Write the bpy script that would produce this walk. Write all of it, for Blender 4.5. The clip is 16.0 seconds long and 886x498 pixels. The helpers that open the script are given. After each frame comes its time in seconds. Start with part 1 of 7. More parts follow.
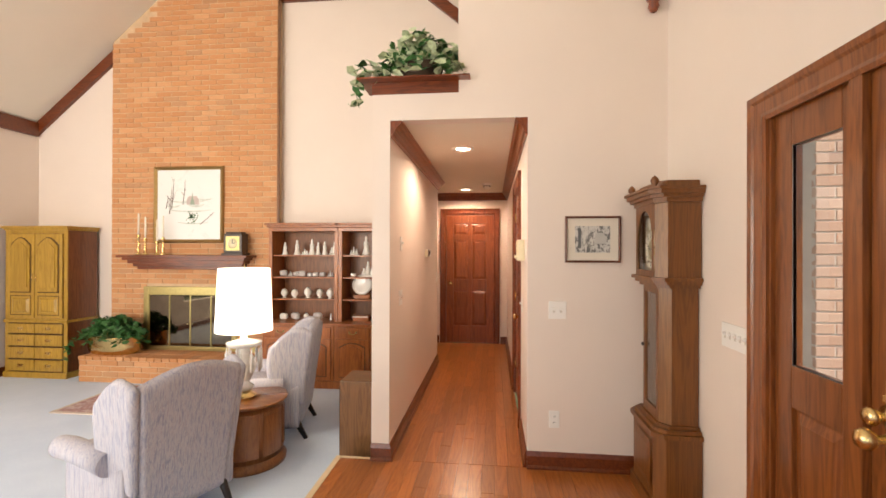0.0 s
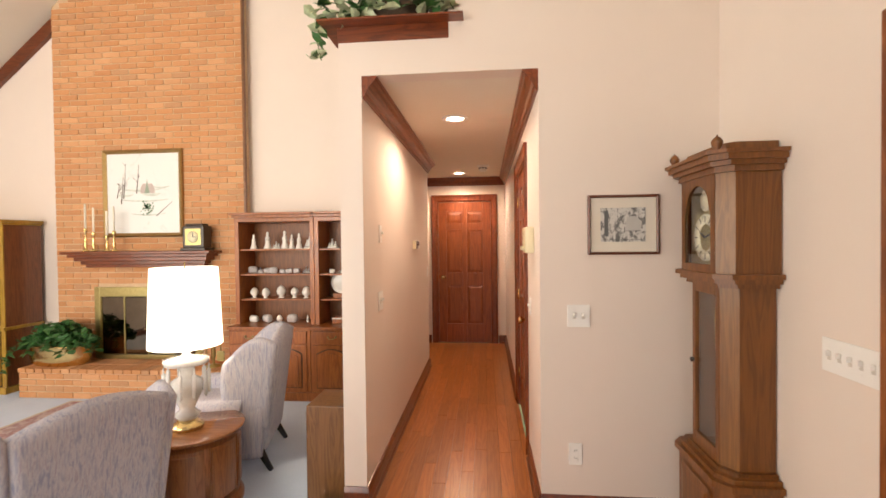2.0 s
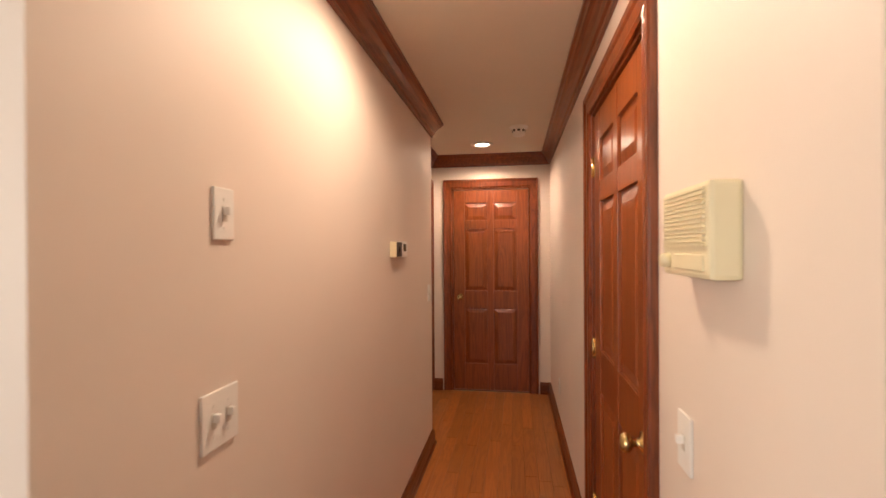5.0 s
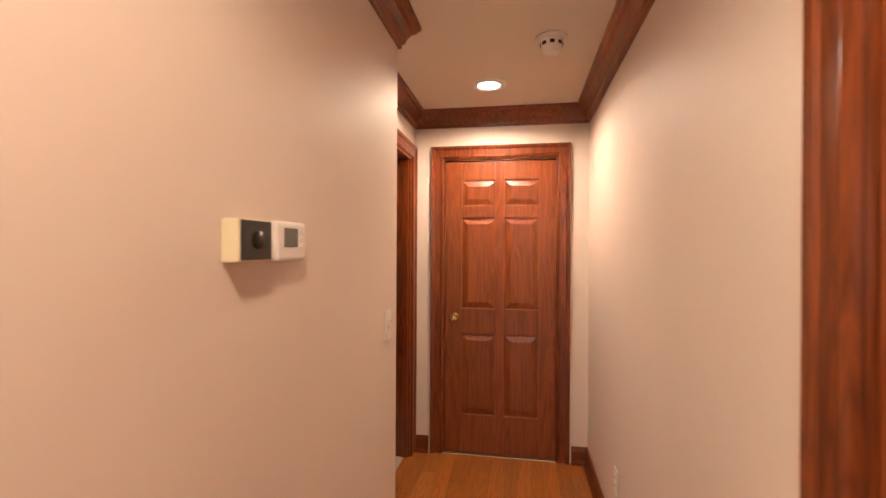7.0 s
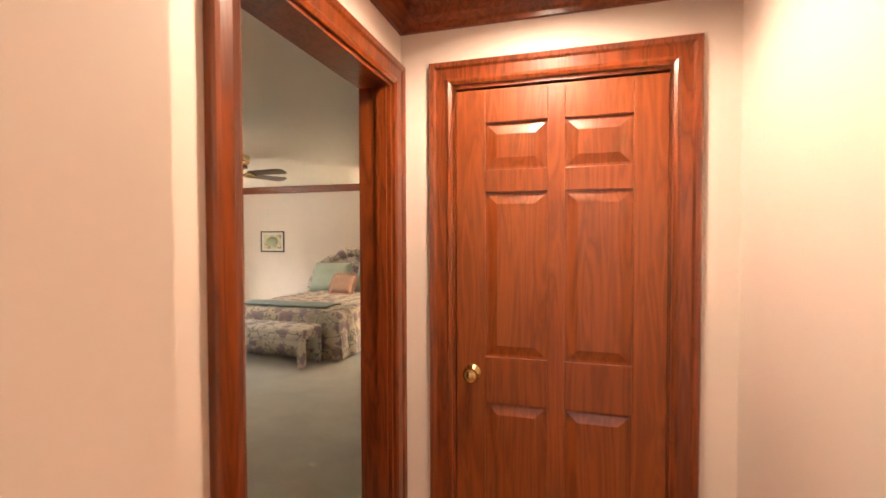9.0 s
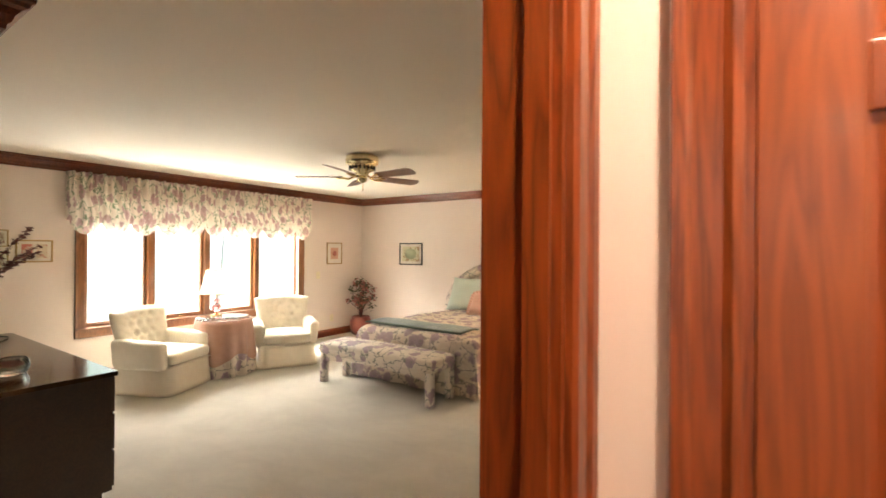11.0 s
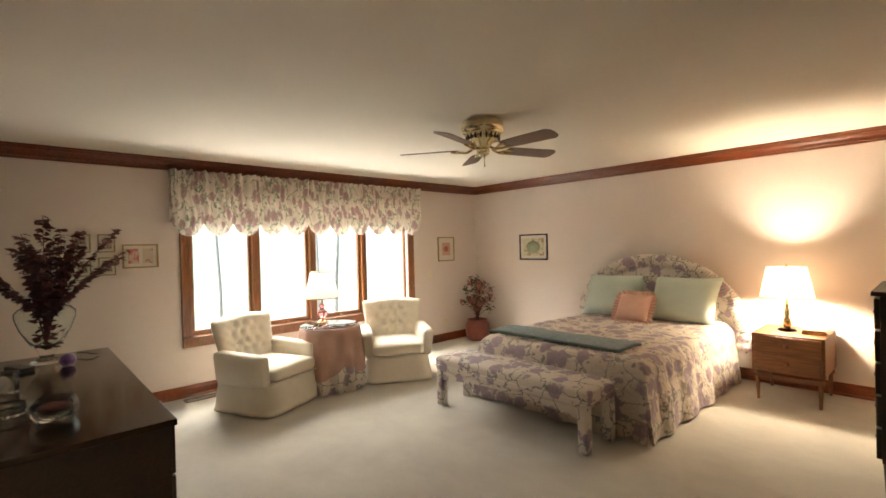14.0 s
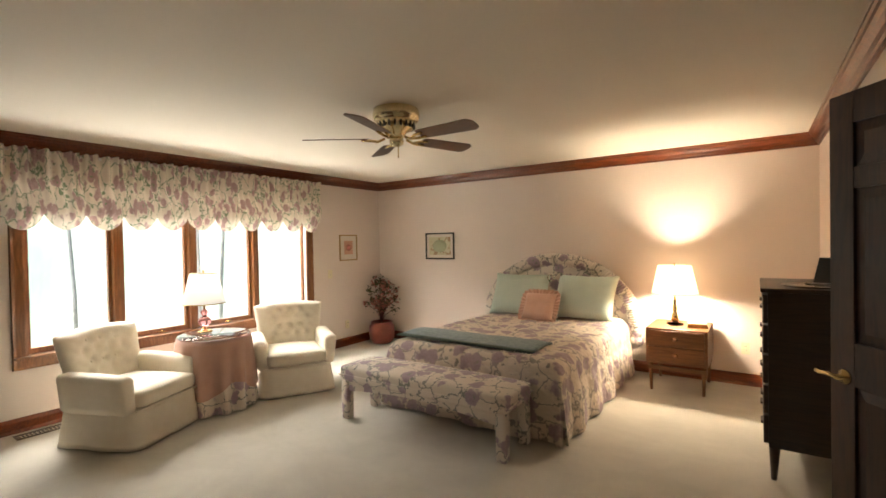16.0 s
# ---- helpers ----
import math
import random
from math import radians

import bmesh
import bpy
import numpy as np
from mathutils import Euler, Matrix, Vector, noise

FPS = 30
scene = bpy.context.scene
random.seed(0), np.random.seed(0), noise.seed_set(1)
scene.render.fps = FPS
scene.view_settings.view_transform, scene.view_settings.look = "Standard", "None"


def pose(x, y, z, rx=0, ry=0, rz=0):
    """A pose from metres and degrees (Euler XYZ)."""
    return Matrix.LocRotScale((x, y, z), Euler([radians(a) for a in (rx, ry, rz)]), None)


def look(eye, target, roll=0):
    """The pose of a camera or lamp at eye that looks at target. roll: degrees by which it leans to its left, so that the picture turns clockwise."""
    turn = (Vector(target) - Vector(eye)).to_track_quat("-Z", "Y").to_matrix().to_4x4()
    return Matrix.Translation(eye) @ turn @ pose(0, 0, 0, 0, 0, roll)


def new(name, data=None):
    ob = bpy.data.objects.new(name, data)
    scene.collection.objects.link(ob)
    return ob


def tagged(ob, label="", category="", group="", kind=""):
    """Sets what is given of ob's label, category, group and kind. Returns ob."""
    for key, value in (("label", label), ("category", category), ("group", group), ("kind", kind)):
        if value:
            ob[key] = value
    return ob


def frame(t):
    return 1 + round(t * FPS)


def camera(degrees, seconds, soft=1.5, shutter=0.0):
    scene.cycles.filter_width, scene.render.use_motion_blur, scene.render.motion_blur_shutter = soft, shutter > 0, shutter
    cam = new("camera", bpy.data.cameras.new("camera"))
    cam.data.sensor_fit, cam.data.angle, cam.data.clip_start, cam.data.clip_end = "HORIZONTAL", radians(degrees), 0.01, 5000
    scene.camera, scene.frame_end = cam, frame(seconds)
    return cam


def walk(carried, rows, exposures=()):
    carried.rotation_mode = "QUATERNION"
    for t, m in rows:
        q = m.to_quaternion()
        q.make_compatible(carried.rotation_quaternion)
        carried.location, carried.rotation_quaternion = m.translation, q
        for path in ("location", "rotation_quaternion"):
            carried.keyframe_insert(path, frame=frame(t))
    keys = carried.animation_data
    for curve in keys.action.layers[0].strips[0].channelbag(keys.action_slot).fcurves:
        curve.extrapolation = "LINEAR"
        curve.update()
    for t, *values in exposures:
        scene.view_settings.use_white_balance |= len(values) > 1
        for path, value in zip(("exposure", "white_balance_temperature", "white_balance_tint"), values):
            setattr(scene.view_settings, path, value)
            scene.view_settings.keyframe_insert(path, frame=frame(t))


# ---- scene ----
# ---------------- camera and walk ----------------
cam = camera(88.1, 16.0, soft=1.6, shutter=0.35)
ROWS = [
    (0.0, 0.000, 0.000, 1.468, 6.10, 0.21, -0.19),
    (0.5, -0.045, 0.121, 1.463, 5.79, -0.09, -0.37),
    (1.0, -0.059, 0.245, 1.460, 5.26, -0.32, -0.03),
    (1.5, -0.055, 0.438, 1.461, 5.26, -0.58, 0.24),
    (2.0, -0.045, 0.686, 1.471, 5.31, -0.96, 0.64),
    (2.5, -0.056, 0.960, 1.455, 5.55, -1.12, 0.76),
    (3.0, -0.066, 1.257, 1.455, 5.86, -1.30, 0.31),
    (5.5, -0.137, 3.047, 1.445, 9.39, -0.01, 0.22),
    (6.0, -0.178, 3.426, 1.439, 9.44, -0.06, -0.30),
    (6.5, -0.186, 3.784, 1.428, 9.67, -0.07, -0.58),
    (7.0, -0.198, 4.136, 1.429, 9.73, -0.09, -0.31),
    (7.5, -0.239, 4.514, 1.432, 9.33, -0.46, -0.72),
    (8.0, -0.232, 4.897, 1.470, 10.42, -1.35, -0.50),
    (10.5, -0.566, 6.355, 1.471, 29.22, -0.12, 0.0),
    (11.0, -0.724, 6.562, 1.468, 34.18, 0.15, -0.40),
    (11.5, -0.879, 6.779, 1.467, 39.28, 0.37, -0.29),
    (12.0, -1.021, 6.898, 1.450, 43.19, 0.59, -0.28),
    (12.5, -1.179, 6.996, 1.449, 46.40, 0.43, -0.08),
    (13.0, -1.312, 7.057, 1.453, 48.33, 0.24, 0.38),
    (13.5, -1.433, 7.145, 1.455, 48.69, -0.13, 1.06),
    (14.0, -1.558, 7.218, 1.460, 47.24, -0.48, 1.46),
    (14.5, -1.656, 7.278, 1.456, 44.61, -0.80, 1.60),
    (15.0, -1.747, 7.319, 1.454, 41.11, -1.04, 1.63),
    (15.5, -1.796, 7.336, 1.449, 37.25, -0.91, 1.46),
    (16.0, -1.826, 7.355, 1.453, 34.48, -0.85, 1.08),
]
EXPOSURES = [(0.0, 0.0), (3.0, 0.0), (5.5, -0.3), (6.0, 0.0), (7.0, 0.15), (8.0, 0.25), (10.5, 0.68), (12.0, 0.45), (13.0, 0.05), (16.0, -0.2)]
walk(cam, [(t, pose(x, y, z, 90 + pitch, roll, yaw)) for t, x, y, z, yaw, pitch, roll in ROWS], EXPOSURES)

# ---------------- world and large lights ----------------
world = bpy.data.worlds.new("sky")
scene.world = world
world.use_nodes = True
wn = world.node_tree.nodes
sky = wn.new("ShaderNodeTexSky")
sky.sky_type = "NISHITA"
sky.sun_disc = False
sky.sun_elevation, sky.sun_rotation = radians(58), radians(166)
world.node_tree.links.new(sky.outputs[0], wn["Background"].inputs[0])
wn["Background"].inputs[1].default_value = 0.12

CEIL = 2.38          # flat ceilings of hall and bedroom
SUNK = -0.17         # living-room floor, one step down


def area(name, eye, target, sx, sy, watts, color, spread=180):
    d = bpy.data.lights.new(name, "AREA")
    d.shape, d.size, d.size_y, d.energy, d.color = "RECTANGLE", sx, sy, watts, color
    ob = new(name, d)
    ob.matrix_world = look(eye, target)
    d.spread = radians(spread)
    return ob


def spot(name, eye, target, watts, color, cone, blend, radius):
    d = bpy.data.lights.new(name, "SPOT")
    d.energy, d.color, d.spot_size, d.spot_blend, d.shadow_soft_size = watts, color, radians(cone), blend, radius
    ob = new(name, d)
    ob.matrix_world = look(eye, target)
    return ob


def bulb(name, eye, watts, color, radius):
    d = bpy.data.lights.new(name, "POINT")
    d.energy, d.color, d.shadow_soft_size = watts, color, radius
    ob = new(name, d)
    ob.location = eye
    return ob


WARM = (1.0, 0.75, 0.545)
DAY = (1.0, 0.89, 0.77)
sun_data = bpy.data.lights.new("sun", "SUN")
sun_data.energy, sun_data.angle, sun_data.color = 5.0, radians(0.6), (1.0, 0.95, 0.88)
sun = new("sun", sun_data)
sun.matrix_world = look((0, 0, 20), (-3, 12, 0))

area("bedroom_window_light", (-8.2, 9.9, 2.9), (-5.2, 9.7, 0.2), 4.2, 1.2, 700, (1.0, 0.95, 0.88))
# Unseen lamp below the sill, added as ground bounce to brighten the ceiling.
area("added_ground_bounce_light", (-7.6, 9.9, -0.1), (-3.0, 9.8, 2.4), 4.0, 0.8, 210, (1.0, 0.95, 0.84))
area("living_window_light", (-4.1, -3.35, 2.0), (-4.3, 3.0, 3.0), 2.9, 2.6, 190, DAY, 110)
# Added weak cool light for the foyer wall; its source is unseen.
area("added_foyer_light", (0.0, -3.35, 2.1), (0.0, 3.0, 2.6), 1.6, 2.4, 5, (0.88, 0.94, 1.0))
area("living_side_window_light", (-6.42, 0.6, 1.5), (-2.0, 1.6, 0.9), 3.4, 2.0, 120, DAY)
spot("hall_can_light", (-0.26, 4.08, 2.345), (-0.26, 4.08, 0), 62, WARM, 166, 0.55, 0.06)
spot("hall_can_light", (-0.39, 6.80, 2.345), (-0.39, 6.80, 0), 72, WARM, 166, 0.55, 0.06)
bulb("bedside_lamp_bulb", (-2.50, 12.33, 0.99), 160, (1.0, 0.82, 0.60), 0.06)
bulb("living_lamp_bulb", (-1.92, 3.35, 1.10), 22, (1.0, 0.85, 0.65), 0.07)

# ---------------- materials ----------------


def shader(name):
    m = bpy.data.materials.new(name)
    m.use_nodes = True
    n, l = m.node_tree.nodes, m.node_tree.links
    return m, n, l, n["Principled BSDF"]


def coords(n, l, scale=(1, 1, 1), kind="Object"):
    tc, mp = n.new("ShaderNodeTexCoord"), n.new("ShaderNodeMapping")
    l.new(tc.outputs[kind], mp.inputs[0])
    mp.inputs["Scale"].default_value = scale
    return mp.outputs[0]


def noise_tex(n, l, vec, scale, detail=4, rough=0.6, distort=0.0):
    t = n.new("ShaderNodeTexNoise")
    l.new(vec, t.inputs["Vector"])
    t.inputs["Scale"].default_value, t.inputs["Detail"].default_value = scale, detail
    t.inputs["Roughness"].default_value, t.inputs["Distortion"].default_value = rough, distort
    return t.outputs["Fac"]


def ramp(n, l, fac, stops):
    r = n.new("ShaderNodeValToRGB")
    l.new(fac, r.inputs[0])
    e = r.color_ramp.elements
    while len(e) < len(stops):
        e.new(0.5)
    for k, (p, c) in enumerate(stops):
        e[k].position, e[k].color = p, (*c, 1)
    return r.outputs[0]


def mix(n, l, fac, a, b, how="MIX"):
    x = n.new("ShaderNodeMix")
    x.data_type, x.blend_type = "RGBA", how
    for sock, v in ((0, fac), (6, a), (7, b)):
        if isinstance(v, (int, float)):
            x.inputs[sock].default_value = v
        elif isinstance(v, tuple):
            x.inputs[sock].default_value = (*v, 1)
        else:
            l.new(v, x.inputs[sock])
    return x.outputs[2]


def bump(n, l, b, height, strength, dist=0.01):
    k = n.new("ShaderNodeBump")
    k.inputs["Strength"].default_value, k.inputs["Distance"].default_value = strength, dist
    l.new(height, k.inputs["Height"])
    l.new(k.outputs[0], b.inputs["Normal"])


def plain(name, c, rough=0.5, metal=0.0, vary=0.12, scale=6.0, fine=120.0, relief=0.1, coat=0.0, spec=0.5):
    """A surface of nearly one colour, with broad and fine variation."""
    m, n, l, b = shader(name)
    v = coords(n, l)
    broad, fin = noise_tex(n, l, v, scale, 3), noise_tex(n, l, v, fine, 2)
    dark, light = tuple(x * (1 - vary) for x in c), tuple(min(1, x * (1 + vary)) for x in c)
    base = ramp(n, l, broad, [(0.3, dark), (0.7, light)])
    base = mix(n, l, 0.12 * min(1, vary * 8), base, ramp(n, l, fin, [(0.35, dark), (0.65, light)]))
    l.new(base, b.inputs["Base Color"])
    b.inputs["Roughness"].default_value, b.inputs["Metallic"].default_value = rough, metal
    b.inputs["Coat Weight"].default_value, b.inputs["Specular IOR Level"].default_value = coat, spec
    if relief:
        bump(n, l, b, fin, relief, 0.004)
    return m


def wood(name, dark, light, rough=0.35, axis="z", ring=1.0, coat=0.25, vary=0.25, relief=0.08):
    """Stained wood: long grain along an axis, cathedral figure, and a change from piece to piece."""
    m, n, l, b = shader(name)
    stretch = {"x": (1.2, 14, 14), "y": (14, 1.2, 14), "z": (14, 14, 1.2)}[axis]
    info = n.new("ShaderNodeObjectInfo")
    tc, mp = n.new("ShaderNodeTexCoord"), n.new("ShaderNodeMapping")
    shift = n.new("ShaderNodeVectorMath")
    shift.operation = "ADD"
    scl = n.new("ShaderNodeMath")
    scl.operation = "MULTIPLY"
    scl.inputs[1].default_value = 37.0
    l.new(info.outputs["Random"], scl.inputs[0])
    l.new(tc.outputs["Object"], shift.inputs[0])
    l.new(scl.outputs[0], shift.inputs[1])
    l.new(shift.outputs[0], mp.inputs[0])
    mp.inputs["Scale"].default_value = stretch
    v = mp.outputs[0]
    fig = noise_tex(n, l, v, 1.1 * ring, 3, 0.5, 1.2)
    fine = noise_tex(n, l, v, 9.0, 5, 0.7)
    mid = tuple((p + q) / 2 for p, q in zip(dark, light))
    wv = n.new("ShaderNodeMath")
    wv.operation = "PINGPONG"
    wv.inputs[1].default_value = 0.09
    l.new(fig, wv.inputs[0])
    up = n.new("ShaderNodeMath")
    up.operation = "MULTIPLY"
    up.inputs[1].default_value = 11.0
    l.new(wv.outputs[0], up.inputs[0])
    base = ramp(n, l, up.outputs[0], [(0.0, dark), (0.4, mid), (1.0, light)])
    base = mix(n, l, 0.3, base, ramp(n, l, fine, [(0.3, dark), (0.7, light)]))
    tone = ramp(n, l, info.outputs["Random"], [(0.0, (1 - vary,) * 3), (1.0, (1 + vary * 0.4,) * 3)])
    base = mix(n, l, 1.0, base, tone, "MULTIPLY")
    l.new(base, b.inputs["Base Color"])
    b.inputs["Roughness"].default_value, b.inputs["Coat Weight"].default_value = rough, coat
    b.inputs["Coat Roughness"].default_value = 0.15
    bump(n, l, b, fine, relief, 0.002)
    return m


def metal(name, c, rough=0.2):
    m, n, l, b = shader(name)
    v = coords(n, l)
    l.new(ramp(n, l, noise_tex(n, l, v, 30, 3), [(0.3, tuple(x * 0.82 for x in c)), (0.7, c)]), b.inputs["Base Color"])
    b.inputs["Metallic"].default_value, b.inputs["Roughness"].default_value = 1.0, rough
    return m


def glass(name, tint=(1, 1, 1), rough=0.0, ior=1.45):
    m, n, l, b = shader(name)
    b.inputs["Base Color"].default_value = (*tint, 1)
    b.inputs["Transmission Weight"].default_value, b.inputs["Roughness"].default_value, b.inputs["IOR"].default_value = 1.0, rough, ior
    return m


def glow(name, c, strength):
    m, n, l, b = shader(name)
    b.inputs["Base Color"].default_value = (*c, 1)
    b.inputs["Emission Color"].default_value = (*c, 1)
    b.inputs["Emission Strength"].default_value = strength
    return m


def cloth(name, c, c2, weave=260.0, rough=0.9, broad=5.0, relief=0.35):
    m, n, l, b = shader(name)
    v = coords(n, l)
    f = noise_tex(n, l, v, weave, 2)
    base = mix(n, l, 0.4, ramp(n, l, noise_tex(n, l, v, broad, 3), [(0.3, c), (0.7, c2)]), ramp(n, l, f, [(0.35, c), (0.65, c2)]))
    l.new(base, b.inputs["Base Color"])
    b.inputs["Roughness"].default_value = rough
    b.inputs["Sheen Weight"].default_value = 0.15
    bump(n, l, b, f, relief, 0.003)
    return m


def carpet(name, c, c2):
    """Cut-pile carpet: fine tufts, trodden patches and long pile marks."""
    m, n, l, b = shader(name)
    v = coords(n, l)
    tuft = noise_tex(n, l, v, 190, 2)
    tread = noise_tex(n, l, v, 1.3, 5, 0.65, 0.8)
    marks = noise_tex(n, l, coords(n, l, (1.0, 1.7, 1.0)), 2.2, 4, 0.6, 0.4)
    base = mix(n, l, 0.35, ramp(n, l, tread, [(0.34, c), (0.66, c2)]), ramp(n, l, marks, [(0.38, c), (0.62, c2)]))
    base = mix(n, l, 0.3, base, ramp(n, l, tuft, [(0.35, c), (0.65, c2)]))
    l.new(base, b.inputs["Base Color"])
    b.inputs["Roughness"].default_value, b.inputs["Sheen Weight"].default_value = 1.0, 0.2
    bump(n, l, b, tuft, 0.7, 0.004)
    return m


def floral(name, ground, flower, flower2, leaf, scale=5.5, quilt=0.0, thin=0.0):
    """Printed chintz: large blooms, smaller leaves and thin stems on a pale ground."""
    m, n, l, b = shader(name)
    v = coords(n, l, (1.0, 1.5, 0.75) if thin else (1, 1, 1))
    wob = n.new("ShaderNodeTexNoise")
    l.new(v, wob.inputs["Vector"])
    wob.inputs["Scale"].default_value, wob.inputs["Detail"].default_value = 14, 3
    add = n.new("ShaderNodeVectorMath")
    add.operation = "MULTIPLY_ADD"
    l.new(wob.outputs["Color"], add.inputs[0])
    add.inputs[1].default_value = (0.11, 0.11, 0.11)
    l.new(v, add.inputs[2])

    def cells(sc, feature="F1"):
        t = n.new("ShaderNodeTexVoronoi")
        t.feature = feature
        t.inputs["Scale"].default_value = sc
        l.new(add.outputs[0], t.inputs["Vector"])
        return t
    big, small, stem = cells(scale), cells(scale * 2.1), cells(scale * 0.8, "DISTANCE_TO_EDGE")
    petal = noise_tex(n, l, v, 45, 3)
    bloom = mix(n, l, petal, flower, flower2)
    base = mix(n, l, ramp(n, l, stem.outputs["Distance"], [(0.012, (1, 1, 1)), (0.035, (0, 0, 0))]), ground, leaf)
    pick = n.new("ShaderNodeSeparateColor")
    l.new(small.outputs["Color"], pick.inputs[0])
    leafy = ramp(n, l, small.outputs["Distance"], [(0.22, (1, 1, 1)), (0.3, (0, 0, 0))])
    some = ramp(n, l, pick.outputs[0], [(0.45, (0, 0, 0)), (0.5, (1, 1, 1))])
    base = mix(n, l, mix(n, l, 1.0, leafy, some, "MULTIPLY"), base, leaf)
    disc = ramp(n, l, big.outputs["Distance"], [(0.36, (1, 1, 1)), (0.46, (0, 0, 0))])
    base = mix(n, l, disc, base, bloom)
    core = ramp(n, l, big.outputs["Distance"], [(0.07, (1, 1, 1)), (0.13, (0, 0, 0))])
    base = mix(n, l, core, base, leaf)
    l.new(base, b.inputs["Base Color"])
    b.inputs["Roughness"].default_value = 0.75
    b.inputs["Sheen Weight"].default_value = 0.1
    h = noise_tex(n, l, v, 9 if quilt else 200, 2)
    bump(n, l, b, h, quilt or 0.15, 0.03 if quilt else 0.002)
    if thin:
        tr, mx = n.new("ShaderNodeBsdfTranslucent"), n.new("ShaderNodeMixShader")
        l.new(base, tr.inputs[0])
        mx.inputs[0].default_value = thin
        l.new(b.outputs[0], mx.inputs[1])
        l.new(tr.outputs[0], mx.inputs[2])
        l.new(mx.outputs[0], n["Material Output"].inputs[0])
    return m


def shade_cloth(name, c, strength=0.0):
    """Thin lampshade cloth that lets light through."""
    m, n, l, b = shader(name)
    b.inputs["Base Color"].default_value, b.inputs["Roughness"].default_value = (*c, 1), 0.85
    b.inputs["Emission Color"].default_value, b.inputs["Emission Strength"].default_value = (*c, 1), strength
    tr, mx = n.new("ShaderNodeBsdfTranslucent"), n.new("ShaderNodeMixShader")
    tr.inputs[0].default_value = (*c, 1)
    mx.inputs[0].default_value = 0.6
    l.new(b.outputs[0], mx.inputs[1])
    l.new(tr.outputs[0], mx.inputs[2])
    l.new(mx.outputs[0], n["Material Output"].inputs[0])
    return m


WALL = plain("cream_wall_paint", (0.77, 0.67, 0.59), 0.55, vary=0.02, scale=1.5, fine=300, relief=0.04)
CEILING = plain("ceiling_paint", (0.78, 0.72, 0.62), 0.8, vary=0.02, scale=1.2, fine=260, relief=0.05)
TRIM = wood("stained_trim", (0.095, 0.018, 0.0035), (0.25, 0.054, 0.0105), 0.3, "z", 1.0, 0.35)
TRIM_Y = wood("stained_trim_along", (0.095, 0.018, 0.0035), (0.25, 0.054, 0.0105), 0.3, "y", 1.0, 0.35)
TRIM_X = wood("stained_trim_across", (0.095, 0.018, 0.0035), (0.25, 0.054, 0.0105), 0.3, "x", 1.0, 0.35)
DOORWOOD = wood("stained_oak_door", (0.165, 0.034, 0.0062), (0.295, 0.072, 0.0138), 0.34, "z", 0.9, 0.25, 0.12)
OAK_FLOOR = wood("oak_floor", (0.31, 0.088, 0.014), (0.47, 0.158, 0.030), 0.3, "y", 1.0, 0.25, 0.24)
SUBFLOOR = plain("dark_joint", (0.09, 0.035, 0.012), 0.7)
BLUE_CARPET = cloth("pale_blue_carpet", (0.49, 0.59, 0.76), (0.63, 0.72, 0.87), 180, 1.0, 1.6, 0.6)
BED_CARPET = carpet("beige_grey_carpet", (0.43, 0.40, 0.33), (0.60, 0.56, 0.47))
CREAM_TRIM = plain("cream_step_edge", (0.72, 0.56, 0.36), 0.6, vary=0.06)
BRASS = metal("polished_brass", (0.83, 0.62, 0.28), 0.22)
WHITE = plain("white_plastic", (0.84, 0.82, 0.78), 0.35, vary=0.02, relief=0.0)
IVORY = plain("ivory_plastic", (0.78, 0.70, 0.48), 0.4, vary=0.03, relief=0.0)
BLACK = plain("black_plastic", (0.012, 0.011, 0.010), 0.3, relief=0.0)
PANE = glass("window_glass")

# ---------------- mesh helpers ----------------


def link(name, bm, material, parent=None, label="", smooth=False):
    me = bpy.data.meshes.new(name)
    bmesh.ops.recalc_face_normals(bm, faces=bm.faces)
    bm.to_mesh(me)
    bm.free()
    for mt in material if isinstance(material, (list, tuple)) else (material,):
        me.materials.append(mt)
    if smooth:
        me.shade_smooth()
    ob = new(name, me)
    if parent:
        ob.parent = parent
    if label:
        tagged(ob, label)
    return ob


def part(name, bm, material, parent, label="", smooth=False):
    return link(name, bm, material, parent, label, smooth)


def thing(name, m, label, category, group="", kind=""):
    ob = new(name)
    ob.empty_display_size = 0.1
    ob.matrix_basis = m
    return tagged(ob, label, category, group, kind)


def structure(name, bm, material, label="", smooth=False):
    return tagged(link(name, bm, material, None, "", smooth), label, "", "", "structure")


def bx(x0, x1, y0, y1, z0, z1, bevel=0.0, bm=None, seg=2):
    """A box, with rounded edges where bevel is given, added to bm."""
    tmp = bmesh.new()
    bmesh.ops.create_cube(tmp, size=1)
    bmesh.ops.transform(tmp, matrix=Matrix.Translation(((x0 + x1) / 2, (y0 + y1) / 2, (z0 + z1) / 2)) @ Matrix.Diagonal((abs(x1 - x0), abs(y1 - y0), abs(z1 - z0), 1)), verts=tmp.verts)
    if bevel:
        bmesh.ops.bevel(tmp, geom=tmp.edges[:], offset=bevel, segments=seg, affect="EDGES", profile=0.6)
    return join(bm, tmp)


def join(bm, tmp, m=None):
    """Adds tmp to bm (or returns tmp), moved by m."""
    if m is not None:
        bmesh.ops.transform(tmp, matrix=m, verts=tmp.verts)
    if bm is None:
        return tmp
    seen = {v: bm.verts.new(v.co) for v in tmp.verts}
    for f in tmp.faces:
        g = bm.faces.new([seen[v] for v in f.verts])
        g.smooth, g.material_index = f.smooth, f.material_index
    tmp.free()
    return bm


def boxes(*rows, bevel=0.0):
    bm = bmesh.new()
    for r in rows:
        bx(*r, bevel=bevel, bm=bm)
    return bm


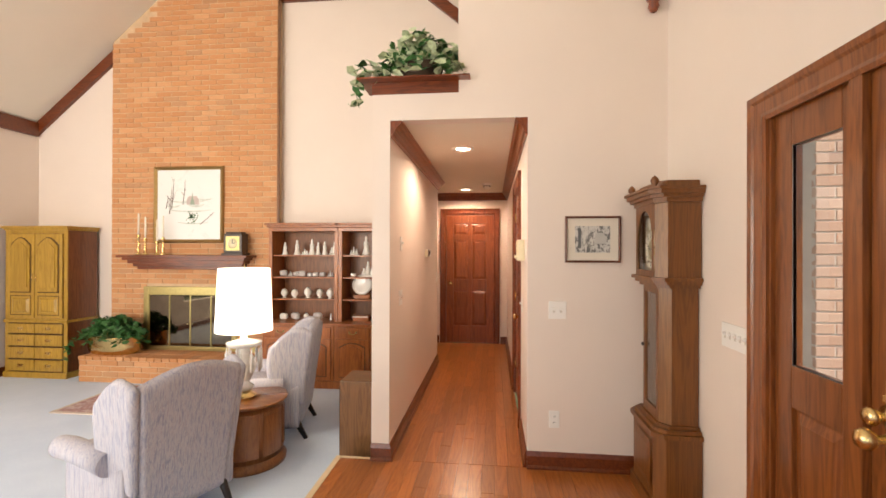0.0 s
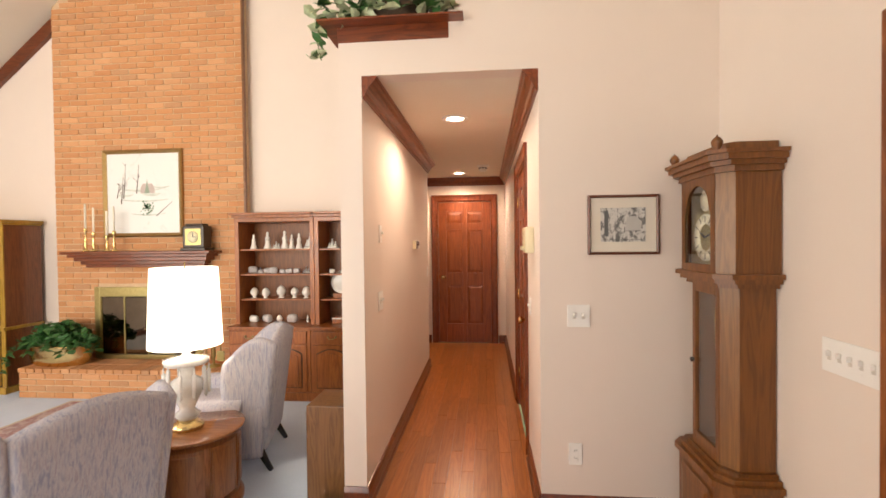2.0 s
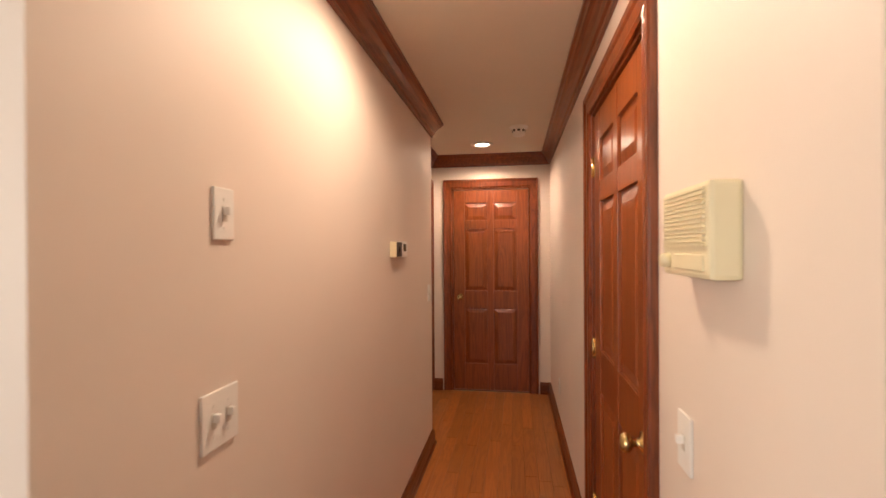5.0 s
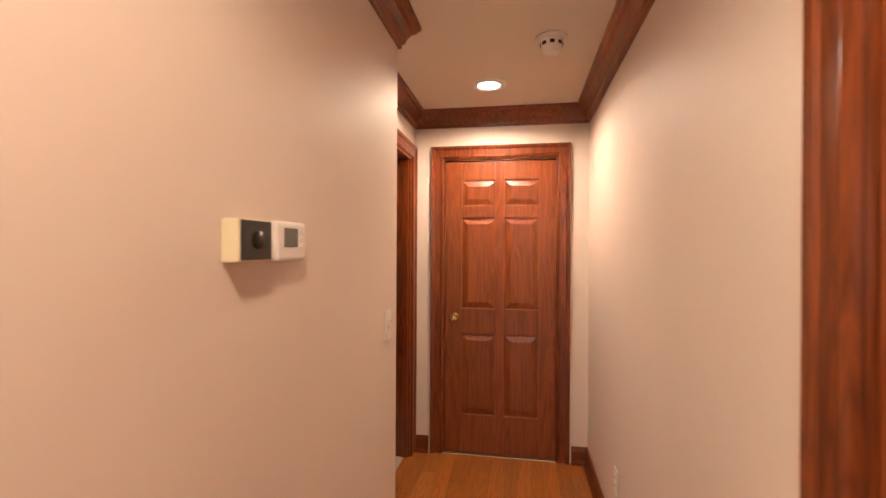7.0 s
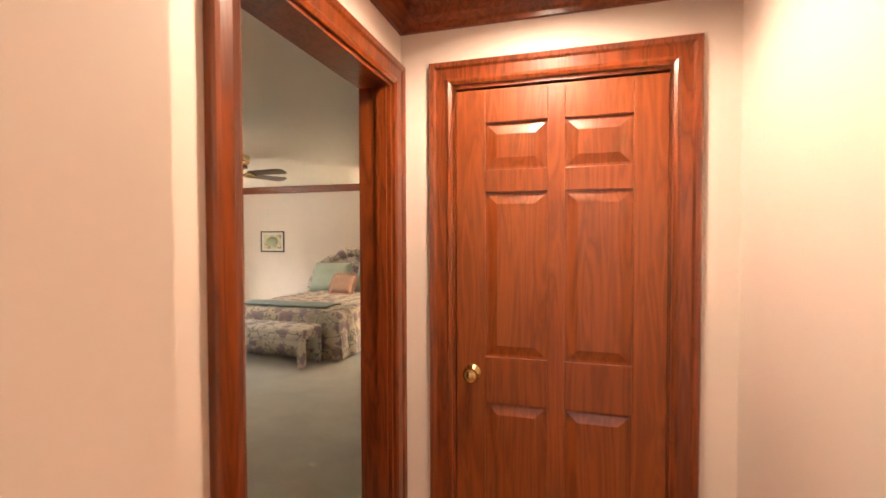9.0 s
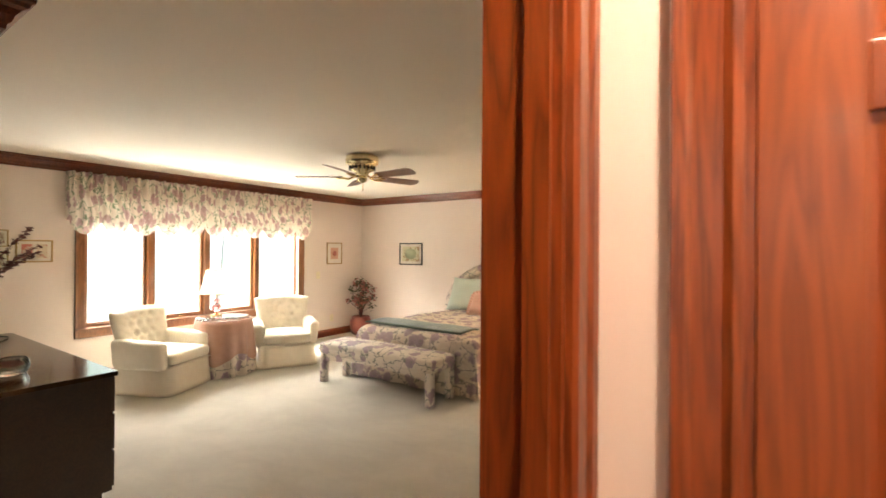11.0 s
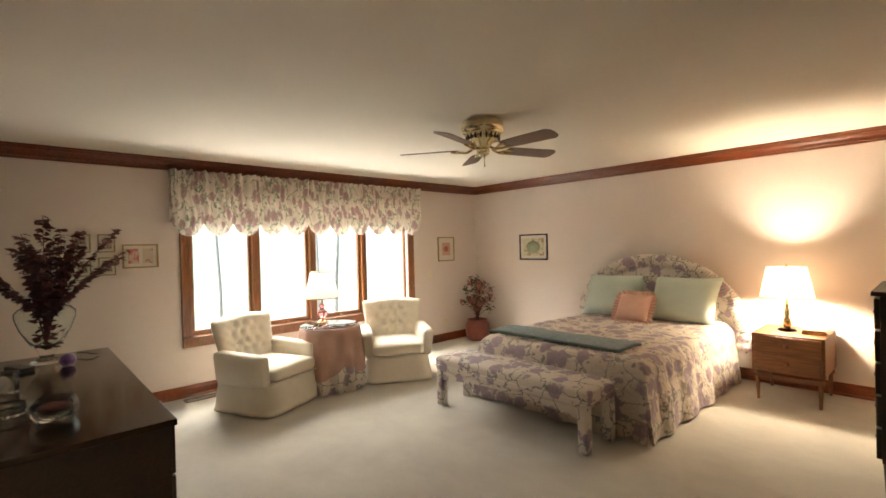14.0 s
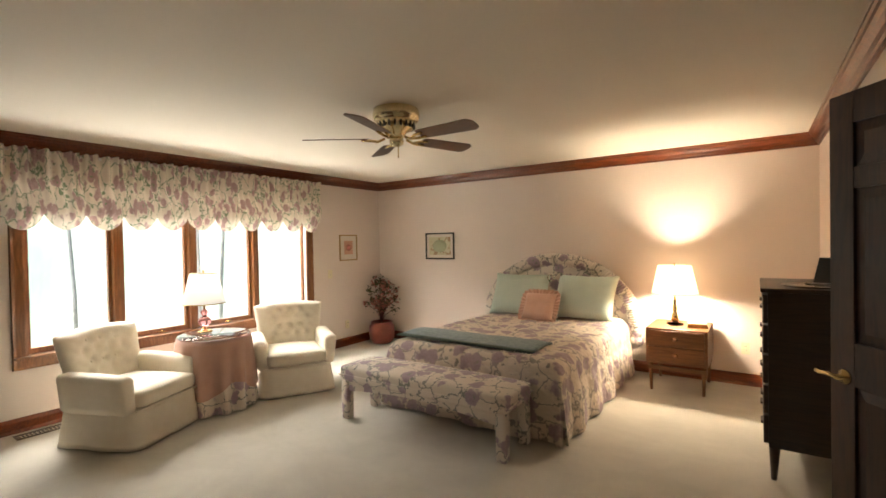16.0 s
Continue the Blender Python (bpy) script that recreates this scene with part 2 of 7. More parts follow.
def lathe(profile, seg=28, bm=None, m=None, sx=1.0, sy=1.0):
    """A turned shape from (radius, height) pairs."""
    tmp = bmesh.new()
    rings = []
    for r, z in profile:
        if r < 1e-5:
            rings.append([tmp.verts.new((0, 0, z))])
        else:
            rings.append([tmp.verts.new((sx * r * math.cos(2 * math.pi * k / seg), sy * r * math.sin(2 * math.pi * k / seg), z)) for k in range(seg)])
    for a, b in zip(rings, rings[1:]):
        for k in range(seg):
            j = (k + 1) % seg
            if len(a) == 1 and len(b) == 1:
                continue
            if len(a) == 1:
                f = tmp.faces.new((a[0], b[j], b[k]))
            elif len(b) == 1:
                f = tmp.faces.new((a[k], a[j], b[0]))
            else:
                f = tmp.faces.new((a[k], a[j], b[j], b[k]))
            f.smooth = True
    for ring, top in ((rings[0], False), (rings[-1], True)):
        if len(ring) > 2 and profile[0] != profile[-1]:
            tmp.faces.new(ring if top else ring[::-1])
    return join(bm, tmp, m)


def sweep(path, normal, profile, bm=None, closed=False):
    """A moulding: profile points (a to the left of the path, b along normal), mitred at the path's corners."""
    tmp = bmesh.new()
    n = Vector(normal).normalized()
    p = [Vector(q) for q in path]
    rings = []
    k = len(p)
    for i in range(k):
        prev = (p[i] - p[i - 1]).normalized() if i or closed else None
        nxt = (p[(i + 1) % k] - p[i]).normalized() if i < k - 1 or closed else None
        s1 = n.cross(prev) if prev else n.cross(nxt)
        s2 = n.cross(nxt) if nxt else s1
        s = (s1 + s2) / max(0.2, 1 + s1.dot(s2))
        rings.append([tmp.verts.new(p[i] + s * a + n * b) for a, b in profile])
    m = len(profile)
    for a, b in list(zip(rings, rings[1:])) + ([(rings[-1], rings[0])] if closed else []):
        for j in range(m):
            tmp.faces.new((a[j], a[(j + 1) % m], b[(j + 1) % m], b[j]))
    if not closed:
        tmp.faces.new(rings[0][::-1])
        tmp.faces.new(rings[-1])
    return join(bm, tmp)


def tube(points, radius, seg=8, bm=None, taper=None):
    """A round bar along points."""
    tmp = bmesh.new()
    p = [Vector(q) for q in points]
    rings = []
    for i, q in enumerate(p):
        d = (p[min(i + 1, len(p) - 1)] - p[max(i - 1, 0)]).normalized()
        u = d.cross(Vector((0, 0, 1)) if abs(d.z) < 0.9 else Vector((1, 0, 0))).normalized()
        w = d.cross(u)
        r = radius if taper is None else radius + (taper - radius) * i / (len(p) - 1)
        rings.append([tmp.verts.new(q + r * (u * math.cos(2 * math.pi * k / seg) + w * math.sin(2 * math.pi * k / seg))) for k in range(seg)])
    for a, b in zip(rings, rings[1:]):
        for k in range(seg):
            f = tmp.faces.new((a[k], a[(k + 1) % seg], b[(k + 1) % seg], b[k]))
            f.smooth = True
    tmp.faces.new(rings[0][::-1])
    tmp.faces.new(rings[-1])
    return join(bm, tmp)


def prism(outline, y0, y1, bm=None, axis="y"):
    """An outline of (x, z) points given thickness along y (or (y, z) along x, or (x, y) along z)."""
    tmp = bmesh.new()
    place = {"y": lambda a, b, t: (a, t, b), "x": lambda a, b, t: (t, a, b), "z": lambda a, b, t: (a, b, t)}[axis]
    lo = [tmp.verts.new(place(a, b, y0)) for a, b in outline]
    hi = [tmp.verts.new(place(a, b, y1)) for a, b in outline]
    k = len(outline)
    tmp.faces.new(lo)
    tmp.faces.new(hi[::-1])
    for i in range(k):
        tmp.faces.new((lo[i], lo[(i + 1) % k], hi[(i + 1) % k], hi[i]))
    return join(bm, tmp)


CROWN = [(0, -0.115), (0.014, -0.115), (0.016, -0.098), (0.026, -0.09), (0.034, -0.066), (0.05, -0.044), (0.066, -0.034), (0.072, -0.02), (0.082, -0.014), (0.084, 0), (0, 0)]
BASE = [(0, 0), (0.028, 0), (0.028, 0.012), (0.02, 0.022), (0.016, 0.024), (0.016, 0.085), (0.011, 0.1), (0.006, 0.112), (0, 0.114)]
CASE = [(0, 0), (0, 0.011), (0.012, 0.017), (0.024, 0.012), (0.06, 0.014), (0.068, 0.021), (0.084, 0.024), (0.088, 0.018), (0.088, 0)]

# ---------------- setting: walls ----------------
XR, XL = 0.24, -0.713        # hall side walls
YF, YE = 3.155, 7.29         # front wall face, end wall of the hall
XW, YB = -6.70, 12.70        # bedroom window wall and bed wall
RW = 1.15                    # foyer wall with the front door
YL = 5.76                    # back wall of the living room
XLL = -6.30                  # far side wall of the living room
RIDGE = 4.85


def roof_z(x):
    return min(RIDGE, 3.22 + (x - XLL) * 0.83, 3.20 + (RW - x) * 0.825)


structure("wall_front", prism([(XR, 0), (RW + 0.12, 0), (RW + 0.12, 3.3), (RW, roof_z(RW) + 0.06), (-0.235, roof_z(-0.235) + 0.06), (-0.235, 2.59), (-0.84, 2.59), (-0.84, CEIL), (XR, CEIL)], YF, YF + 0.12), WALL, "tall cream painted wall with the hall opening")
structure("wall_hall_west", boxes((-0.84, XL, YF, 5.99, 0, CEIL), (-0.84, XL, YF + 0.121, 5.99, CEIL + 0.002, 2.588)), WALL, "cream painted hall wall")
structure("wall_hall_return", boxes((-1.05, -0.84, 5.87, 5.99, 0, 2.588)), WALL)
structure("wall_hall_east", boxes((XR, XR + 0.12, YF + 0.12, 3.93, 0, CEIL), (XR, XR + 0.12, 4.82, YE + 0.12, 0, CEIL), (XR, XR + 0.12, 3.93, 4.82, 2.055, CEIL)), WALL, "cream painted hall wall with a door")
structure("wall_hall_end", boxes((-1.05, -0.735, YE, YE + 0.12, 0, CEIL), (0.035, XR, YE, YE + 0.12, 0, CEIL), (-0.735, 0.035, YE, YE + 0.12, 2.055, CEIL)), WALL, "cream painted end wall of the hall")
structure("wall_bedroom_door", boxes((-1.05, -0.945, 5.99, 6.37, 0, CEIL), (-1.05, -0.945, 7.195, YE, 0, CEIL), (-1.05, -0.945, 6.37, 7.195, 2.055, CEIL)), WALL)
structure("hall_ceiling", boxes((-0.838, XR, YF + 0.122, YE, CEIL, CEIL + 0.15), (-1.05, -0.838, 5.87, YE, CEIL, CEIL + 0.15)), CEILING, "painted hall ceiling")
structure("wall_foyer_east", boxes((RW, RW + 0.12, 2.115, YF, 0, 3.25), (RW, RW + 0.12, -3.5, 0.62, 0, 3.25), (RW, RW + 0.12, 0.62, 2.115, 2.055, 3.25)), WALL, "cream painted foyer wall")
structure("wall_living_north", prism([(XLL, SUNK), (-0.842, SUNK), (-0.842, 2.59), (RW + 0.1, 2.59), (RW + 0.1, roof_z(RW) + 0.02), (-0.85, RIDGE + 0.06), (-4.3, RIDGE + 0.06), (XLL, roof_z(XLL) + 0.06)], YL, YL + 0.1), WALL, "cream painted gable wall")
structure("loft_floor", boxes((-0.84, RW + 0.1, YF + 0.121, YL, 2.60, 2.64)), WALL)
structure("wall_living_west", boxes((XLL - 0.12, XLL, -3.5, -1.2, SUNK, 3.3), (XLL - 0.12, XLL, 2.4, YL + 0.1, SUNK, 3.3), (XLL - 0.12, XLL, -1.2, 2.4, SUNK, 0.4), (XLL - 0.12, XLL, -1.2, 2.4, 2.5, 3.3)), WALL)
structure("wall_south", boxes((XLL, RW + 0.12, -3.62, -3.5, SUNK, 0.2), (XLL, RW + 0.12, -3.62, -3.5, 3.3, 5.0), (XLL, -5.6, -3.62, -3.5, 0.2, 3.3), (-0.85, -0.75, -3.62, -3.5, 0.2, 3.3), (0.85, RW + 0.12, -3.62, -3.5, 0.2, 3.3)), WALL)
roof = bmesh.new()
sweep([(0, -3.62, 0), (0, YL + 0.1, 0)], (0, 0, 1), [(-x, z) for x, z in ((XLL - 0.12, roof_z(XLL) - 0.1), (-4.335, RIDGE), (-0.85, RIDGE), (RW + 0.12, roof_z(RW) - 0.1), (RW + 0.12, roof_z(RW) + 0.1), (-0.8, RIDGE + 0.15), (-4.4, RIDGE + 0.15), (XLL - 0.12, roof_z(XLL) + 0.1))], roof)
structure("vaulted_ceiling", roof, CEILING, "white vaulted living-room ceiling")
beams = bmesh.new()
zl, zr = roof_z(XLL), roof_z(RW)
for yy, lo in ((YL - 0.05, 0),):
    prism([(XLL, zl), (-4.335, RIDGE), (-0.85, RIDGE), (RW, zr), (RW, zr - 0.17), (-0.9, RIDGE - 0.13), (-4.28, RIDGE - 0.13), (XLL, zl - 0.17)], yy, yy + 0.05, beams)
bx(XLL, XLL + 0.05, -3.5, YL - 0.05, zl - 0.19, zl + 0.0, bm=beams)
structure("vault_trim", beams, TRIM_X, "dark stained boards under the vault")
cb = bmesh.new()
bx(RW - 0.16, RW, YF - 0.05, YF, 3.14, 3.26, 0.01, cb)
lathe([(0.0, 3.03), (0.02, 3.04), (0.035, 3.07), (0.028, 3.1), (0.045, 3.12), (0.05, 3.14)], 14, cb, pose(RW - 0.1, YF - 0.03, 0))
structure("beam_corbel", cb, TRIM, "turned dark wooden corbel")

# bedroom shell
structure("wall_bedroom_north", boxes((XW - 0.14, -1.0, YB, YB + 0.12, 0, CEIL)), WALL, "warm cream wall behind the bed")
W0, W1, WZ0, WZ1 = 8.40, 11.37, 0.50, 1.98
structure("wall_bedroom_west", boxes((XW - 0.14, XW, 5.2, W0 + 0.06, 0, CEIL), (XW - 0.14, XW, W1 - 0.06, YB, 0, CEIL), (XW - 0.14, XW, W0 + 0.06, W1 - 0.06, 0, WZ0 + 0.06), (XW - 0.14, XW, W0 + 0.06, W1 - 0.06, WZ1 - 0.06, CEIL)), WALL, "cream wall with the wide window")
structure("wall_bedroom_east", boxes((-1.1, -1.0, YE + 0.12, 8.1, 0, CEIL), (-1.1, -1.0, 8.9, 9.75, 0, CEIL), (-1.1, -1.0, 8.1, 8.9, 2.055, CEIL), (-1.36, -1.0, 9.75, YB, 0, CEIL), (-0.99, -0.9, 7.9, 9.2, 0, CEIL)), WALL)
structure("wall_bedroom_south", boxes((-5.2, -3.0, 5.9, 7.03, 0, CEIL), (XW, -5.2, 5.86, 5.98, 0, CEIL), (-3.0, -1.05, 5.86, 5.98, 0, CEIL)), WALL, "cream wall behind the dresser")
structure("bedroom_ceiling", boxes((XW, -1.05, 5.86, YB, CEIL, CEIL + 0.12)), CEILING, "painted bedroom ceiling")
structure("bedroom_floor", boxes((XW, -0.985, 5.9, YB, -0.1, 0)), BED_CARPET, "pale beige green carpet")
structure("living_floor", boxes((XLL, -1.1, -3.5, YL, SUNK - 0.1, SUNK), (-1.1, -0.84, YF + 0.03, YL, SUNK - 0.1, SUNK)), BLUE_CARPET, "pale blue carpet one step down")
structure("foyer_slab", boxes((-1.06, RW, -3.5, YF, SUNK - 0.1, -0.014), (-0.84, XR, YF, YE, SUNK - 0.1, -0.014), (-0.985, -0.84, 5.99, YE, SUNK - 0.1, -0.014)), SUBFLOOR)
structure("step_edge", boxes((-1.1, -1.06, -3.5, YF + 0.03, SUNK, 0.002), (-1.06, -0.84, YF, YF + 0.03, SUNK, 0.002), bevel=0.004), CREAM_TRIM, "cream edge of the step down")

# mouldings
cr = bmesh.new()
sweep([(XR, YF + 0.002, CEIL), (XR, YE, CEIL), (-0.945, YE, CEIL), (-0.945, 5.99, CEIL), (XL, 5.99, CEIL), (XL, YF + 0.002, CEIL)], (0, 0, 1), CROWN, cr)
structure("hall_crown_trim", cr, TRIM_Y, "dark stained crown moulding")
cr = bmesh.new()
sweep([(-1.1, YE + 0.12, CEIL), (-1.1, 9.75, CEIL), (-1.36, 9.75, CEIL), (-1.36, YB, CEIL), (XW, YB, CEIL), (XW, 5.98, CEIL)], (0, 0, 1), CROWN, cr)
sweep([(-5.2, 5.98, CEIL), (-5.2, 7.03, CEIL), (-3.0, 7.03, CEIL), (-3.0, 5.98, CEIL)], (0, 0, 1), CROWN, cr)
structure("bedroom_crown_trim", cr, TRIM_X, "dark stained crown moulding")
bb = bmesh.new()
sweep([(XR, 4.935, 0), (XR, YE, 0), (0.135, YE, 0)], (0, 0, 1), BASE, bb)
sweep([(XR, YF, 0), (XR, 3.78, 0)], (0, 0, 1), BASE, bb)
sweep([(-0.835, YE, 0), (-0.945, YE, 0)], (0, 0, 1), BASE, bb)
sweep([(-0.945, 6.27, 0), (-0.945, 5.99, 0), (XL, 5.99, 0), (XL, YF, 0), (-0.84, YF, 0)], (0, 0, 1), BASE, bb)
sweep([(RW, 2.2, 0), (RW, YF, 0), (XR, YF, 0)], (0, 0, 1), BASE, bb)
structure("hall_baseboard", bb, TRIM_Y, "dark stained baseboard")
bb = bmesh.new()
sweep([(-1.36, 9.75, 0), (-1.36, YB, 0), (XW, YB, 0), (XW, 5.98, 0)], (0, 0, 1), BASE, bb)
sweep([(-5.2, 5.98, 0), (-5.2, 7.03, 0), (-3.0, 7.03, 0), (-3.0, 5.98, 0)], (0, 0, 1), BASE, bb)
structure("bedroom_baseboard", bb, TRIM_X, "dark stained baseboard")
bb = bmesh.new()
sweep([(-0.84, YL, SUNK), (XLL, YL, SUNK), (XLL, -3.5, SUNK)], (0, 0, 1), BASE, bb)
structure("living_baseboard", bb, TRIM_X, "dark stained baseboard")
# ---------------- doors ----------------
CHERRY = wood("cherry_cabinet", (0.20, 0.052, 0.0095), (0.42, 0.135, 0.026), 0.36, "z", 1.0, 0.15, 0.12)
DARKWOOD = wood("dark_walnut", (0.018, 0.008, 0.0035), (0.042, 0.019, 0.008), 0.38, "x", 1.0, 0.15, 0.1)
WALNUT = wood("mid_walnut", (0.13, 0.048, 0.014), (0.25, 0.10, 0.032), 0.4, "x", 1.0, 0.2, 0.1)


# Door oak taken near black: the shade on unlit doors is in the colour.
UNLIT_DOOR = wood("unlit_oak_door", (0.022, 0.008, 0.003), (0.055, 0.020, 0.008), 0.5, "z", 0.9, 0.08, 0.1)


def casing(name, start, width, normal, h, material=None, label="stained wood door casing", prof=CASE):
    n = Vector(normal)
    a = Vector((0, 0, 1)).cross(n)
    p = Vector(start)
    up = Vector((0, 0, h))
    bm = sweep([p, p + up, p + up + a * width, p + a * width], n, prof)
    return structure(name, bm, material or TRIM, label)


def raised_panel(x0, x1, z0, z1, t):
    """One field of a panelled door: a raised middle with sloping margins, on both faces."""
    bm = bmesh.new()
    e = min(0.045, (x1 - x0) * 0.28)
    for s in (-1, 1):
        lo = [bm.verts.new((x, s * t * 0.16, z)) for x, z in ((x0, z0), (x1, z0), (x1, z1), (x0, z1))]
        g0 = [bm.verts.new((x, s * t * 0.16, z)) for x, z in ((x0 + 0.01, z0 + 0.01), (x1 - 0.01, z0 + 0.01), (x1 - 0.01, z1 - 0.01), (x0 + 0.01, z1 - 0.01))]
        hi = [bm.verts.new((x, s * t * 0.40, z)) for x, z in ((x0 + e, z0 + e), (x1 - e, z0 + e), (x1 - e, z1 - e), (x0 + e, z1 - e))]
        for a, b in ((lo, g0), (g0, hi)):
            for k in range(4):
                bm.faces.new((a[k], a[(k + 1) % 4], b[(k + 1) % 4], b[k]))
        bm.faces.new(hi)
    return bm


def knob_mesh(sgn, t):
    m = pose(0, 0, 0, 90 * sgn, 0, 0)
    return lathe([(0.0, t / 2 - 0.002), (0.034, t / 2), (0.033, t / 2 + 0.006), (0.013, t / 2 + 0.012), (0.011, t / 2 + 0.03), (0.024, t / 2 + 0.04), (0.029, t / 2 + 0.052), (0.022, t / 2 + 0.064), (0.0, t / 2 + 0.067)], 20, None, m)


FIELDS = [(a, b, lo, hi) for lo, hi in ((1.725, 1.903), (1.012, 1.640), (0.275, 0.835)) for a, b in ((0.112, 0.344), (0.406, 0.638))]


def six_panel_door(m, label, wd=DOORWOOD, lever=False, w=0.75, kz=0.95):
    """Hinged at local x = 0, closed along +x."""
    t, h = 0.04, 2.03
    k = w / 0.75
    d = thing("door", m, label, "door")
    stiles = [0.0, 0.112 * k, 0.344 * k, 0.406 * k, 0.638 * k, w]
    for a, b in ((0, 1), (2, 3), (4, 5)):
        part("stile", bx(stiles[a], stiles[b], -t / 2, t / 2, 0.012, h, 0.003), wd, d)
    zs = [0.012, 0.275, 0.835, 1.012, 1.640, 1.725, 1.903, h]
    for a in (0, 2, 4, 6):
        for x0, x1 in ((stiles[1], stiles[2]), (stiles[3], stiles[4])):
            part("rail", bx(x0, x1, -t / 2 + 0.001, t / 2 - 0.001, zs[a], zs[a + 1], 0.003), wd, d)
    for x0, x1, z0, z1 in FIELDS:
        part("panel", raised_panel(x0 * k, x1 * k, z0, z1, t), wd, d)
    for s in (-1, 1):
        if lever:
            bm = lathe([(0.0, 0.018), (0.032, 0.02), (0.03, 0.028), (0.012, 0.034), (0.011, 0.06), (0.0, 0.062)], 18, None, pose(w - 0.07, 0, 0.865, 90 * s, 0, 0))
            tube([(w - 0.07, -s * 0.055, 0.865), (w - 0.03, -s * 0.06, 0.87), (w + 0.01, -s * 0.058, 0.863), (w + 0.035, -s * 0.056, 0.867)], 0.009, 8, bm)
            part("lever_handle", bm, BRASS, d, "polished brass lever handle")
        else:
            bm = knob_mesh(s, t)
            bmesh.ops.translate(bm, vec=(w - 0.065, 0, kz), verts=bm.verts)
            part("knob", bm, BRASS, d, "polished brass knob", True)
    for z in (0.25, 0.95, 1.76):
        bm = tube([(-0.004, -t / 2 - 0.006, z), (-0.004, -t / 2 - 0.006, z + 0.09)], 0.006)
        bx(-0.004, 0.02, -t / 2 - 0.002, -t / 2 + 0.001, z, z + 0.09, 0, bm)
        bx(-0.006, -0.0035, -t / 2, t / 2, z, z + 0.09, 0, bm)
        part("hinge", bm, BRASS, d, "brass hinge")
    return d


casing("end_door_casing", (-0.735, YE, 0), 0.77, (0, -1, 0), 2.05)
casing("closet_door_casing", (XR, 4.82, 0), 0.89, (-1, 0, 0), 2.05)
casing("bedroom_door_casing", (-0.945, 6.37, 0), 0.825, (1, 0, 0), 2.05)
casing("bedroom_door_inner_casing", (-1.07, 7.195, 0), 0.825, (-1, 0, 0), 2.05)
structure("end_door_jamb", boxes((-0.736, -0.7235, YE, YE + 0.12, 0, 2.056), (0.0285, 0.036, YE, YE + 0.12, 0, 2.056), (-0.735, 0.035, YE + 0.001, YE + 0.12, 2.036, 2.056), (-0.735, 0.035, YE + 0.056, YE + 0.119, 0.0, 2.036)), TRIM)
structure("end_door_threshold", bx(-0.7235, 0.0285, YE + 0.004, YE + 0.055, 0.0, 0.0105, 0.002), TRIM, "dark stained wooden threshold")
structure("closet_door_jamb", boxes((XR, XR + 0.12, 3.929, 3.942, 0, 2.056), (XR, XR + 0.12, 4.806, 4.821, 0, 2.056), (XR + 0.001, XR + 0.12, 3.93, 4.82, 2.036, 2.056), (XR + 0.06, XR + 0.119, 3.93, 4.82, 0, 2.036)), TRIM)
structure("bedroom_door_jamb", boxes((-1.072, -0.945, 6.369, 6.384, 0, 2.056), (-1.072, -0.945, 7.18, 7.196, 0, 2.056), (-1.072, -0.9451, 6.37, 7.195, 2.036, 2.056), (-1.071, -1.049, 7.196, 7.275, 0, 2.13), (-1.071, -1.049, 6.29, 6.369, 0, 2.13), (-1.0, -0.96, 6.384, 6.394, 0, 2.036), (-1.0, -0.96, 7.17, 7.18, 0, 2.036)), TRIM)
six_panel_door(pose(0.028, YE + 0.032, 0, 0, 0, 180), "closed six-panel stained oak door at the hall end")
six_panel_door(pose(XR + 0.03, 4.803, 0, 0, 0, -90), "closed six-panel stained oak closet door", w=0.858, kz=0.90)
six_panel_door(pose(-1.125, 6.32, 0, 0, 0, 184), "six-panel stained bedroom door standing open, coloured as unlit", UNLIT_DOOR, True, 0.765)
six_panel_door(pose(-1.13, 8.885, 0, 0, 0, -119.6), "six-panel stained bathroom door standing ajar, coloured as unlit", UNLIT_DOOR, True, 0.72)
six_panel_door(pose(-1.125, 9.30, 0, 0, 0, 125), "six-panel stained closet door standing wide open, coloured as unlit", UNLIT_DOOR, True)
casing("bathroom_door_casing", (-1.1, 8.9, 0), 0.80, (-1, 0, 0), 2.05)

# ---------------- wall fittings ----------------


SLOTGREY = plain("switch_slot", (0.60, 0.56, 0.50), 0.5, relief=0)


def plate(m, w, h, label, holes, kind, material=WHITE):
    """A switch or outlet plate on a wall; its face looks along local -y."""
    d = thing("light_switch" if kind == "switch" else "wall_outlet", m, label, "switch" if kind == "switch" else "outlet")
    part("cover_plate", bx(-w / 2, w / 2, -0.007, 0, -h / 2, h / 2, 0.003), material, d)
    for k in range(holes):
        x = (k - (holes - 1) / 2) * 0.046
        if kind == "switch":
            part("toggle", bx(x - 0.005, x + 0.005, -0.022, -0.006, -0.002, 0.015, 0.002), material, d)
            part("toggle_slot", bx(x - 0.008, x + 0.008, -0.0078, -0.0065, -0.016, 0.016), SLOTGREY, d)
            for zz in (-0.03, 0.03):
                part("screw", bx(x - 0.003, x + 0.003, -0.008, -0.0065, zz - 0.003, zz + 0.003), material, d)
        else:
            for z in (-0.02, 0.02):
                part("socket", bx(-0.014, 0.014, -0.009, -0.006, z - 0.012, z + 0.012, 0.003), material, d)
                part("slot", boxes((-0.007, -0.004, -0.0098, -0.0088, z - 0.004, z + 0.005), (0.004, 0.007, -0.0098, -0.0088, z - 0.004, z + 0.005)), BLACK, d)
    return d


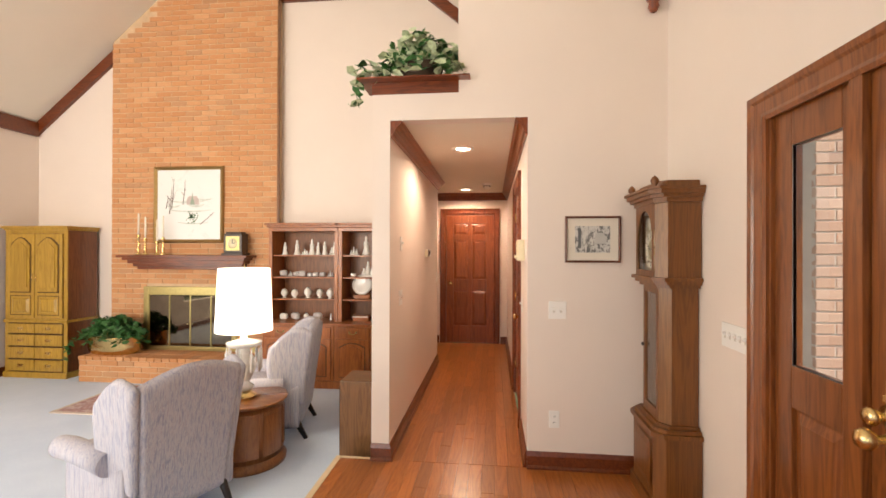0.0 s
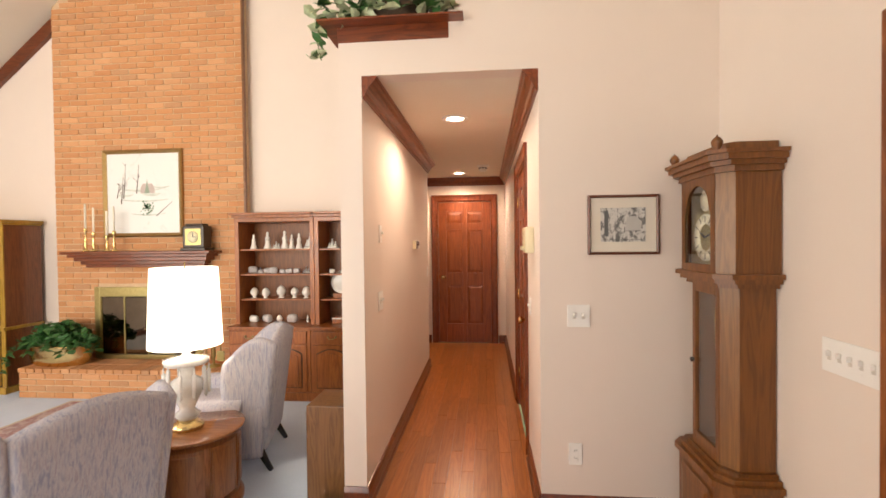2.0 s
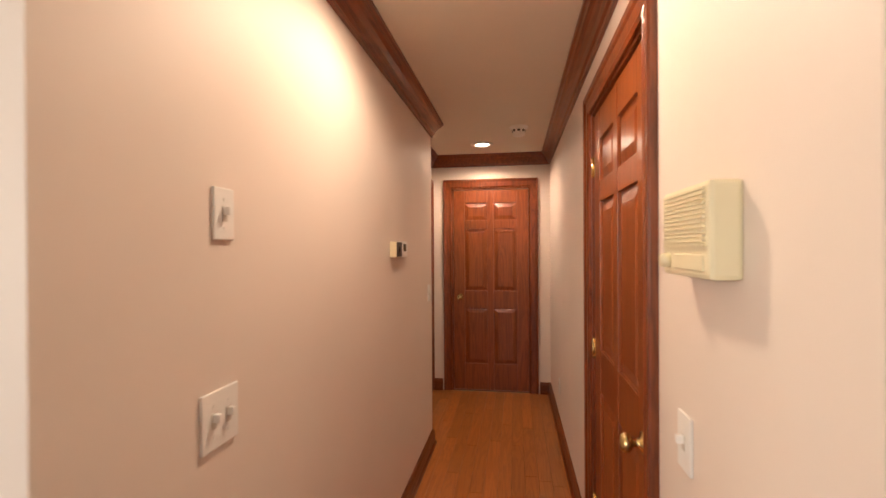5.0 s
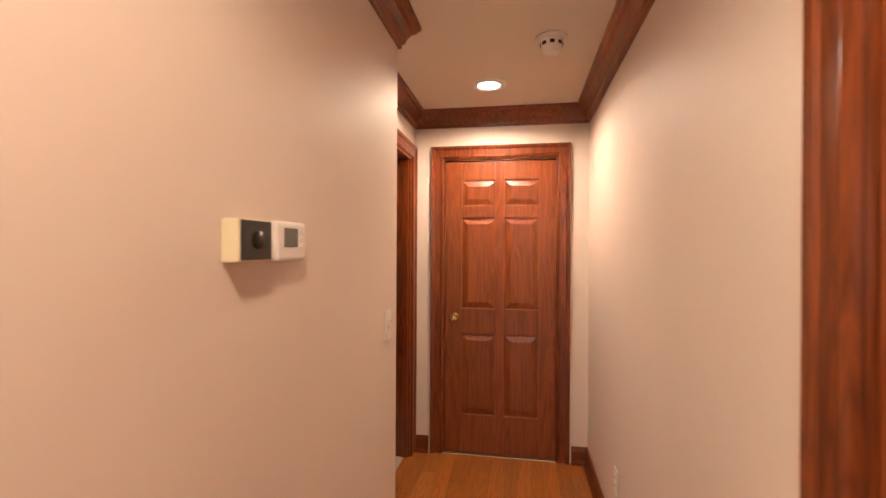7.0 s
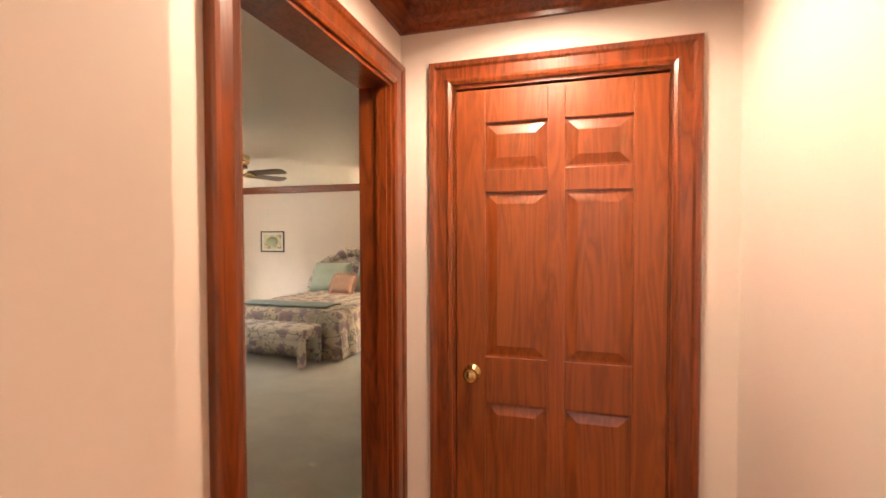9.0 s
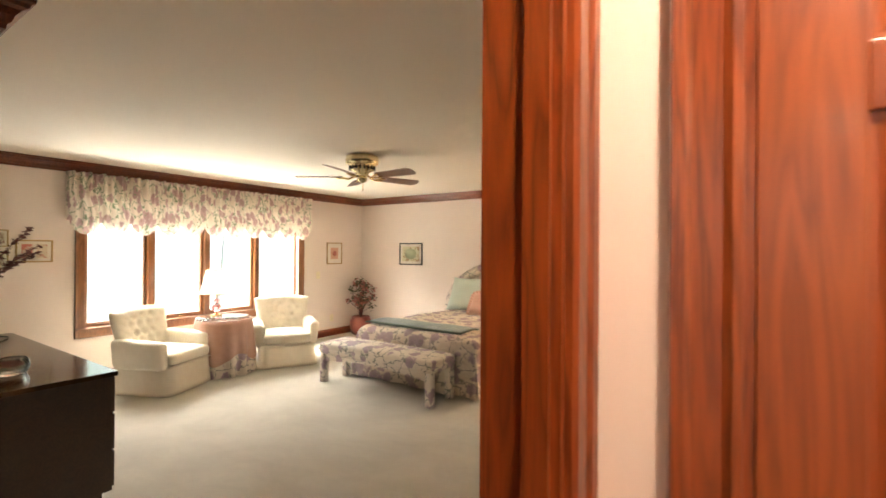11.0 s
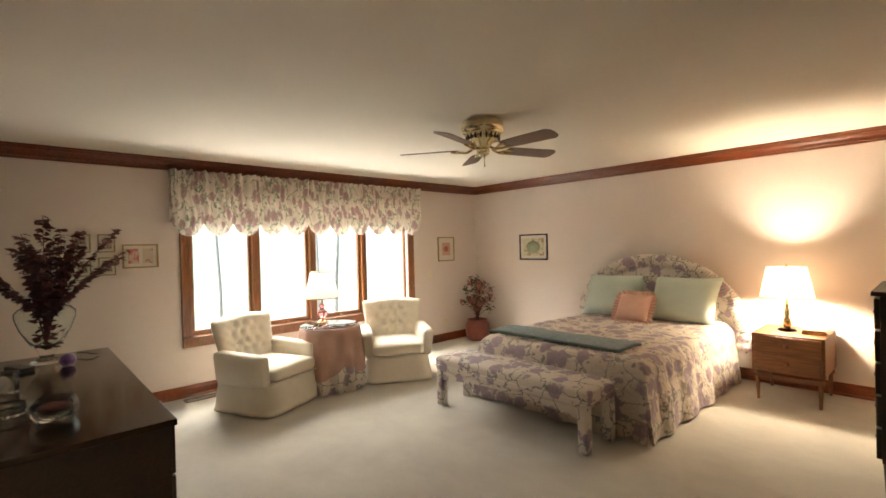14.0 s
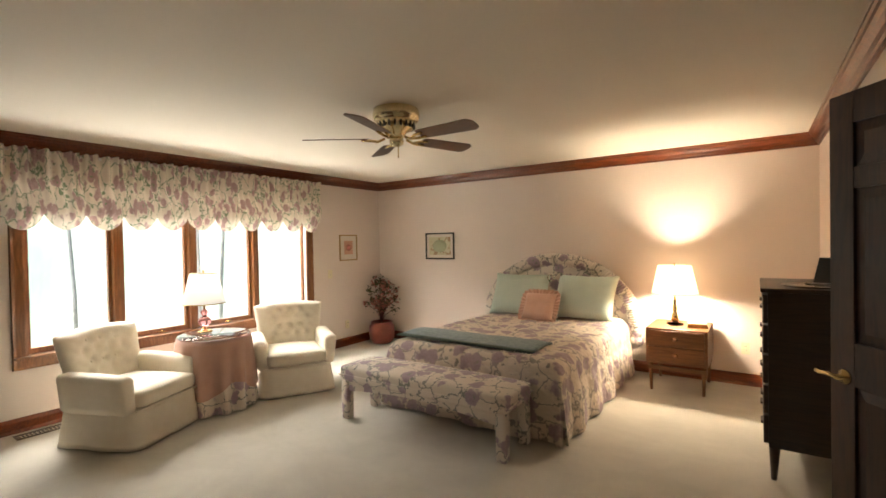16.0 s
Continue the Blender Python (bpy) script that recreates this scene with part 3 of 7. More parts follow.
plate(pose(0.44, YF, 1.07), 0.118, 0.118, "white double toggle switch on the cream wall", 2, "switch")
plate(pose(0.42, YF, 0.335), 0.07, 0.115, "white duplex outlet low on the cream wall", 1, "outlet")
plate(pose(RW, 2.30, 1.06, 0, 0, -90), 0.255, 0.118, "white five-gang toggle switch beside the front door", 5, "switch")
plate(pose(XL, 3.545, 1.522, 0, 0, 90), 0.067, 0.110, "white single toggle switch on the hall wall", 1, "switch")
plate(pose(XL, 3.53, 1.10, 0, 0, 90), 0.118, 0.118, "white double toggle switch on the hall wall", 2, "switch")
plate(pose(XL, 5.86, 1.13, 0, 0, 90), 0.072, 0.116, "white single toggle switch on the hall wall", 1, "switch")
plate(pose(XR, 6.35, 0.36, 0, 0, -90), 0.072, 0.116, "white duplex outlet low on the hall wall", 1, "outlet")
plate(pose(XR, 3.66, 1.05, 0, 0, -90), 0.072, 0.116, "white single toggle switch on the hall wall", 1, "switch")
plate(pose(XW, 11.68, 1.04, 0, 0, 90), 0.072, 0.116, "ivory single toggle switch on the bedroom wall", 1, "switch", IVORY)
plate(pose(XW, 11.98, 0.30, 0, 0, 90), 0.072, 0.116, "ivory duplex outlet low on the bedroom wall", 1, "outlet", IVORY)
plate(pose(-1.93, YB, 0.36), 0.072, 0.116, "ivory outlet with a round plug in it", 1, "outlet", IVORY)

d = thing("thermostat", pose(XL, 4.93, 1.442, 0, 0, 90), "old tan thermostat with a black dial window", "thermostat")
part("housing", bx(-0.075, 0.03, -0.034, 0, -0.04, 0.038, 0.004), IVORY, d)
part("dial_window", bx(-0.07, 0.027, -0.0365, -0.032, -0.036, 0.036, 0.002), BLACK, d, "glossy black window")
part("dial", lathe([(0.0, 0.034), (0.018, 0.035), (0.017, 0.041), (0, 0.042)], 18, None, pose(-0.02, 0, 0, 90, 0, 0)), BLACK, d)
d = thing("thermostat", pose(XL, 5.055, 1.442, 0, 0, 90), "white digital thermostat with a grey display", "thermostat")
part("housing", bx(-0.062, 0.062, -0.028, 0, -0.042, 0.042, 0.008), WHITE, d)
part("display", bx(-0.035, 0.022, -0.0295, -0.027, -0.012, 0.028, 0.001), plain("lcd", (0.10, 0.11, 0.09), 0.25, relief=0), d, "dark grey display")
for z in (-0.01, 0.006, 0.022):
    part("button", bx(0.034, 0.05, -0.031, -0.027, z - 0.004, z + 0.004, 0.001), WHITE, d)
d = thing("wall_intercom", pose(XR, 3.53, 1.43, 0, 0, -90), "ivory plastic wall intercom with a slatted speaker", "intercom")
part("housing", bx(-0.11, 0.11, -0.05, 0, -0.035, 0.122, 0.008), IVORY, d)
for k in range(13):
    part("speaker_slat", bx(-0.095, 0.095, -0.054, -0.048, 0.018 + k * 0.0075, 0.022 + k * 0.0075), IVORY, d)
part("knob", lathe([(0, 0.045), (0.014, 0.05), (0.012, 0.066), (0, 0.068)], 16, None, pose(-0.075, 0, -0.008, 90, 0, 0)), IVORY, d)
part("panel_strip", bx(-0.04, 0.09, -0.053, -0.048, -0.022, 0.005, 0.002), IVORY, d)

LENS = glow("lit_lamp_lens", (1.0, 0.86, 0.66), 14)
for yy, xx in ((4.08, -0.26), (6.80, -0.39)):
    d = thing("recessed_light", pose(xx, yy, CEIL), "lit recessed ceiling light with a white trim ring", "ceiling light", "recessed lights of the hall")
    part("trim_ring", lathe([(0.066, -0.001), (0.10, -0.001), (0.098, -0.008), (0.085, -0.013), (0.068, -0.010), (0.060, 0.0), (0.066, -0.001)], 36), WHITE, d, "", True)
    part("lens", lathe([(0.0, -0.0085), (0.05, -0.007), (0.065, -0.002)], 30), LENS, d, "glowing lens")
d = thing("smoke_detector", pose(-0.07, 6.25, CEIL), "round white smoke detector on the hall ceiling", "smoke detector")
part("base", lathe([(0.0, 0), (0.07, 0), (0.07, -0.012), (0.06, -0.014)][::-1], 30), WHITE, d, "", True)
part("body", lathe([(0.0, -0.075), (0.03, -0.075), (0.045, -0.064), (0.05, -0.02), (0.056, -0.012)], 30), WHITE, d, "", True)
for k in range(8):
    a = k * math.pi / 4
    bm = bx(0.044, 0.051, -0.010, 0.010, -0.042, -0.028)
    bmesh.ops.rotate(bm, verts=bm.verts, cent=(0, 0, 0), matrix=Matrix.Rotation(a, 3, "Z"))
    part("vent_slot", bm, BLACK, d)

# ---------------- soft shapes ----------------


def soft(sx, sy, sz, r, cuts=10, amp=0.0, freq=4.0, puff=0.0, shape=None, seed=0.0):
    """A rounded, slightly uneven block centred on its footprint, standing on z = 0."""
    bm = bmesh.new()
    bmesh.ops.create_cube(bm, size=1)
    bmesh.ops.subdivide_edges(bm, edges=bm.edges[:], cuts=cuts, use_grid_fill=True)
    hx, hy, hz = sx / 2, sy / 2, sz / 2
    r = min(r, hx * 0.98, hy * 0.98, hz * 0.98)
    for v in bm.verts:
        p = Vector((v.co.x * sx, v.co.y * sy, v.co.z * sz))
        q = Vector((max(-hx + r, min(hx - r, p.x)), max(-hy + r, min(hy - r, p.y)), max(-hz + r, min(hz - r, p.z))))
        e = p - q
        if e.length > 1e-6:
            p = q + e.normalized() * r
        if puff:
            u, w = p.x / hx, p.y / hy
            p.z += math.copysign(puff, p.z) * max(0, 1 - u * u) * max(0, 1 - w * w)
        if amp:
            p += p.normalized() * amp * noise.noise(p * freq + Vector((seed, seed, seed)))
        p.z += hz
        if shape:
            p = Vector(shape(p.x, p.y, p.z))
        v.co = p
    for f in bm.faces:
        f.smooth = True
    return bm


def pillow_mesh(w, h, t, seed=0.0, cuts=14):
    """A stuffed pillow standing in the local x-z plane, pinched at its corners."""
    bm = bmesh.new()
    rows = []
    for s in (1, -1):
        g = []
        for i in range(cuts + 1):
            row = []
            for j in range(cuts + 1):
                u, v = 2 * i / cuts - 1, 2 * j / cuts - 1
                k = (1 - u ** 4) * (1 - v ** 4)
                pin = 1 - 0.07 * (1 - u * u) * v * v - 0.0
                pin2 = 1 - 0.07 * (1 - v * v) * u * u
                y = s * (t / 2 * k ** 0.5 + 0.008 * noise.noise((u * 2 + seed, v * 2, s)) * k)
                row.append(bm.verts.new((u * w / 2 * pin2, y, h / 2 + v * h / 2 * pin)))
            g.append(row)
        rows.append(g)
        for i in range(cuts):
            for j in range(cuts):
                f = bm.faces.new((g[i][j], g[i + 1][j], g[i + 1][j + 1], g[i][j + 1]))
                f.smooth = True
    bmesh.ops.remove_doubles(bm, verts=bm.verts, dist=0.0005)
    return bm


# ---------------- bedroom window ----------------
FRAMEWOOD = wood("oak_window_frame", (0.15, 0.055, 0.018), (0.34, 0.14, 0.05), 0.35, "z", 1.0, 0.3)
win = tagged(thing("window_1", pose(XW, 0, 0), "wide four-light oak window", "window"), kind="structure")
wf = bmesh.new()
WC = [(0, 0), (0, 0.014), (0.02, 0.02), (0.075, 0.022), (0.095, 0.028), (0.1, 0.0)]
sweep([(0, W0 + 0.09, WZ0 + 0.09), (0, W0 + 0.09, WZ1 - 0.09), (0, W1 - 0.09, WZ1 - 0.09), (0, W1 - 0.09, WZ0 + 0.09)], (1, 0, 0), WC, wf, True)
part("window_frame", wf, FRAMEWOOD, win, "moulded oak window casing")
part("window_sill", bx(-0.13, 0.05, W0 + 0.0, W1, WZ0 + 0.075, WZ0 + 0.098, 0.005), FRAMEWOOD, win)
edges = [W0 + 0.09, 9.14, 9.82, 10.55, W1 - 0.09]
for k in range(4):
    a, b = edges[k], edges[k + 1]
    if k:
        part("mullion", bx(-0.12, 0.006, a - 0.035, a + 0.035, WZ0 + 0.098, WZ1 - 0.09, 0.004), FRAMEWOOD, win)
    sash = bmesh.new()
    z0, z1 = WZ0 + 0.10, WZ1 - 0.09
    a2, b2 = a + (0.036 if k else 0.001), b - (0.036 if k < 3 else 0.001)
    for r in ((a2, a2 + 0.03, z0, z1), (b2 - 0.03, b2, z0, z1), (a2 + 0.03, b2 - 0.03, z0, z0 + 0.045), (a2 + 0.03, b2 - 0.03, z1 - 0.04, z1)):
        bx(-0.085, -0.045, *r, 0.003, sash)
    part("sash", sash, FRAMEWOOD, win)
    pn = part("pane", bx(-0.068, -0.062, a2 + 0.025, b2 - 0.025, z0 + 0.03, z1 - 0.03), PANE, win)
    pn.visible_shadow = False
    cr_ = tube([(-0.04, (a + b) / 2, z0 + 0.01), (-0.02, (a + b) / 2, z0 + 0.015), (-0.005, (a + b) / 2 + 0.05, z0 + 0.022)], 0.006)
    part("crank", cr_, BRASS, win)

# woods and bright sky outside: washed-out daylight painted on a glowing backdrop
OUT, n_, l_, b_ = shader("glowing_woodland_backdrop")
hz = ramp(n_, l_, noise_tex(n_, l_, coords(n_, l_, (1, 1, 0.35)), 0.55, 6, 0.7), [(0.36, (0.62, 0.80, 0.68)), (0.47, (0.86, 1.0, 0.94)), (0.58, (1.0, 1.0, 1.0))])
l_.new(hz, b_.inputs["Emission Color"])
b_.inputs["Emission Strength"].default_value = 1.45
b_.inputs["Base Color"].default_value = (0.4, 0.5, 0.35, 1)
tagged(link("backdrop", bx(-34.1, -34.0, -22, 44, -5.9, 16), OUT), "glowing backdrop of bright hazy woodland", "", "", "structure")
LAWN = plain("forest_floor", (0.16, 0.17, 0.07), 0.95, vary=0.4, scale=0.6, relief=0.3)
structure("ground", boxes((-60, 60, -60, 70, -6.2, -6.0)), LAWN, "leafy ground outside")
BARK = plain("pale_bark", (0.80, 0.82, 0.82), 0.95, vary=0.3, scale=3, relief=0.6)
LEAF = plain("leaf_green", (0.10, 0.19, 0.045), 0.6, vary=0.4, scale=2, relief=0.1)
rng = random.Random(4)


def leafy(n, spread, size, zmin=-9.0, bend=0.4, rnd=rng):
    """Loose leaves scattered round a centre."""
    bm = bmesh.new()
    for _ in range(n):
        p = Vector((rnd.gauss(0, spread[0]), rnd.gauss(0, spread[1]), rnd.gauss(0, spread[2])))
        leaf_at(bm, p, size * rnd.uniform(0.6, 1.3), rnd)
    return bm


def leaf_at(bm, p, s, rnd, tilt=None):
    m = Matrix.Translation(p) @ Euler((rnd.uniform(-0.9, 0.9), rnd.uniform(-0.9, 0.9), rnd.uniform(0, 6.28)) if tilt is None else tilt).to_matrix().to_4x4()
    pts = [(0, -s * 0.5, 0), (s * 0.3, -s * 0.2, s * 0.07), (s * 0.24, s * 0.15, s * 0.07), (0, s * 0.6, -s * 0.08), (-s * 0.24, s * 0.15, s * 0.07), (-s * 0.3, -s * 0.2, s * 0.07), (0, 0, 0)]
    v = [bm.verts.new(m @ Vector(q)) for q in pts]
    for k in range(6):
        bm.faces.new((v[6], v[k], v[(k + 1) % 6]))


for k, (tx, ty, r) in enumerate(((-26, 14.6, 0.10), (-22, 17.8, 0.09), (-27, 21.5, 0.12))):
    d = thing("tree", pose(tx, ty, -6.0), "slender pale-barked tree in the bright woods", "tree", "trees outside the bedroom window")
    bend = rng.uniform(-0.4, 0.4)
    part("trunk", tube([(0, 0, -0.1), (0.05, bend * 0.3, 5.5), (0, bend, 9), (0.2, bend * 1.5, 16)], r, 10, None, r * 0.5), BARK, d)
    bm = bmesh.new()
    for q in range(5):
        z = 11.2 + q * 1.1
        a = rng.uniform(0, 6.28)
        tube([(0.05, bend, z), (math.cos(a), math.sin(a) + bend, z + 0.7), (2.0 * math.cos(a), 2.0 * math.sin(a), z + 1.1)], 0.05, 6, bm, 0.015)
    part("limbs", bm, BARK, d)
    bm = leafy(420, (1.5, 1.7, 1.9), 0.34, rnd=rng)
    bmesh.ops.translate(bm, vec=(0, 0, 16.5), verts=bm.verts)
    part("crown", bm, LEAF, d)

# valance: gathered balloon swags
CHINTZ = floral("mauve_chintz", (0.74, 0.66, 0.57), (0.27, 0.19, 0.24), (0.52, 0.40, 0.44), (0.27, 0.27, 0.24), 7.2)
CHINTZ_V = floral("mauve_green_chintz", (0.84, 0.76, 0.64), (0.34, 0.19, 0.19), (0.66, 0.48, 0.44), (0.24, 0.32, 0.19), 8.6, 0.0, 0.1)
QUILT = floral("quilted_mauve_chintz", (0.70, 0.60, 0.49), (0.30, 0.21, 0.24), (0.50, 0.39, 0.40), (0.32, 0.29, 0.25), 6.6, 0.8)
val = thing("window_valance", pose(XW, 0, 0), "gathered floral chintz balloon valance over the window", "valance")
bm = bmesh.new()
y0, y1, NU, NV = 8.31, 11.43, 460, 30
SW = (y1 - y0) / 11
grid = []
for i in range(NU + 1):
    y = y0 + (y1 - y0) * i / NU
    ph = (y - y0) / SW
    c = abs(math.sin(math.pi * ph)) ** 0.6
    low = 1.755 - 0.14 * c + 0.012 * noise.noise((y * 3, 0, 0))
    gather = 0.6 * math.sin(y * 92 + 3.0 * noise.noise((y * 6, 1, 0))) + 0.55 * math.sin(y * 41 + 2.5 * noise.noise((y * 4, 3, 0)))
    row = []
    for j in range(NV + 1):
        s = j / NV
        z = 2.268 + (low - 2.268) * s
        depth = 0.10 + 0.050 * gather * (1 - 0.85 * s) + 0.016 * noise.noise((y * 13, z * 5, 0))
        depth += 0.085 * math.sin(math.pi * min(1, max(0, (s - 0.42) / 0.58))) * (0.25 + 0.75 * c)
        if s < 0.14:
            depth += 0.008 * math.sin(s * 45)
        row.append(bm.verts.new((depth, y, z + (0.005 * gather if j == 0 else 0))))
    grid.append(row)
for i in range(NU):
    for j in range(NV):
        f = bm.faces.new((grid[i][j], grid[i + 1][j], grid[i + 1][j + 1], grid[i][j + 1]))
        f.smooth = True
for g in (grid[0], grid[-1]):
    back = [bm.verts.new((0.004, v.co.y, v.co.z)) for v in g]
    for j in range(NV):
        bm.faces.new((g[j], g[j + 1], back[j + 1], back[j]))
part("swag_cloth", bm, CHINTZ_V, val)
part("rod_board", bx(0.002, 0.07, y0 + 0.01, y1 - 0.01, 2.235, 2.255), WHITE, val)

# ---------------- cream tufted armchairs ----------------
CREAM = cloth("cream_damask", (0.78, 0.70, 0.55), (0.86, 0.79, 0.66), 150, 0.75, 9, 0.25)


def armchair(m, label):
    """Front along local -y."""
    d = thing("armchair", m, label, "armchair", "pair of armchairs by the window")
    w, dp = 0.70, 0.72
    bm = bmesh.new()
    N, H = 120, 8
    rows = []
    for j in range(H + 1):
        s = j / H
        fl = 0.035 * (1 - s)
        ring = []
        for k in range(N):
            a = 2 * math.pi * k / N
            ca, sa = math.cos(a), math.sin(a)
            q = (abs(ca) ** 7 + abs(sa) ** 7) ** (-1 / 7)
            pl = 0.006 * math.sin(a * 4 * 2) * (1 - s)
            ring.append(bm.verts.new(((w / 2 - 0.02 + fl + pl) * q * ca, (dp / 2 - 0.03 + fl + pl) * q * sa - 0.02, 0.012 + 0.27 * s)))
        rows.append(ring)
    for a, b in zip(rows, rows[1:]):
        for k in range(N):
            f = bm.faces.new((a[k], a[(k + 1) % N], b[(k + 1) % N], b[k]))
            f.smooth = True
    bm.faces.new(rows[-1])
    bm.faces.new(rows[0][::-1])
    part("skirt", bm, CREAM, d, "pleated cream skirt")
    bm = tube([(-w / 2 + 0.03, -dp / 2 - 0.0, 0.285), (w / 2 - 0.03, -dp / 2 - 0.0, 0.285)], 0.006)
    part("welt", bm, CREAM, d)
    bm = soft(0.56, 0.60, 0.13, 0.045, 8, 0.006, 5, 0.02)
    bmesh.ops.translate(bm, vec=(0, -0.07, 0.285), verts=bm.verts)
    part("seat_cushion", bm, CREAM, d)
    for s in (-1, 1):
        bm = soft(0.115, 0.58, 0.30, 0.05, 8, 0.004, 6, 0, lambda x, y, z, s=s: (x * (1.0 + 0.25 * z / 0.3) + s * (0.305 + 0.09 * z), y - 0.03, 0.25 + z * (1.0 + 0.1 * y)))
        part("arm", bm, CREAM, d)
    bm = bmesh.new()
    NU, NV = 40, 34
    dots = [(u, v) for v, us in ((0.36, (-0.5, -0.17, 0.17, 0.5)), (0.52, (-0.33, 0, 0.33)), (0.68, (-0.5, -0.17, 0.17, 0.5)), (0.83, (-0.33, 0, 0.33))) for u in us]
    front, rear = [], []
    for i in range(NU + 1):
        fr, rr = [], []
        u = 2 * i / NU - 1
        for j in range(NV + 1):
            v = j / NV
            edge = (1 - abs(u) ** 6) ** 0.5 * (1 - max(0, (v - 0.86) / 0.14) ** 3) ** 0.5 if v < 1 else 0.0
            half = 0.30 + 0.055 * v ** 1.2
            x = u * half
            z = 0.30 + 0.54 * v - 0.03 * u * u * v
            y = 0.24 + 0.11 * v - 0.05 * u * u
            dent = sum(math.exp(-((u - a) ** 2 * 120 + (v - b) ** 2 * 260)) for a, b in dots)
            diag = 0.006 * (abs(math.sin((u * 3 + v * 6.25 - 0.2) * math.pi)) + abs(math.sin((u * 3 - v * 6.25 + 0.2) * math.pi)))
            fr.append(bm.verts.new((x, y - (0.075 + diag) * edge + 0.035 * dent, z)))
            rr.append(bm.verts.new((x * 0.99, y + 0.06 * edge, z)))
        front.append(fr)
        rear.append(rr)
    for g in (front, rear):
        for i in range(NU):
            for j in range(NV):
                f = bm.faces.new((g[i][j], g[i + 1][j], g[i + 1][j + 1], g[i][j + 1]))
                f.smooth = True
    bmesh.ops.remove_doubles(bm, verts=bm.verts, dist=0.004)
    part("tufted_back", bm, CREAM, d, "diamond-tufted cream backrest")
    for u, v in dots:
        x, z, y = u * (0.30 + 0.055 * v ** 1.2), 0.30 + 0.54 * v - 0.03 * u * u * v, 0.24 + 0.11 * v - 0.05 * u * u - 0.047
        b2 = lathe([(0, 0.0), (0.009, 0.002), (0.011, 0.005), (0, 0.009)], 10, None, pose(x, y, z, 90, 0, 0))
        part("button", b2, CREAM, d, "", True)
    return d


armchair(pose(-5.93, 8.92, 0, 0, 0, 114), "cream tufted upholstered armchair beside the window")
armchair(pose(-5.80, 10.36, 0, 0, 0, 60), "cream tufted upholstered armchair turned towards the room")

# skirted table and lamp
PINKCLOTH = cloth("dusty_pink_cloth", (0.46, 0.27, 0.20), (0.58, 0.37, 0.29), 240, 0.85, 6, 0.2)


def draped(r, ztop, zlow, folds, amp, flare, hem=0.0, seed=0):
    bm = bmesh.new()
    N, V = 160, 16
    rings = [[bm.verts.new((0, 0, ztop))]]
    for q in (0.5, 0.9, 1.0):
        rings.append([bm.verts.new((r * q * math.cos(2 * math.pi * k / N), r * q * math.sin(2 * math.pi * k / N), ztop - (0.006 if q == 1 else 0))) for k in range(N)])
    for j in range(1, V + 1):
        s = j / V
        ring = []
        for k in range(N):
            a = 2 * math.pi * k / N
            low = zlow + hem * (0.5 + 0.5 * math.cos(4 * a))
            w = amp * s ** 0.8 * math.sin(folds * a + 1.8 * noise.noise((math.cos(a) * 1.5 + seed, math.sin(a) * 1.5, 0)))
            q = r + 0.008 + flare * s + w
            ring.append(bm.verts.new((q * math.cos(a), q * math.sin(a), ztop - 0.012 + (low - ztop) * s)))
        rings.append(ring)
    for k in range(N):
        bm.faces.new((rings[0][0], rings[1][k], rings[1][(k + 1) % N]))
    for a, b in zip(rings[1:], rings[2:]):
        for k in range(N):
            f = bm.faces.new((a[k], b[k], b[(k + 1) % N], a[(k + 1) % N]))
            f.smooth = True
    return bm


d = thing("side_table", pose(-5.92, 9.60, 0), "round side table under layered cloths between armchairs", "side table")
part("tabletop", lathe([(0, 0.615), (0.29, 0.615), (0.295, 0.63), (0, 0.632)], 40), WALNUT, d)
part("pedestal", lathe([(0.0, 0.0), (0.2, 0.0), (0.18, 0.03), (0.04, 0.06), (0.035, 0.6), (0, 0.61)], 20), WALNUT, d)
d = thing("tablecloth", pose(-5.92, 9.60, 0), "floor-length floral chintz cloth on the round table", "tablecloth")
part("cloth", draped(0.298, 0.638, 0.025, 14, 0.028, 0.03), CHINTZ, d)
d = thing("table_topper", pose(-5.92, 9.60, 0), "dusty pink overlay cloth on the round table", "tablecloth")
part("cloth", draped(0.306, 0.645, 0.16, 13, 0.02, 0.03, 0.12, 3), PINKCLOTH, d)
d = thing("glass_tabletop", pose(-5.92, 9.60, 0.648), "round glass top on the draped table", "glass top")
part("pane", lathe([(0, 0), (0.30, 0), (0.302, 0.004), (0.30, 0.008), (0, 0.008)], 48), PANE, d)
LINEN = plain("white_lamp_shade", (0.82, 0.80, 0.74), 0.8, vary=0.02, relief=0.05)
# Added glow for the shade backlit by the window; no bulb is inside.
SHADE_OFF = shade_cloth("white_shade_backlit_glow", (0.90, 0.88, 0.82), 1.2)
PINKGLASS = glass("pink_glass", (0.9, 0.45, 0.45), 0.05)
CRYSTAL = glass("crystal", (0.98, 1.0, 0.99), 0.0, 1.2)


def shade_mesh(r0, r1, z0, z1, seg=48):
    bm = bmesh.new()
    ri = []
    for r, z in ((r0, z0), (r1, z1), (r1 - 0.004, z1), (r0 - 0.004, z0)):
        ri.append([bm.verts.new((r * math.cos(2 * math.pi * k / seg), r * math.sin(2 * math.pi * k / seg), z)) for k in range(seg)])
    for a, b in zip(ri, ri[1:] + ri[:1]):
        for k in range(seg):
            f = bm.faces.new((a[k], a[(k + 1) % seg], b[(k + 1) % seg], b[k]))
            f.smooth = True
    return bm


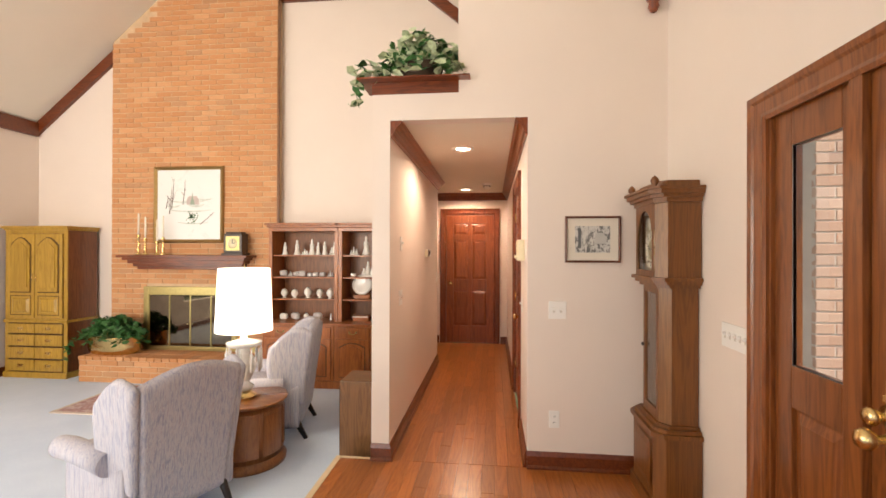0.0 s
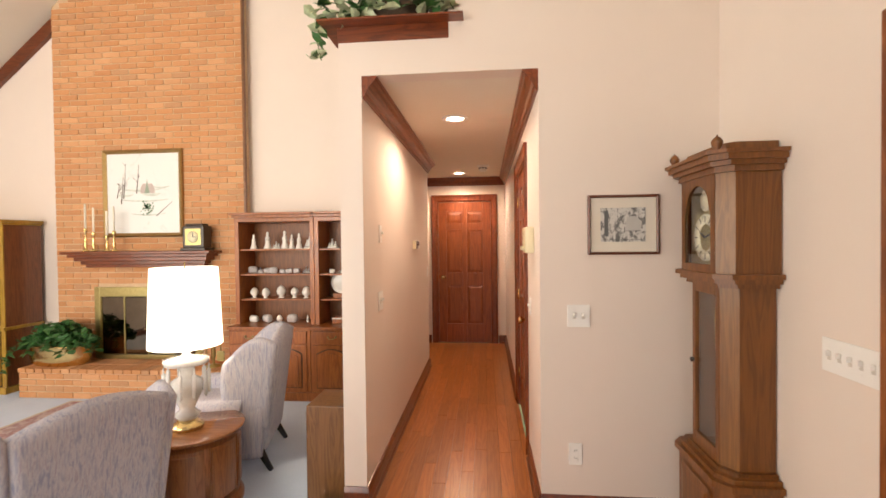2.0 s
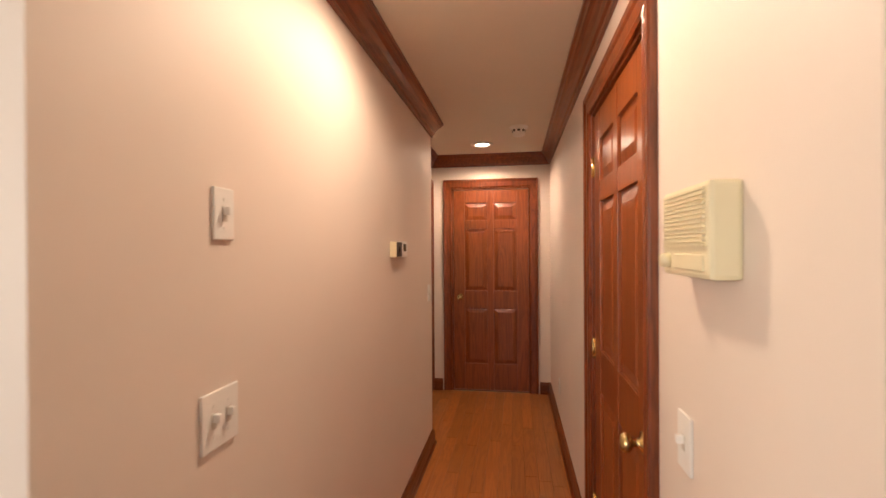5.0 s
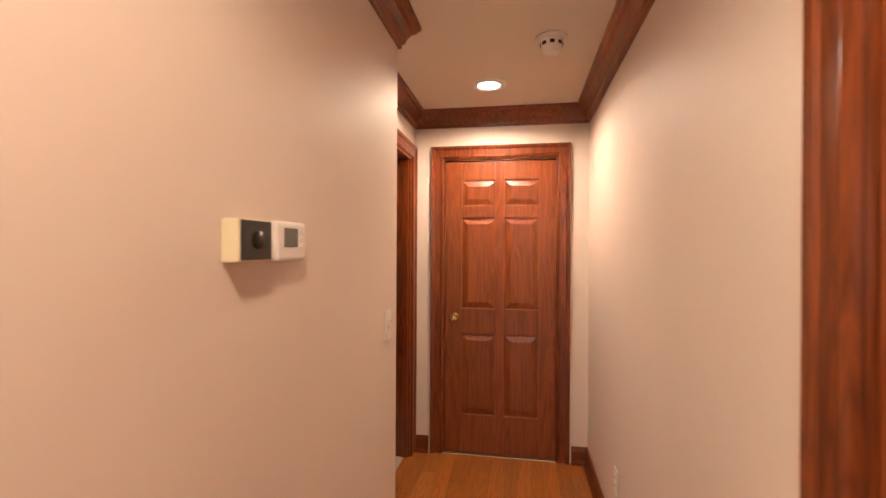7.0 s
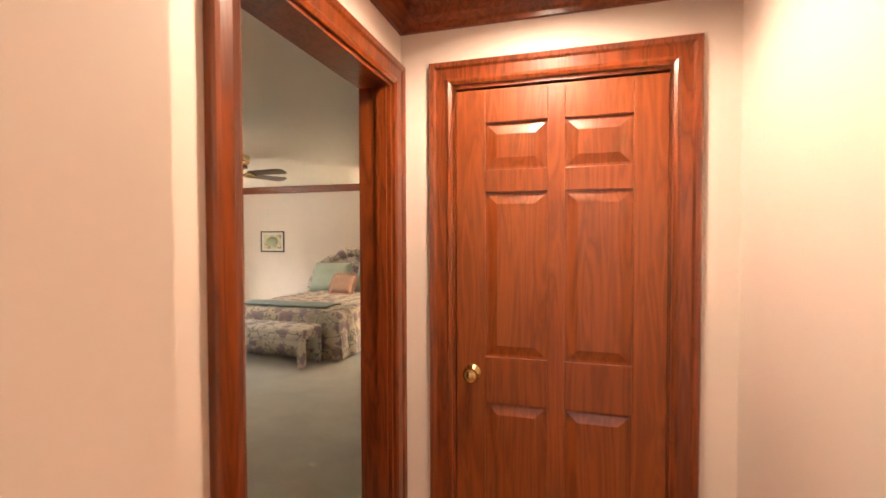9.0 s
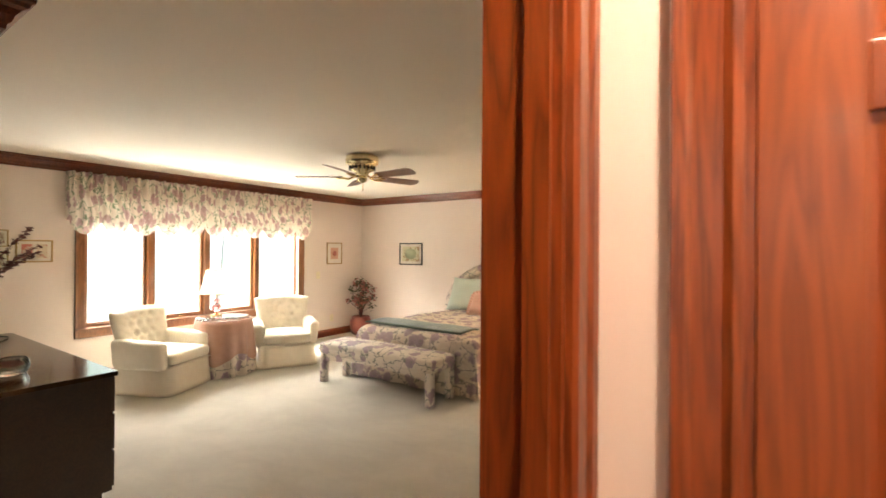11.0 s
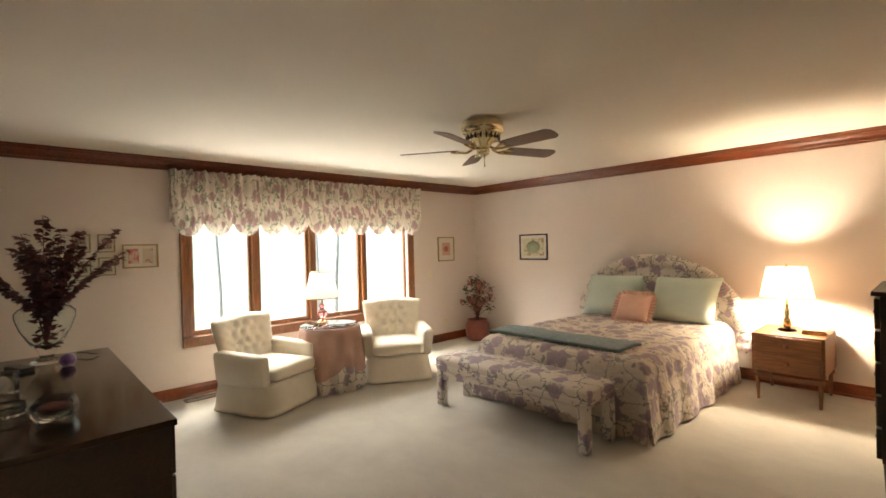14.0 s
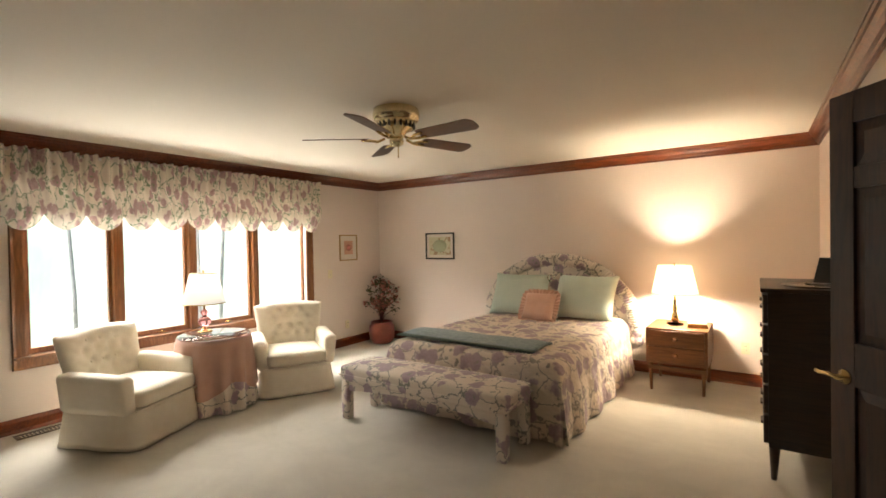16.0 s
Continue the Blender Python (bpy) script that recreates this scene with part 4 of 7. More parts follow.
d = thing("table_lamp", pose(-6.08, 9.60, 0.657), "lamp with pink glass base and faintly glowing white shade", "table lamp")
part("base", lathe([(0, 0), (0.065, 0), (0.065, 0.012), (0.04, 0.022), (0.02, 0.03), (0.015, 0.05), (0, 0.05)], 24), BRASS, d)
part("body", lathe([(0, 0.05), (0.02, 0.052), (0.05, 0.08), (0.06, 0.105), (0.045, 0.135), (0.018, 0.15), (0.03, 0.175), (0.035, 0.19), (0.02, 0.21), (0.0, 0.212)], 24), PINKGLASS, d, "pink glass body", True)
part("stem", lathe([(0.012, 0.212), (0.012, 0.30), (0.006, 0.30), (0.006, 0.56), (0.012, 0.57), (0, 0.585)], 14), BRASS, d)
part("shade", shade_mesh(0.185, 0.115, 0.27, 0.55), SHADE_OFF, d, "white fabric shade")
part("shade_rim", lathe([(0.186, 0.266), (0.188, 0.272), (0.186, 0.276), (0.183, 0.272), (0.186, 0.266)], 48), BRASS, d)
part("upper_rim", lathe([(0.116, 0.546), (0.118, 0.55), (0.116, 0.554), (0.113, 0.55), (0.116, 0.546)], 48), BRASS, d)
d = thing("coaster", pose(-5.74, 9.62, 0.658, 0, 0, 20), "dark booklet on the glass tabletop", "booklet")
part("cover", bx(-0.06, 0.06, -0.04, 0.04, 0, 0.008, 0.002), BLACK, d)

# ---------------- bed ----------------
BX, BY0, BY1 = -3.78, 10.46, 12.58
bed = thing("bed", pose(BX, BY0, 0), "wide bed with a floral chintz arched headboard", "bed")
part("mattress_base", bx(-0.80, 0.80, 0.08, 2.1, 0.06, 0.50, 0.03), LINEN, bed)
HB = []
hw, hz0, hh = 0.93, 0.30, 1.0
arch = [(-hw, hz0)] + [(-hw * math.cos(math.pi * k / 36), 0.52 + 0.76 * math.sin(math.pi * k / 36)) for k in range(37)] + [(hw, hz0)]
bm = prism([(x * 0.97, z * 0.985) for x, z in arch], 2.07, 2.16)
part("headboard", bm, CHINTZ, bed, "padded floral headboard")
bm = bmesh.new()
rings = []
path = [Vector((x, 2.07, z)) for x, z in arch]
fine = []
for a, b in zip(path, path[1:]):
    for q in range(8):
        fine.append(a.lerp(b, q / 8))
for i, p in enumerate(fine):
    c = Vector((0, 2.07, 0.5))
    inward = (c - p).normalized()
    rr = 0.062 + 0.009 * math.sin(i * 1.9) + 0.006 * noise.noise(p * 9)
    q = p + inward * 0.055
    rings.append([bm.verts.new(q + rr * (inward * math.cos(2 * math.pi * k / 12) * 1.15 + Vector((0, 1, 0)) * math.sin(2 * math.pi * k / 12))) for k in range(12)])
for a, b in zip(rings, rings[1:]):
    for k in range(12):
        f = bm.faces.new((a[k], a[(k + 1) % 12], b[(k + 1) % 12], b[k]))
        f.smooth = True
part("headboard_border", bm, CHINTZ, bed, "gathered floral border")

spread = thing("bedspread", pose(BX, BY0, 0), "quilted mauve floral bedspread draped to the carpet", "bedspread")
bm = bmesh.new()
NU, NV = 150, 130
hwid, top, rad = 0.80, 0.575, 0.09


def over(s, half, tp, rd):
    """Point on a draped cross-section: s is the distance from the middle."""
    flat = half - rd
    if s <= flat:
        return s, tp
    arc = rd * math.pi / 2
    if s <= flat + arc:
        a = (s - flat) / rd
        return flat + rd * math.sin(a), tp - rd + rd * math.cos(a)
    drop = s - flat - arc
    return half + 0.10 * drop, tp - rd - drop


grid = []
smax = 0.80 - rad + rad * math.pi / 2 + 0.465
ymax = 2.06 + 0.465
for i in range(NU + 1):
    row = []
    s = (2 * i / NU - 1) * smax
    for j in range(NV + 1):
        t_ = j / NV * (2.09 - rad + rad * math.pi / 2 + 0.465)
        x, zx = over(abs(s), hwid, top, rad)
        y, zy = over(t_, 2.09, top, rad)
        y = 2.09 - y
        z = min(zx, zy) if min(zx, zy) > 0 else 0
        z = top - math.hypot(top - zx, top - zy) if (zx < top and zy < top) else min(zx, zy)
        z = max(z, 0.012 + 0.01 * noise.noise((x * 4, y * 4, 0)))
        x = math.copysign(x, s)
        qx, qy = (s * 5.2) % 1.0 - 0.5, (t_ * 5.2) % 1.0 - 0.5
        qn = 0.014 * (math.cos(math.pi * qx) * math.cos(math.pi * qy)) ** 0.5 if abs(qx) < 0.5 and abs(qy) < 0.5 else 0
        w = noise.noise((x * 2.2, y * 2.2, z * 2.2)) * 0.018
        low = max(0, (0.48 - z) / 0.48)
        fold = 0.022 * low * math.sin((t_ if abs(s) > hwid else s) * 15 + 2 * noise.noise((x, y, 0)))
        side = Vector((math.copysign(1, s) if zx < top - 0.05 else 0, -1 if zy < top - 0.05 else 0, 1 if z > top - 0.1 else 0))
        side = side.normalized() if side.length else Vector((0, 0, 1))
        p = Vector((x, y, z)) + side * (qn + w + fold)
        p.z = max(p.z, 0.008)
        row.append(bm.verts.new(p))
    grid.append(row)
for i in range(NU):
    for j in range(NV):
        f = bm.faces.new((grid[i][j], grid[i + 1][j], grid[i + 1][j + 1], grid[i][j + 1]))
        f.smooth = True
part("quilt", bm, QUILT, spread)

MINT = cloth("mint_pillowcase", (0.54, 0.62, 0.52), (0.64, 0.70, 0.60), 300, 0.8, 4, 0.15)
PEACH = cloth("peach_satin", (0.68, 0.38, 0.27), (0.78, 0.49, 0.37), 300, 0.55, 5, 0.15)
BLUETHROW = cloth("grey_blue_throw", (0.13, 0.18, 0.19), (0.32, 0.38, 0.38), 90, 0.95, 26, 0.9)
for x, lab, rz in ((-4.17, "mint green bed pillow leaning on the headboard", 4), (-3.42, "mint green bed pillow leaning on the headboard", -5)):
    d = thing("pillow", pose(x, 12.26, 0.585, -30, 0, rz), lab, "pillow", "mint pillows on the bed")
    part("case", pillow_mesh(0.70, 0.54, 0.20, x), MINT, d)
    part("piping", tube([(-0.335, 0, 0.02), (-0.325, 0, 0.27), (-0.335, 0, 0.52)], 0.006), MINT, d)
d = thing("ruffled_pillow", pose(-3.82, 12.02, 0.59, -35, 0, 2), "small peach satin pillow with a ruffled edge", "pillow")
part("case", pillow_mesh(0.36, 0.33, 0.14, 7.7), PEACH, d)
bm = bmesh.new()
prev = None
first = None
for k in range(161):
    a = 2 * math.pi * k / 160
    q = (abs(math.cos(a)) ** 5 + abs(math.sin(a)) ** 5) ** (-0.2)
    w = 0.014 * math.sin(a * 34)
    pair = (bm.verts.new((0.165 * q * math.cos(a), 0, 0.165 + 0.155 * q * math.sin(a))), bm.verts.new((0.225 * q * math.cos(a), w, 0.165 + 0.212 * q * math.sin(a))))
    if prev:
        bm.faces.new((prev[0], prev[1], pair[1], pair[0])).smooth = True
    prev = pair
part("ruffle", bm, PEACH, d, "gathered peach ruffle")
d = thing("headboard_rosette", pose(-3.81, 12.45, 1.02, 90, 0, 0), "small ring shaped ornament on the headboard", "ornament")
part("ring", lathe([(0.03, 0), (0.042, 0.006), (0.05, 0.0), (0.042, -0.006), (0.03, 0)], 24), CHINTZ_V, d)
d = thing("throw_blanket", pose(-3.92, 10.86, 0, 0, 0, -2), "folded grey blue throw with a fringed edge", "throw")
bm = bmesh.new()
g = []
for i in range(61):
    r = []
    for j in range(17):
        x, y = -0.68 + 1.36 * i / 60, -0.21 + 0.36 * j / 16
        z = 0.606 + 0.010 * noise.noise((x * 5, y * 5, 2)) + 0.012 * math.sin(math.pi * j / 16)
        r.append(bm.verts.new((x, y, z)))
    g.append(r)
for i in range(60):
    for j in range(16):
        bm.faces.new((g[i][j], g[i + 1][j], g[i + 1][j + 1], g[i][j + 1])).smooth = True
ext = bmesh.ops.extrude_face_region(bm, geom=bm.faces[:])
bmesh.ops.translate(bm, vec=(0, 0, -0.022), verts=[e for e in ext["geom"] if isinstance(e, bmesh.types.BMVert)])
part("blanket", bm, BLUETHROW, d)
bm = bmesh.new()
for k in range(170):
    x = -0.68 + 1.36 * k / 169
    tube([(x, -0.20, 0.600), (x + rng.uniform(-0.01, 0.01), -0.235, 0.607), (x + rng.uniform(-0.02, 0.02), -0.275, 0.596)], 0.006, 5, bm, 0.003)
part("fringe", bm, plain("green_grey_fringe", (0.14, 0.18, 0.15), 0.95, vary=0.3), d, "dark looped fringe")

bench = thing("bench", pose(-3.94, 10.20, 0), "upholstered floral chintz bench at the bed's foot", "bench")
part("seat", soft(1.54, 0.42, 0.13, 0.03, 12, 0.004, 6, 0.025, lambda x, y, z: (x, y, z + 0.315)), CHINTZ, bench, "padded floral seat")
part("welt", sweep([(-0.77, -0.21, 0.372), (0.77, -0.21, 0.372), (0.77, 0.21, 0.372), (-0.77, 0.21, 0.372)], (0, 0, 1), [(0.004, -0.005), (-0.006, -0.004), (-0.006, 0.004), (0.004, 0.005)], None, True), CHINTZ, bench)
bm = bmesh.new()
apr = [(-0.68, 0.325), (0.68, 0.325), (0.68, 0.24), (0.45, 0.265), (0.2, 0.285), (0, 0.289), (-0.2, 0.285), (-0.45, 0.265), (-0.68, 0.24)]
for yy in (-0.19, 0.165):
    prism(apr, yy, yy + 0.025, bm)
part("apron", bm, CHINTZ, bench, "floral covered arched apron")
for sx in (-1, 1):
    for sy in (-1, 1):
        part("leg", soft(0.075, 0.075, 0.325, 0.012, 3, 0, 1, 0, lambda x, y, z, sx=sx, sy=sy: (x + sx * 0.722, y + sy * 0.166, z)), CHINTZ, bench)

# ---------------- nightstand and lit lamp ----------------
ns = thing("nightstand", pose(-2.46, 12.36, 0), "small walnut nightstand with two drawers on legs", "nightstand")
part("body", bx(-0.26, 0.26, -0.29, 0.29, 0.265, 0.60, 0.006), WALNUT, ns)
for z0 in (0.28, 0.435):
    dr = part("drawer", bx(-0.235, 0.235, -0.305, -0.285, z0, z0 + 0.148, 0.004), WALNUT, ns)
    part("pull", lathe([(0, 0.30), (0.02, 0.302), (0.022, 0.312), (0, 0.316)], 16, None, pose(0, 0, z0 + 0.074, 90, 0, 0)), WALNUT, dr)
for yy in (-0.275, 0.255):
    part("rail", bx(-0.25, 0.25, yy, yy + 0.02, 0.205, 0.24), WALNUT, ns)
for sx in (-1, 1):
    for sy in (-1, 1):
        part("leg", tube([(sx * 0.22, sy * 0.25, 0.0), (sx * 0.225, sy * 0.255, 0.268)], 0.013, 12, None, 0.02), WALNUT, ns)
SHADE_LIT = shade_cloth("lit_lamp_shade", (1.0, 0.86, 0.66), 3.0)
d = thing("table_lamp", pose(-2.50, 12.33, 0.60), "lit bedside lamp with a crystal and brass base", "table lamp")
part("base", lathe([(0, 0), (0.075, 0), (0.075, 0.014), (0.05, 0.03), (0, 0.03)], 6), CRYSTAL, d, "faceted crystal base")
part("column", lathe([(0.0, 0.03), (0.022, 0.03), (0.036, 0.06), (0.03, 0.11), (0.014, 0.13), (0.026, 0.15), (0.022, 0.19), (0.012, 0.21), (0.02, 0.23), (0.012, 0.25), (0.008, 0.30), (0.006, 0.60), (0, 0.615)], 20), BRASS, d, "brass stem", True)
sh = part("shade", shade_mesh(0.205, 0.15, 0.31, 0.58), SHADE_LIT, d, "glowing pleated white shade")
part("shade_rim", lathe([(0.206, 0.304), (0.209, 0.309), (0.206, 0.314), (0.202, 0.309), (0.206, 0.304)], 48), LINEN, d)
d = thing("bedside_clock", pose(-2.30, 12.27, 0.60, 0, 0, 8), "low wooden bedside box with a tan top", "box")
part("box", bx(-0.085, 0.085, -0.05, 0.05, 0, 0.035, 0.008), plain("tan_case", (0.45, 0.26, 0.09), 0.4), d)
part("lid", bx(-0.075, 0.075, -0.045, 0.045, 0.035, 0.048, 0.005), IVORY, d)

# ---------------- chest of drawers ----------------
ch = thing("chest_of_drawers", pose(-1.80, 10.66, 0), "tall dark walnut chest of drawers on tapered legs", "chest of drawers")
part("body", bx(0.02, 0.42, 0.0, 0.80, 0.20, 1.12, 0.004), DARKWOOD, ch)
part("top", bx(-0.015, 0.43, -0.012, 0.812, 1.12, 1.145, 0.004), DARKWOOD, ch)
for k in range(5):
    z = 0.215 + k * 0.18
    dr = part("drawer", bx(-0.005, 0.022, 0.02, 0.78, z, z + 0.168, 0.006), DARKWOOD, ch)
    for yy in (0.2, 0.6):
        part("pull", bx(-0.018, -0.004, yy - 0.05, yy + 0.05, z + 0.07, z + 0.09, 0.006), DARKWOOD, dr)
for xx in (0.05, 0.38):
    for yy in (0.04, 0.76):
        part("leg", tube([(xx - 0.005, yy - 0.005, 0), (xx, yy, 0.205)], 0.015, 12, None, 0.03), DARKWOOD, ch)
d = thing("picture_easel", pose(-1.52, 10.95, 1.145, 0, 0, -30), "small black folding case standing open", "picture frame")
part("base", bx(-0.05, 0.05, -0.05, 0.05, 0, 0.014, 0.003), BLACK, d)
bm = bx(-0.05, 0.05, -0.004, 0.004, 0, 0.17, 0.002)
bmesh.ops.rotate(bm, verts=bm.verts, cent=(0, 0, 0), matrix=Matrix.Rotation(radians(-25), 3, "X"))
bmesh.ops.translate(bm, vec=(0, 0.045, 0.012), verts=bm.verts)
part("lid", bm, BLACK, d)
d = thing("tray", pose(-1.55, 10.86, 1.145), "flat silver tray on the dark chest", "tray")
part("dish", lathe([(0, 0), (0.14, 0), (0.16, 0.012), (0.155, 0.014), (0.135, 0.006), (0, 0.005)], 36), metal("silver", (0.75, 0.75, 0.74), 0.25), d, "", True)

# ---------------- dresser, mirror and what stands on it ----------------
dr = thing("dresser", pose(-5.72, 7.05, 0), "long dark walnut dresser with a glossy top", "dresser")
part("body", bx(0.015, 2.005, 0.0, 0.61, 0.10, 0.745, 0.004), DARKWOOD, dr)
part("top", bx(0.0, 2.02, -0.005, 0.63, 0.745, 0.772, 0.004), wood("glossy_walnut_top", (0.028, 0.014, 0.005), (0.048, 0.025, 0.009), 0.12, "x", 1.0, 0.15, 0.1, 0.02), dr, "polished top")
part("plinth", bx(0.04, 1.98, 0.03, 0.57, 0.0, 0.10), DARKWOOD, dr)
for c in range(3):
    for r in range(3):
        x = 0.03 + c * 0.655
        dd = part("drawer", bx(x, x + 0.645, 0.605, 0.628, 0.115 + r * 0.21, 0.315 + r * 0.21, 0.006), DARKWOOD, dr)
        part("pull", bx(x + 0.27, x + 0.375, 0.627, 0.645, 0.2 + r * 0.21, 0.22 + r * 0.21, 0.005), BRASS, dd)
MIRROR = metal("mirror_silver", (0.86, 0.87, 0.86), 0.015)
d = thing("mirror", pose(-4.76, 7.05, 0.772), "dark framed dresser mirror leaning on the wall", "mirror")
mf = bmesh.new()
sweep([(-0.66, 0.0, 0.08), (-0.66, 0.0, 1.06), (0.66, 0.0, 1.06), (0.66, 0.0, 0.08)][::-1], (0, 1, 0), [(0, 0.0), (0.0, 0.035), (0.05, 0.045), (0.07, 0.03), (0.07, 0.0)], mf, True)
part("frame", mf, DARKWOOD, d, "dark walnut frame")
part("mirror_glass", bx(-0.665, 0.665, 0.004, 0.014, 0.075, 1.065), MIRROR, d, "silvered glass")
part("support", boxes((-0.5, -0.44, 0.0, 0.03, 0.0, 0.08), (0.44, 0.5, 0.0, 0.03, 0.0, 0.08)), DARKWOOD, d)
VG = glass("clear_vase_glass", (0.95, 0.99, 0.97), 0.0, 1.14)
d = thing("vase", pose(-5.46, 7.33, 0.772) @ Matrix.Diagonal((1.1, 1.1, 1.1, 1)), "footed clear glass urn holding dried branches", "vase")
part("urn", lathe([(0, 0), (0.075, 0), (0.075, 0.01), (0.032, 0.03), (0.034, 0.055), (0.075, 0.11), (0.118, 0.19), (0.14, 0.26), (0.142, 0.295), (0.118, 0.322), (0.074, 0.335), (0.072, 0.368), (0.085, 0.38), (0.078, 0.38), (0.066, 0.366), (0.068, 0.33), (0.114, 0.316), (0.136, 0.292), (0.134, 0.26), (0.112, 0.194), (0.069, 0.117), (0, 0.075)], 36), VG, d, "", True)
OLDGREY = plain("grey_lid", (0.10, 0.095, 0.085), 0.3, relief=0)
EUCA = plain("dried_burgundy_leaf", (0.12, 0.030, 0.028), 0.7, vary=0.5, scale=20)
d = thing("dried_branches", pose(-5.46, 7.33, 0.88) @ Matrix.Diagonal((1.25, 1.25, 0.97, 1)), "dried burgundy eucalyptus branches in a glass urn", "dried branches")
rg = random.Random(11)
for k in range(19):
    a, lean = rg.uniform(0, 6.28), rg.uniform(0.08, 0.62)
    hgt = rg.uniform(0.45, 0.74) * (1 - 0.25 * lean)
    pts = [Vector((0, 0, 0.0)), Vector((0.03 * math.cos(a), 0.03 * math.sin(a), 0.2))]
    for q in range(1, 7):
        s = q / 6
        pts.append(Vector((math.cos(a) * (0.03 + lean * s ** 1.2 * 0.72), math.sin(a) * (0.03 + lean * s ** 1.2 * 0.72), 0.2 + hgt * s * (1 - 0.25 * lean * s))))
    bm = tube(pts, 0.004, 5, None, 0.0015)
    for q in range(2, len(pts)):
        for r in range(5):
            base = pts[q - 1].lerp(pts[q], r / 5)
            for s in (-1, 1):
                ax = Vector((-math.sin(a), math.cos(a), rg.uniform(-0.4, 0.6))) * s * 0.016 + Vector((rg.uniform(-.006, .006), rg.uniform(-.006, .006), rg.uniform(-.006, .006)))
                leaf_at(bm, base + ax, 0.048 * rg.uniform(0.7, 1.25), rg)
    part("branch", bm, EUCA, d)
bm = bmesh.new()
for k in range(40):
    leaf_at(bm, Vector((rg.gauss(0, 0.025), rg.gauss(0, 0.025), rg.uniform(-0.02, 0.2))), 0.05, rg)
part("stem_bundle", bm, EUCA, d)
for x, y, r, h, lab in ((-4.10, 7.31, 0.085, 0.085, "cut glass bowl with potpourri on the dresser"), (-4.29, 7.16, 0.075, 0.05, "low clear glass ashtray on the dresser")):
    d = thing("glass_bowl", pose(x, y, 0.773), lab, "bowl")
    part("bowl", lathe([(0, 0), (r * 0.8, 0), (r, h * 0.4), (r * 0.97, h * 0.8), (r * 0.85, h), (r * 0.8, h * 0.97), (r * 0.85, h * 0.5), (r * 0.7, 0.012), (0, 0.012)], 10), CRYSTAL, d)
    if h > 0.06:
        part("potpourri", lathe([(0, h * 0.72), (r * 0.5, h * 0.7), (r * 0.75, h * 0.55), (0, h * 0.4)][::-1], 16), EUCA, d)
d = thing("glass_clock", pose(-4.74, 7.15, 0.773, 0, 0, 60), "small square glass desk clock on the dresser", "clock")
part("case", bx(-0.05, 0.05, -0.02, 0.02, 0, 0.11, 0.008), CRYSTAL, d)
part("dial", lathe([(0, 0.0205), (0.036, 0.0205), (0.036, 0.0225), (0, 0.0225)], 24, None, pose(0, 0, 0.055, 90, 0, 0)), WHITE, d)
d = thing("trinket_box", pose(-5.22, 7.42, 0.773), "small purple beaded trinket egg on the dresser", "trinket")
part("egg", lathe([(0, 0), (0.03, 0.005), (0.045, 0.035), (0.035, 0.065), (0, 0.08)], 18), plain("purple_beads", (0.16, 0.07, 0.22), 0.3, vary=0.5, scale=60), d, "", True)
d = thing("remote_control", pose(-5.30, 7.20, 0.773, 0, 0, 25), "flat black box lying on the dresser", "box")
part("case", bx(-0.09, 0.09, -0.035, 0.035, 0, 0.022, 0.004), BLACK, d)
part("lid", bx(-0.085, 0.085, -0.03, 0.03, 0.022, 0.026, 0.001), OLDGREY, d)
d = thing("eyeglasses", pose(-5.48, 7.52, 0.773, 0, 0, 30), "folded black eyeglasses lying on the dresser", "eyeglasses")
part("frame", tube([(-0.06, 0, 0.02), (-0.03, 0.012, 0.022), (0, 0, 0.024), (0.03, 0.012, 0.022), (0.06, 0, 0.02), (0.065, 0.05, 0.008)], 0.005), BLACK, d)

# ---------------- flower pot in the corner ----------------
d = thing("flower_pot", pose(-6.38, 12.36, 0), "terracotta pot of dried pink flowers in the corner", "flower pot")
part("pot", lathe([(0, 0), (0.13, 0), (0.17, 0.04), (0.19, 0.16), (0.18, 0.25), (0.15, 0.29), (0.16, 0.31), (0.145, 0.315), (0.13, 0.28), (0, 0.27)], 30), plain("red_glaze", (0.22, 0.06, 0.04), 0.35, vary=0.2), d, "dark red glazed pot", True)
bm, b2, b3 = bmesh.new(), bmesh.new(), bmesh.new()
rg = random.Random(5)
for k in range(34):
    a, l_ = rg.uniform(0, 6.28), rg.uniform(0.05, 0.24)
    top = Vector((l_ * math.cos(a), l_ * math.sin(a), 0.45 + rg.uniform(0, 0.5) * (1 - l_)))
    tube([(0, 0, 0.27), (top.x * 0.3, top.y * 0.3, 0.27 + (top.z - 0.27) * 0.6), top], 0.004, 5, bm)
    for q in range(16):
        leaf_at(b2 if q % 3 and k % 4 else b3, top + Vector((rg.gauss(0, 0.03), rg.gauss(0, 0.03), rg.gauss(0, 0.035))), 0.055, rg)
part("stems", bm, EUCA, d)
tagged(part("flowers", b2, plain("dried_pink", (0.50, 0.20, 0.17), 0.8, vary=0.4, scale=30), d, "faded pink blossoms"), kind="stuff")
part("foliage", b3, plain("dull_olive", (0.10, 0.10, 0.045), 0.7, vary=0.4, scale=30), d, "dull green leaves")

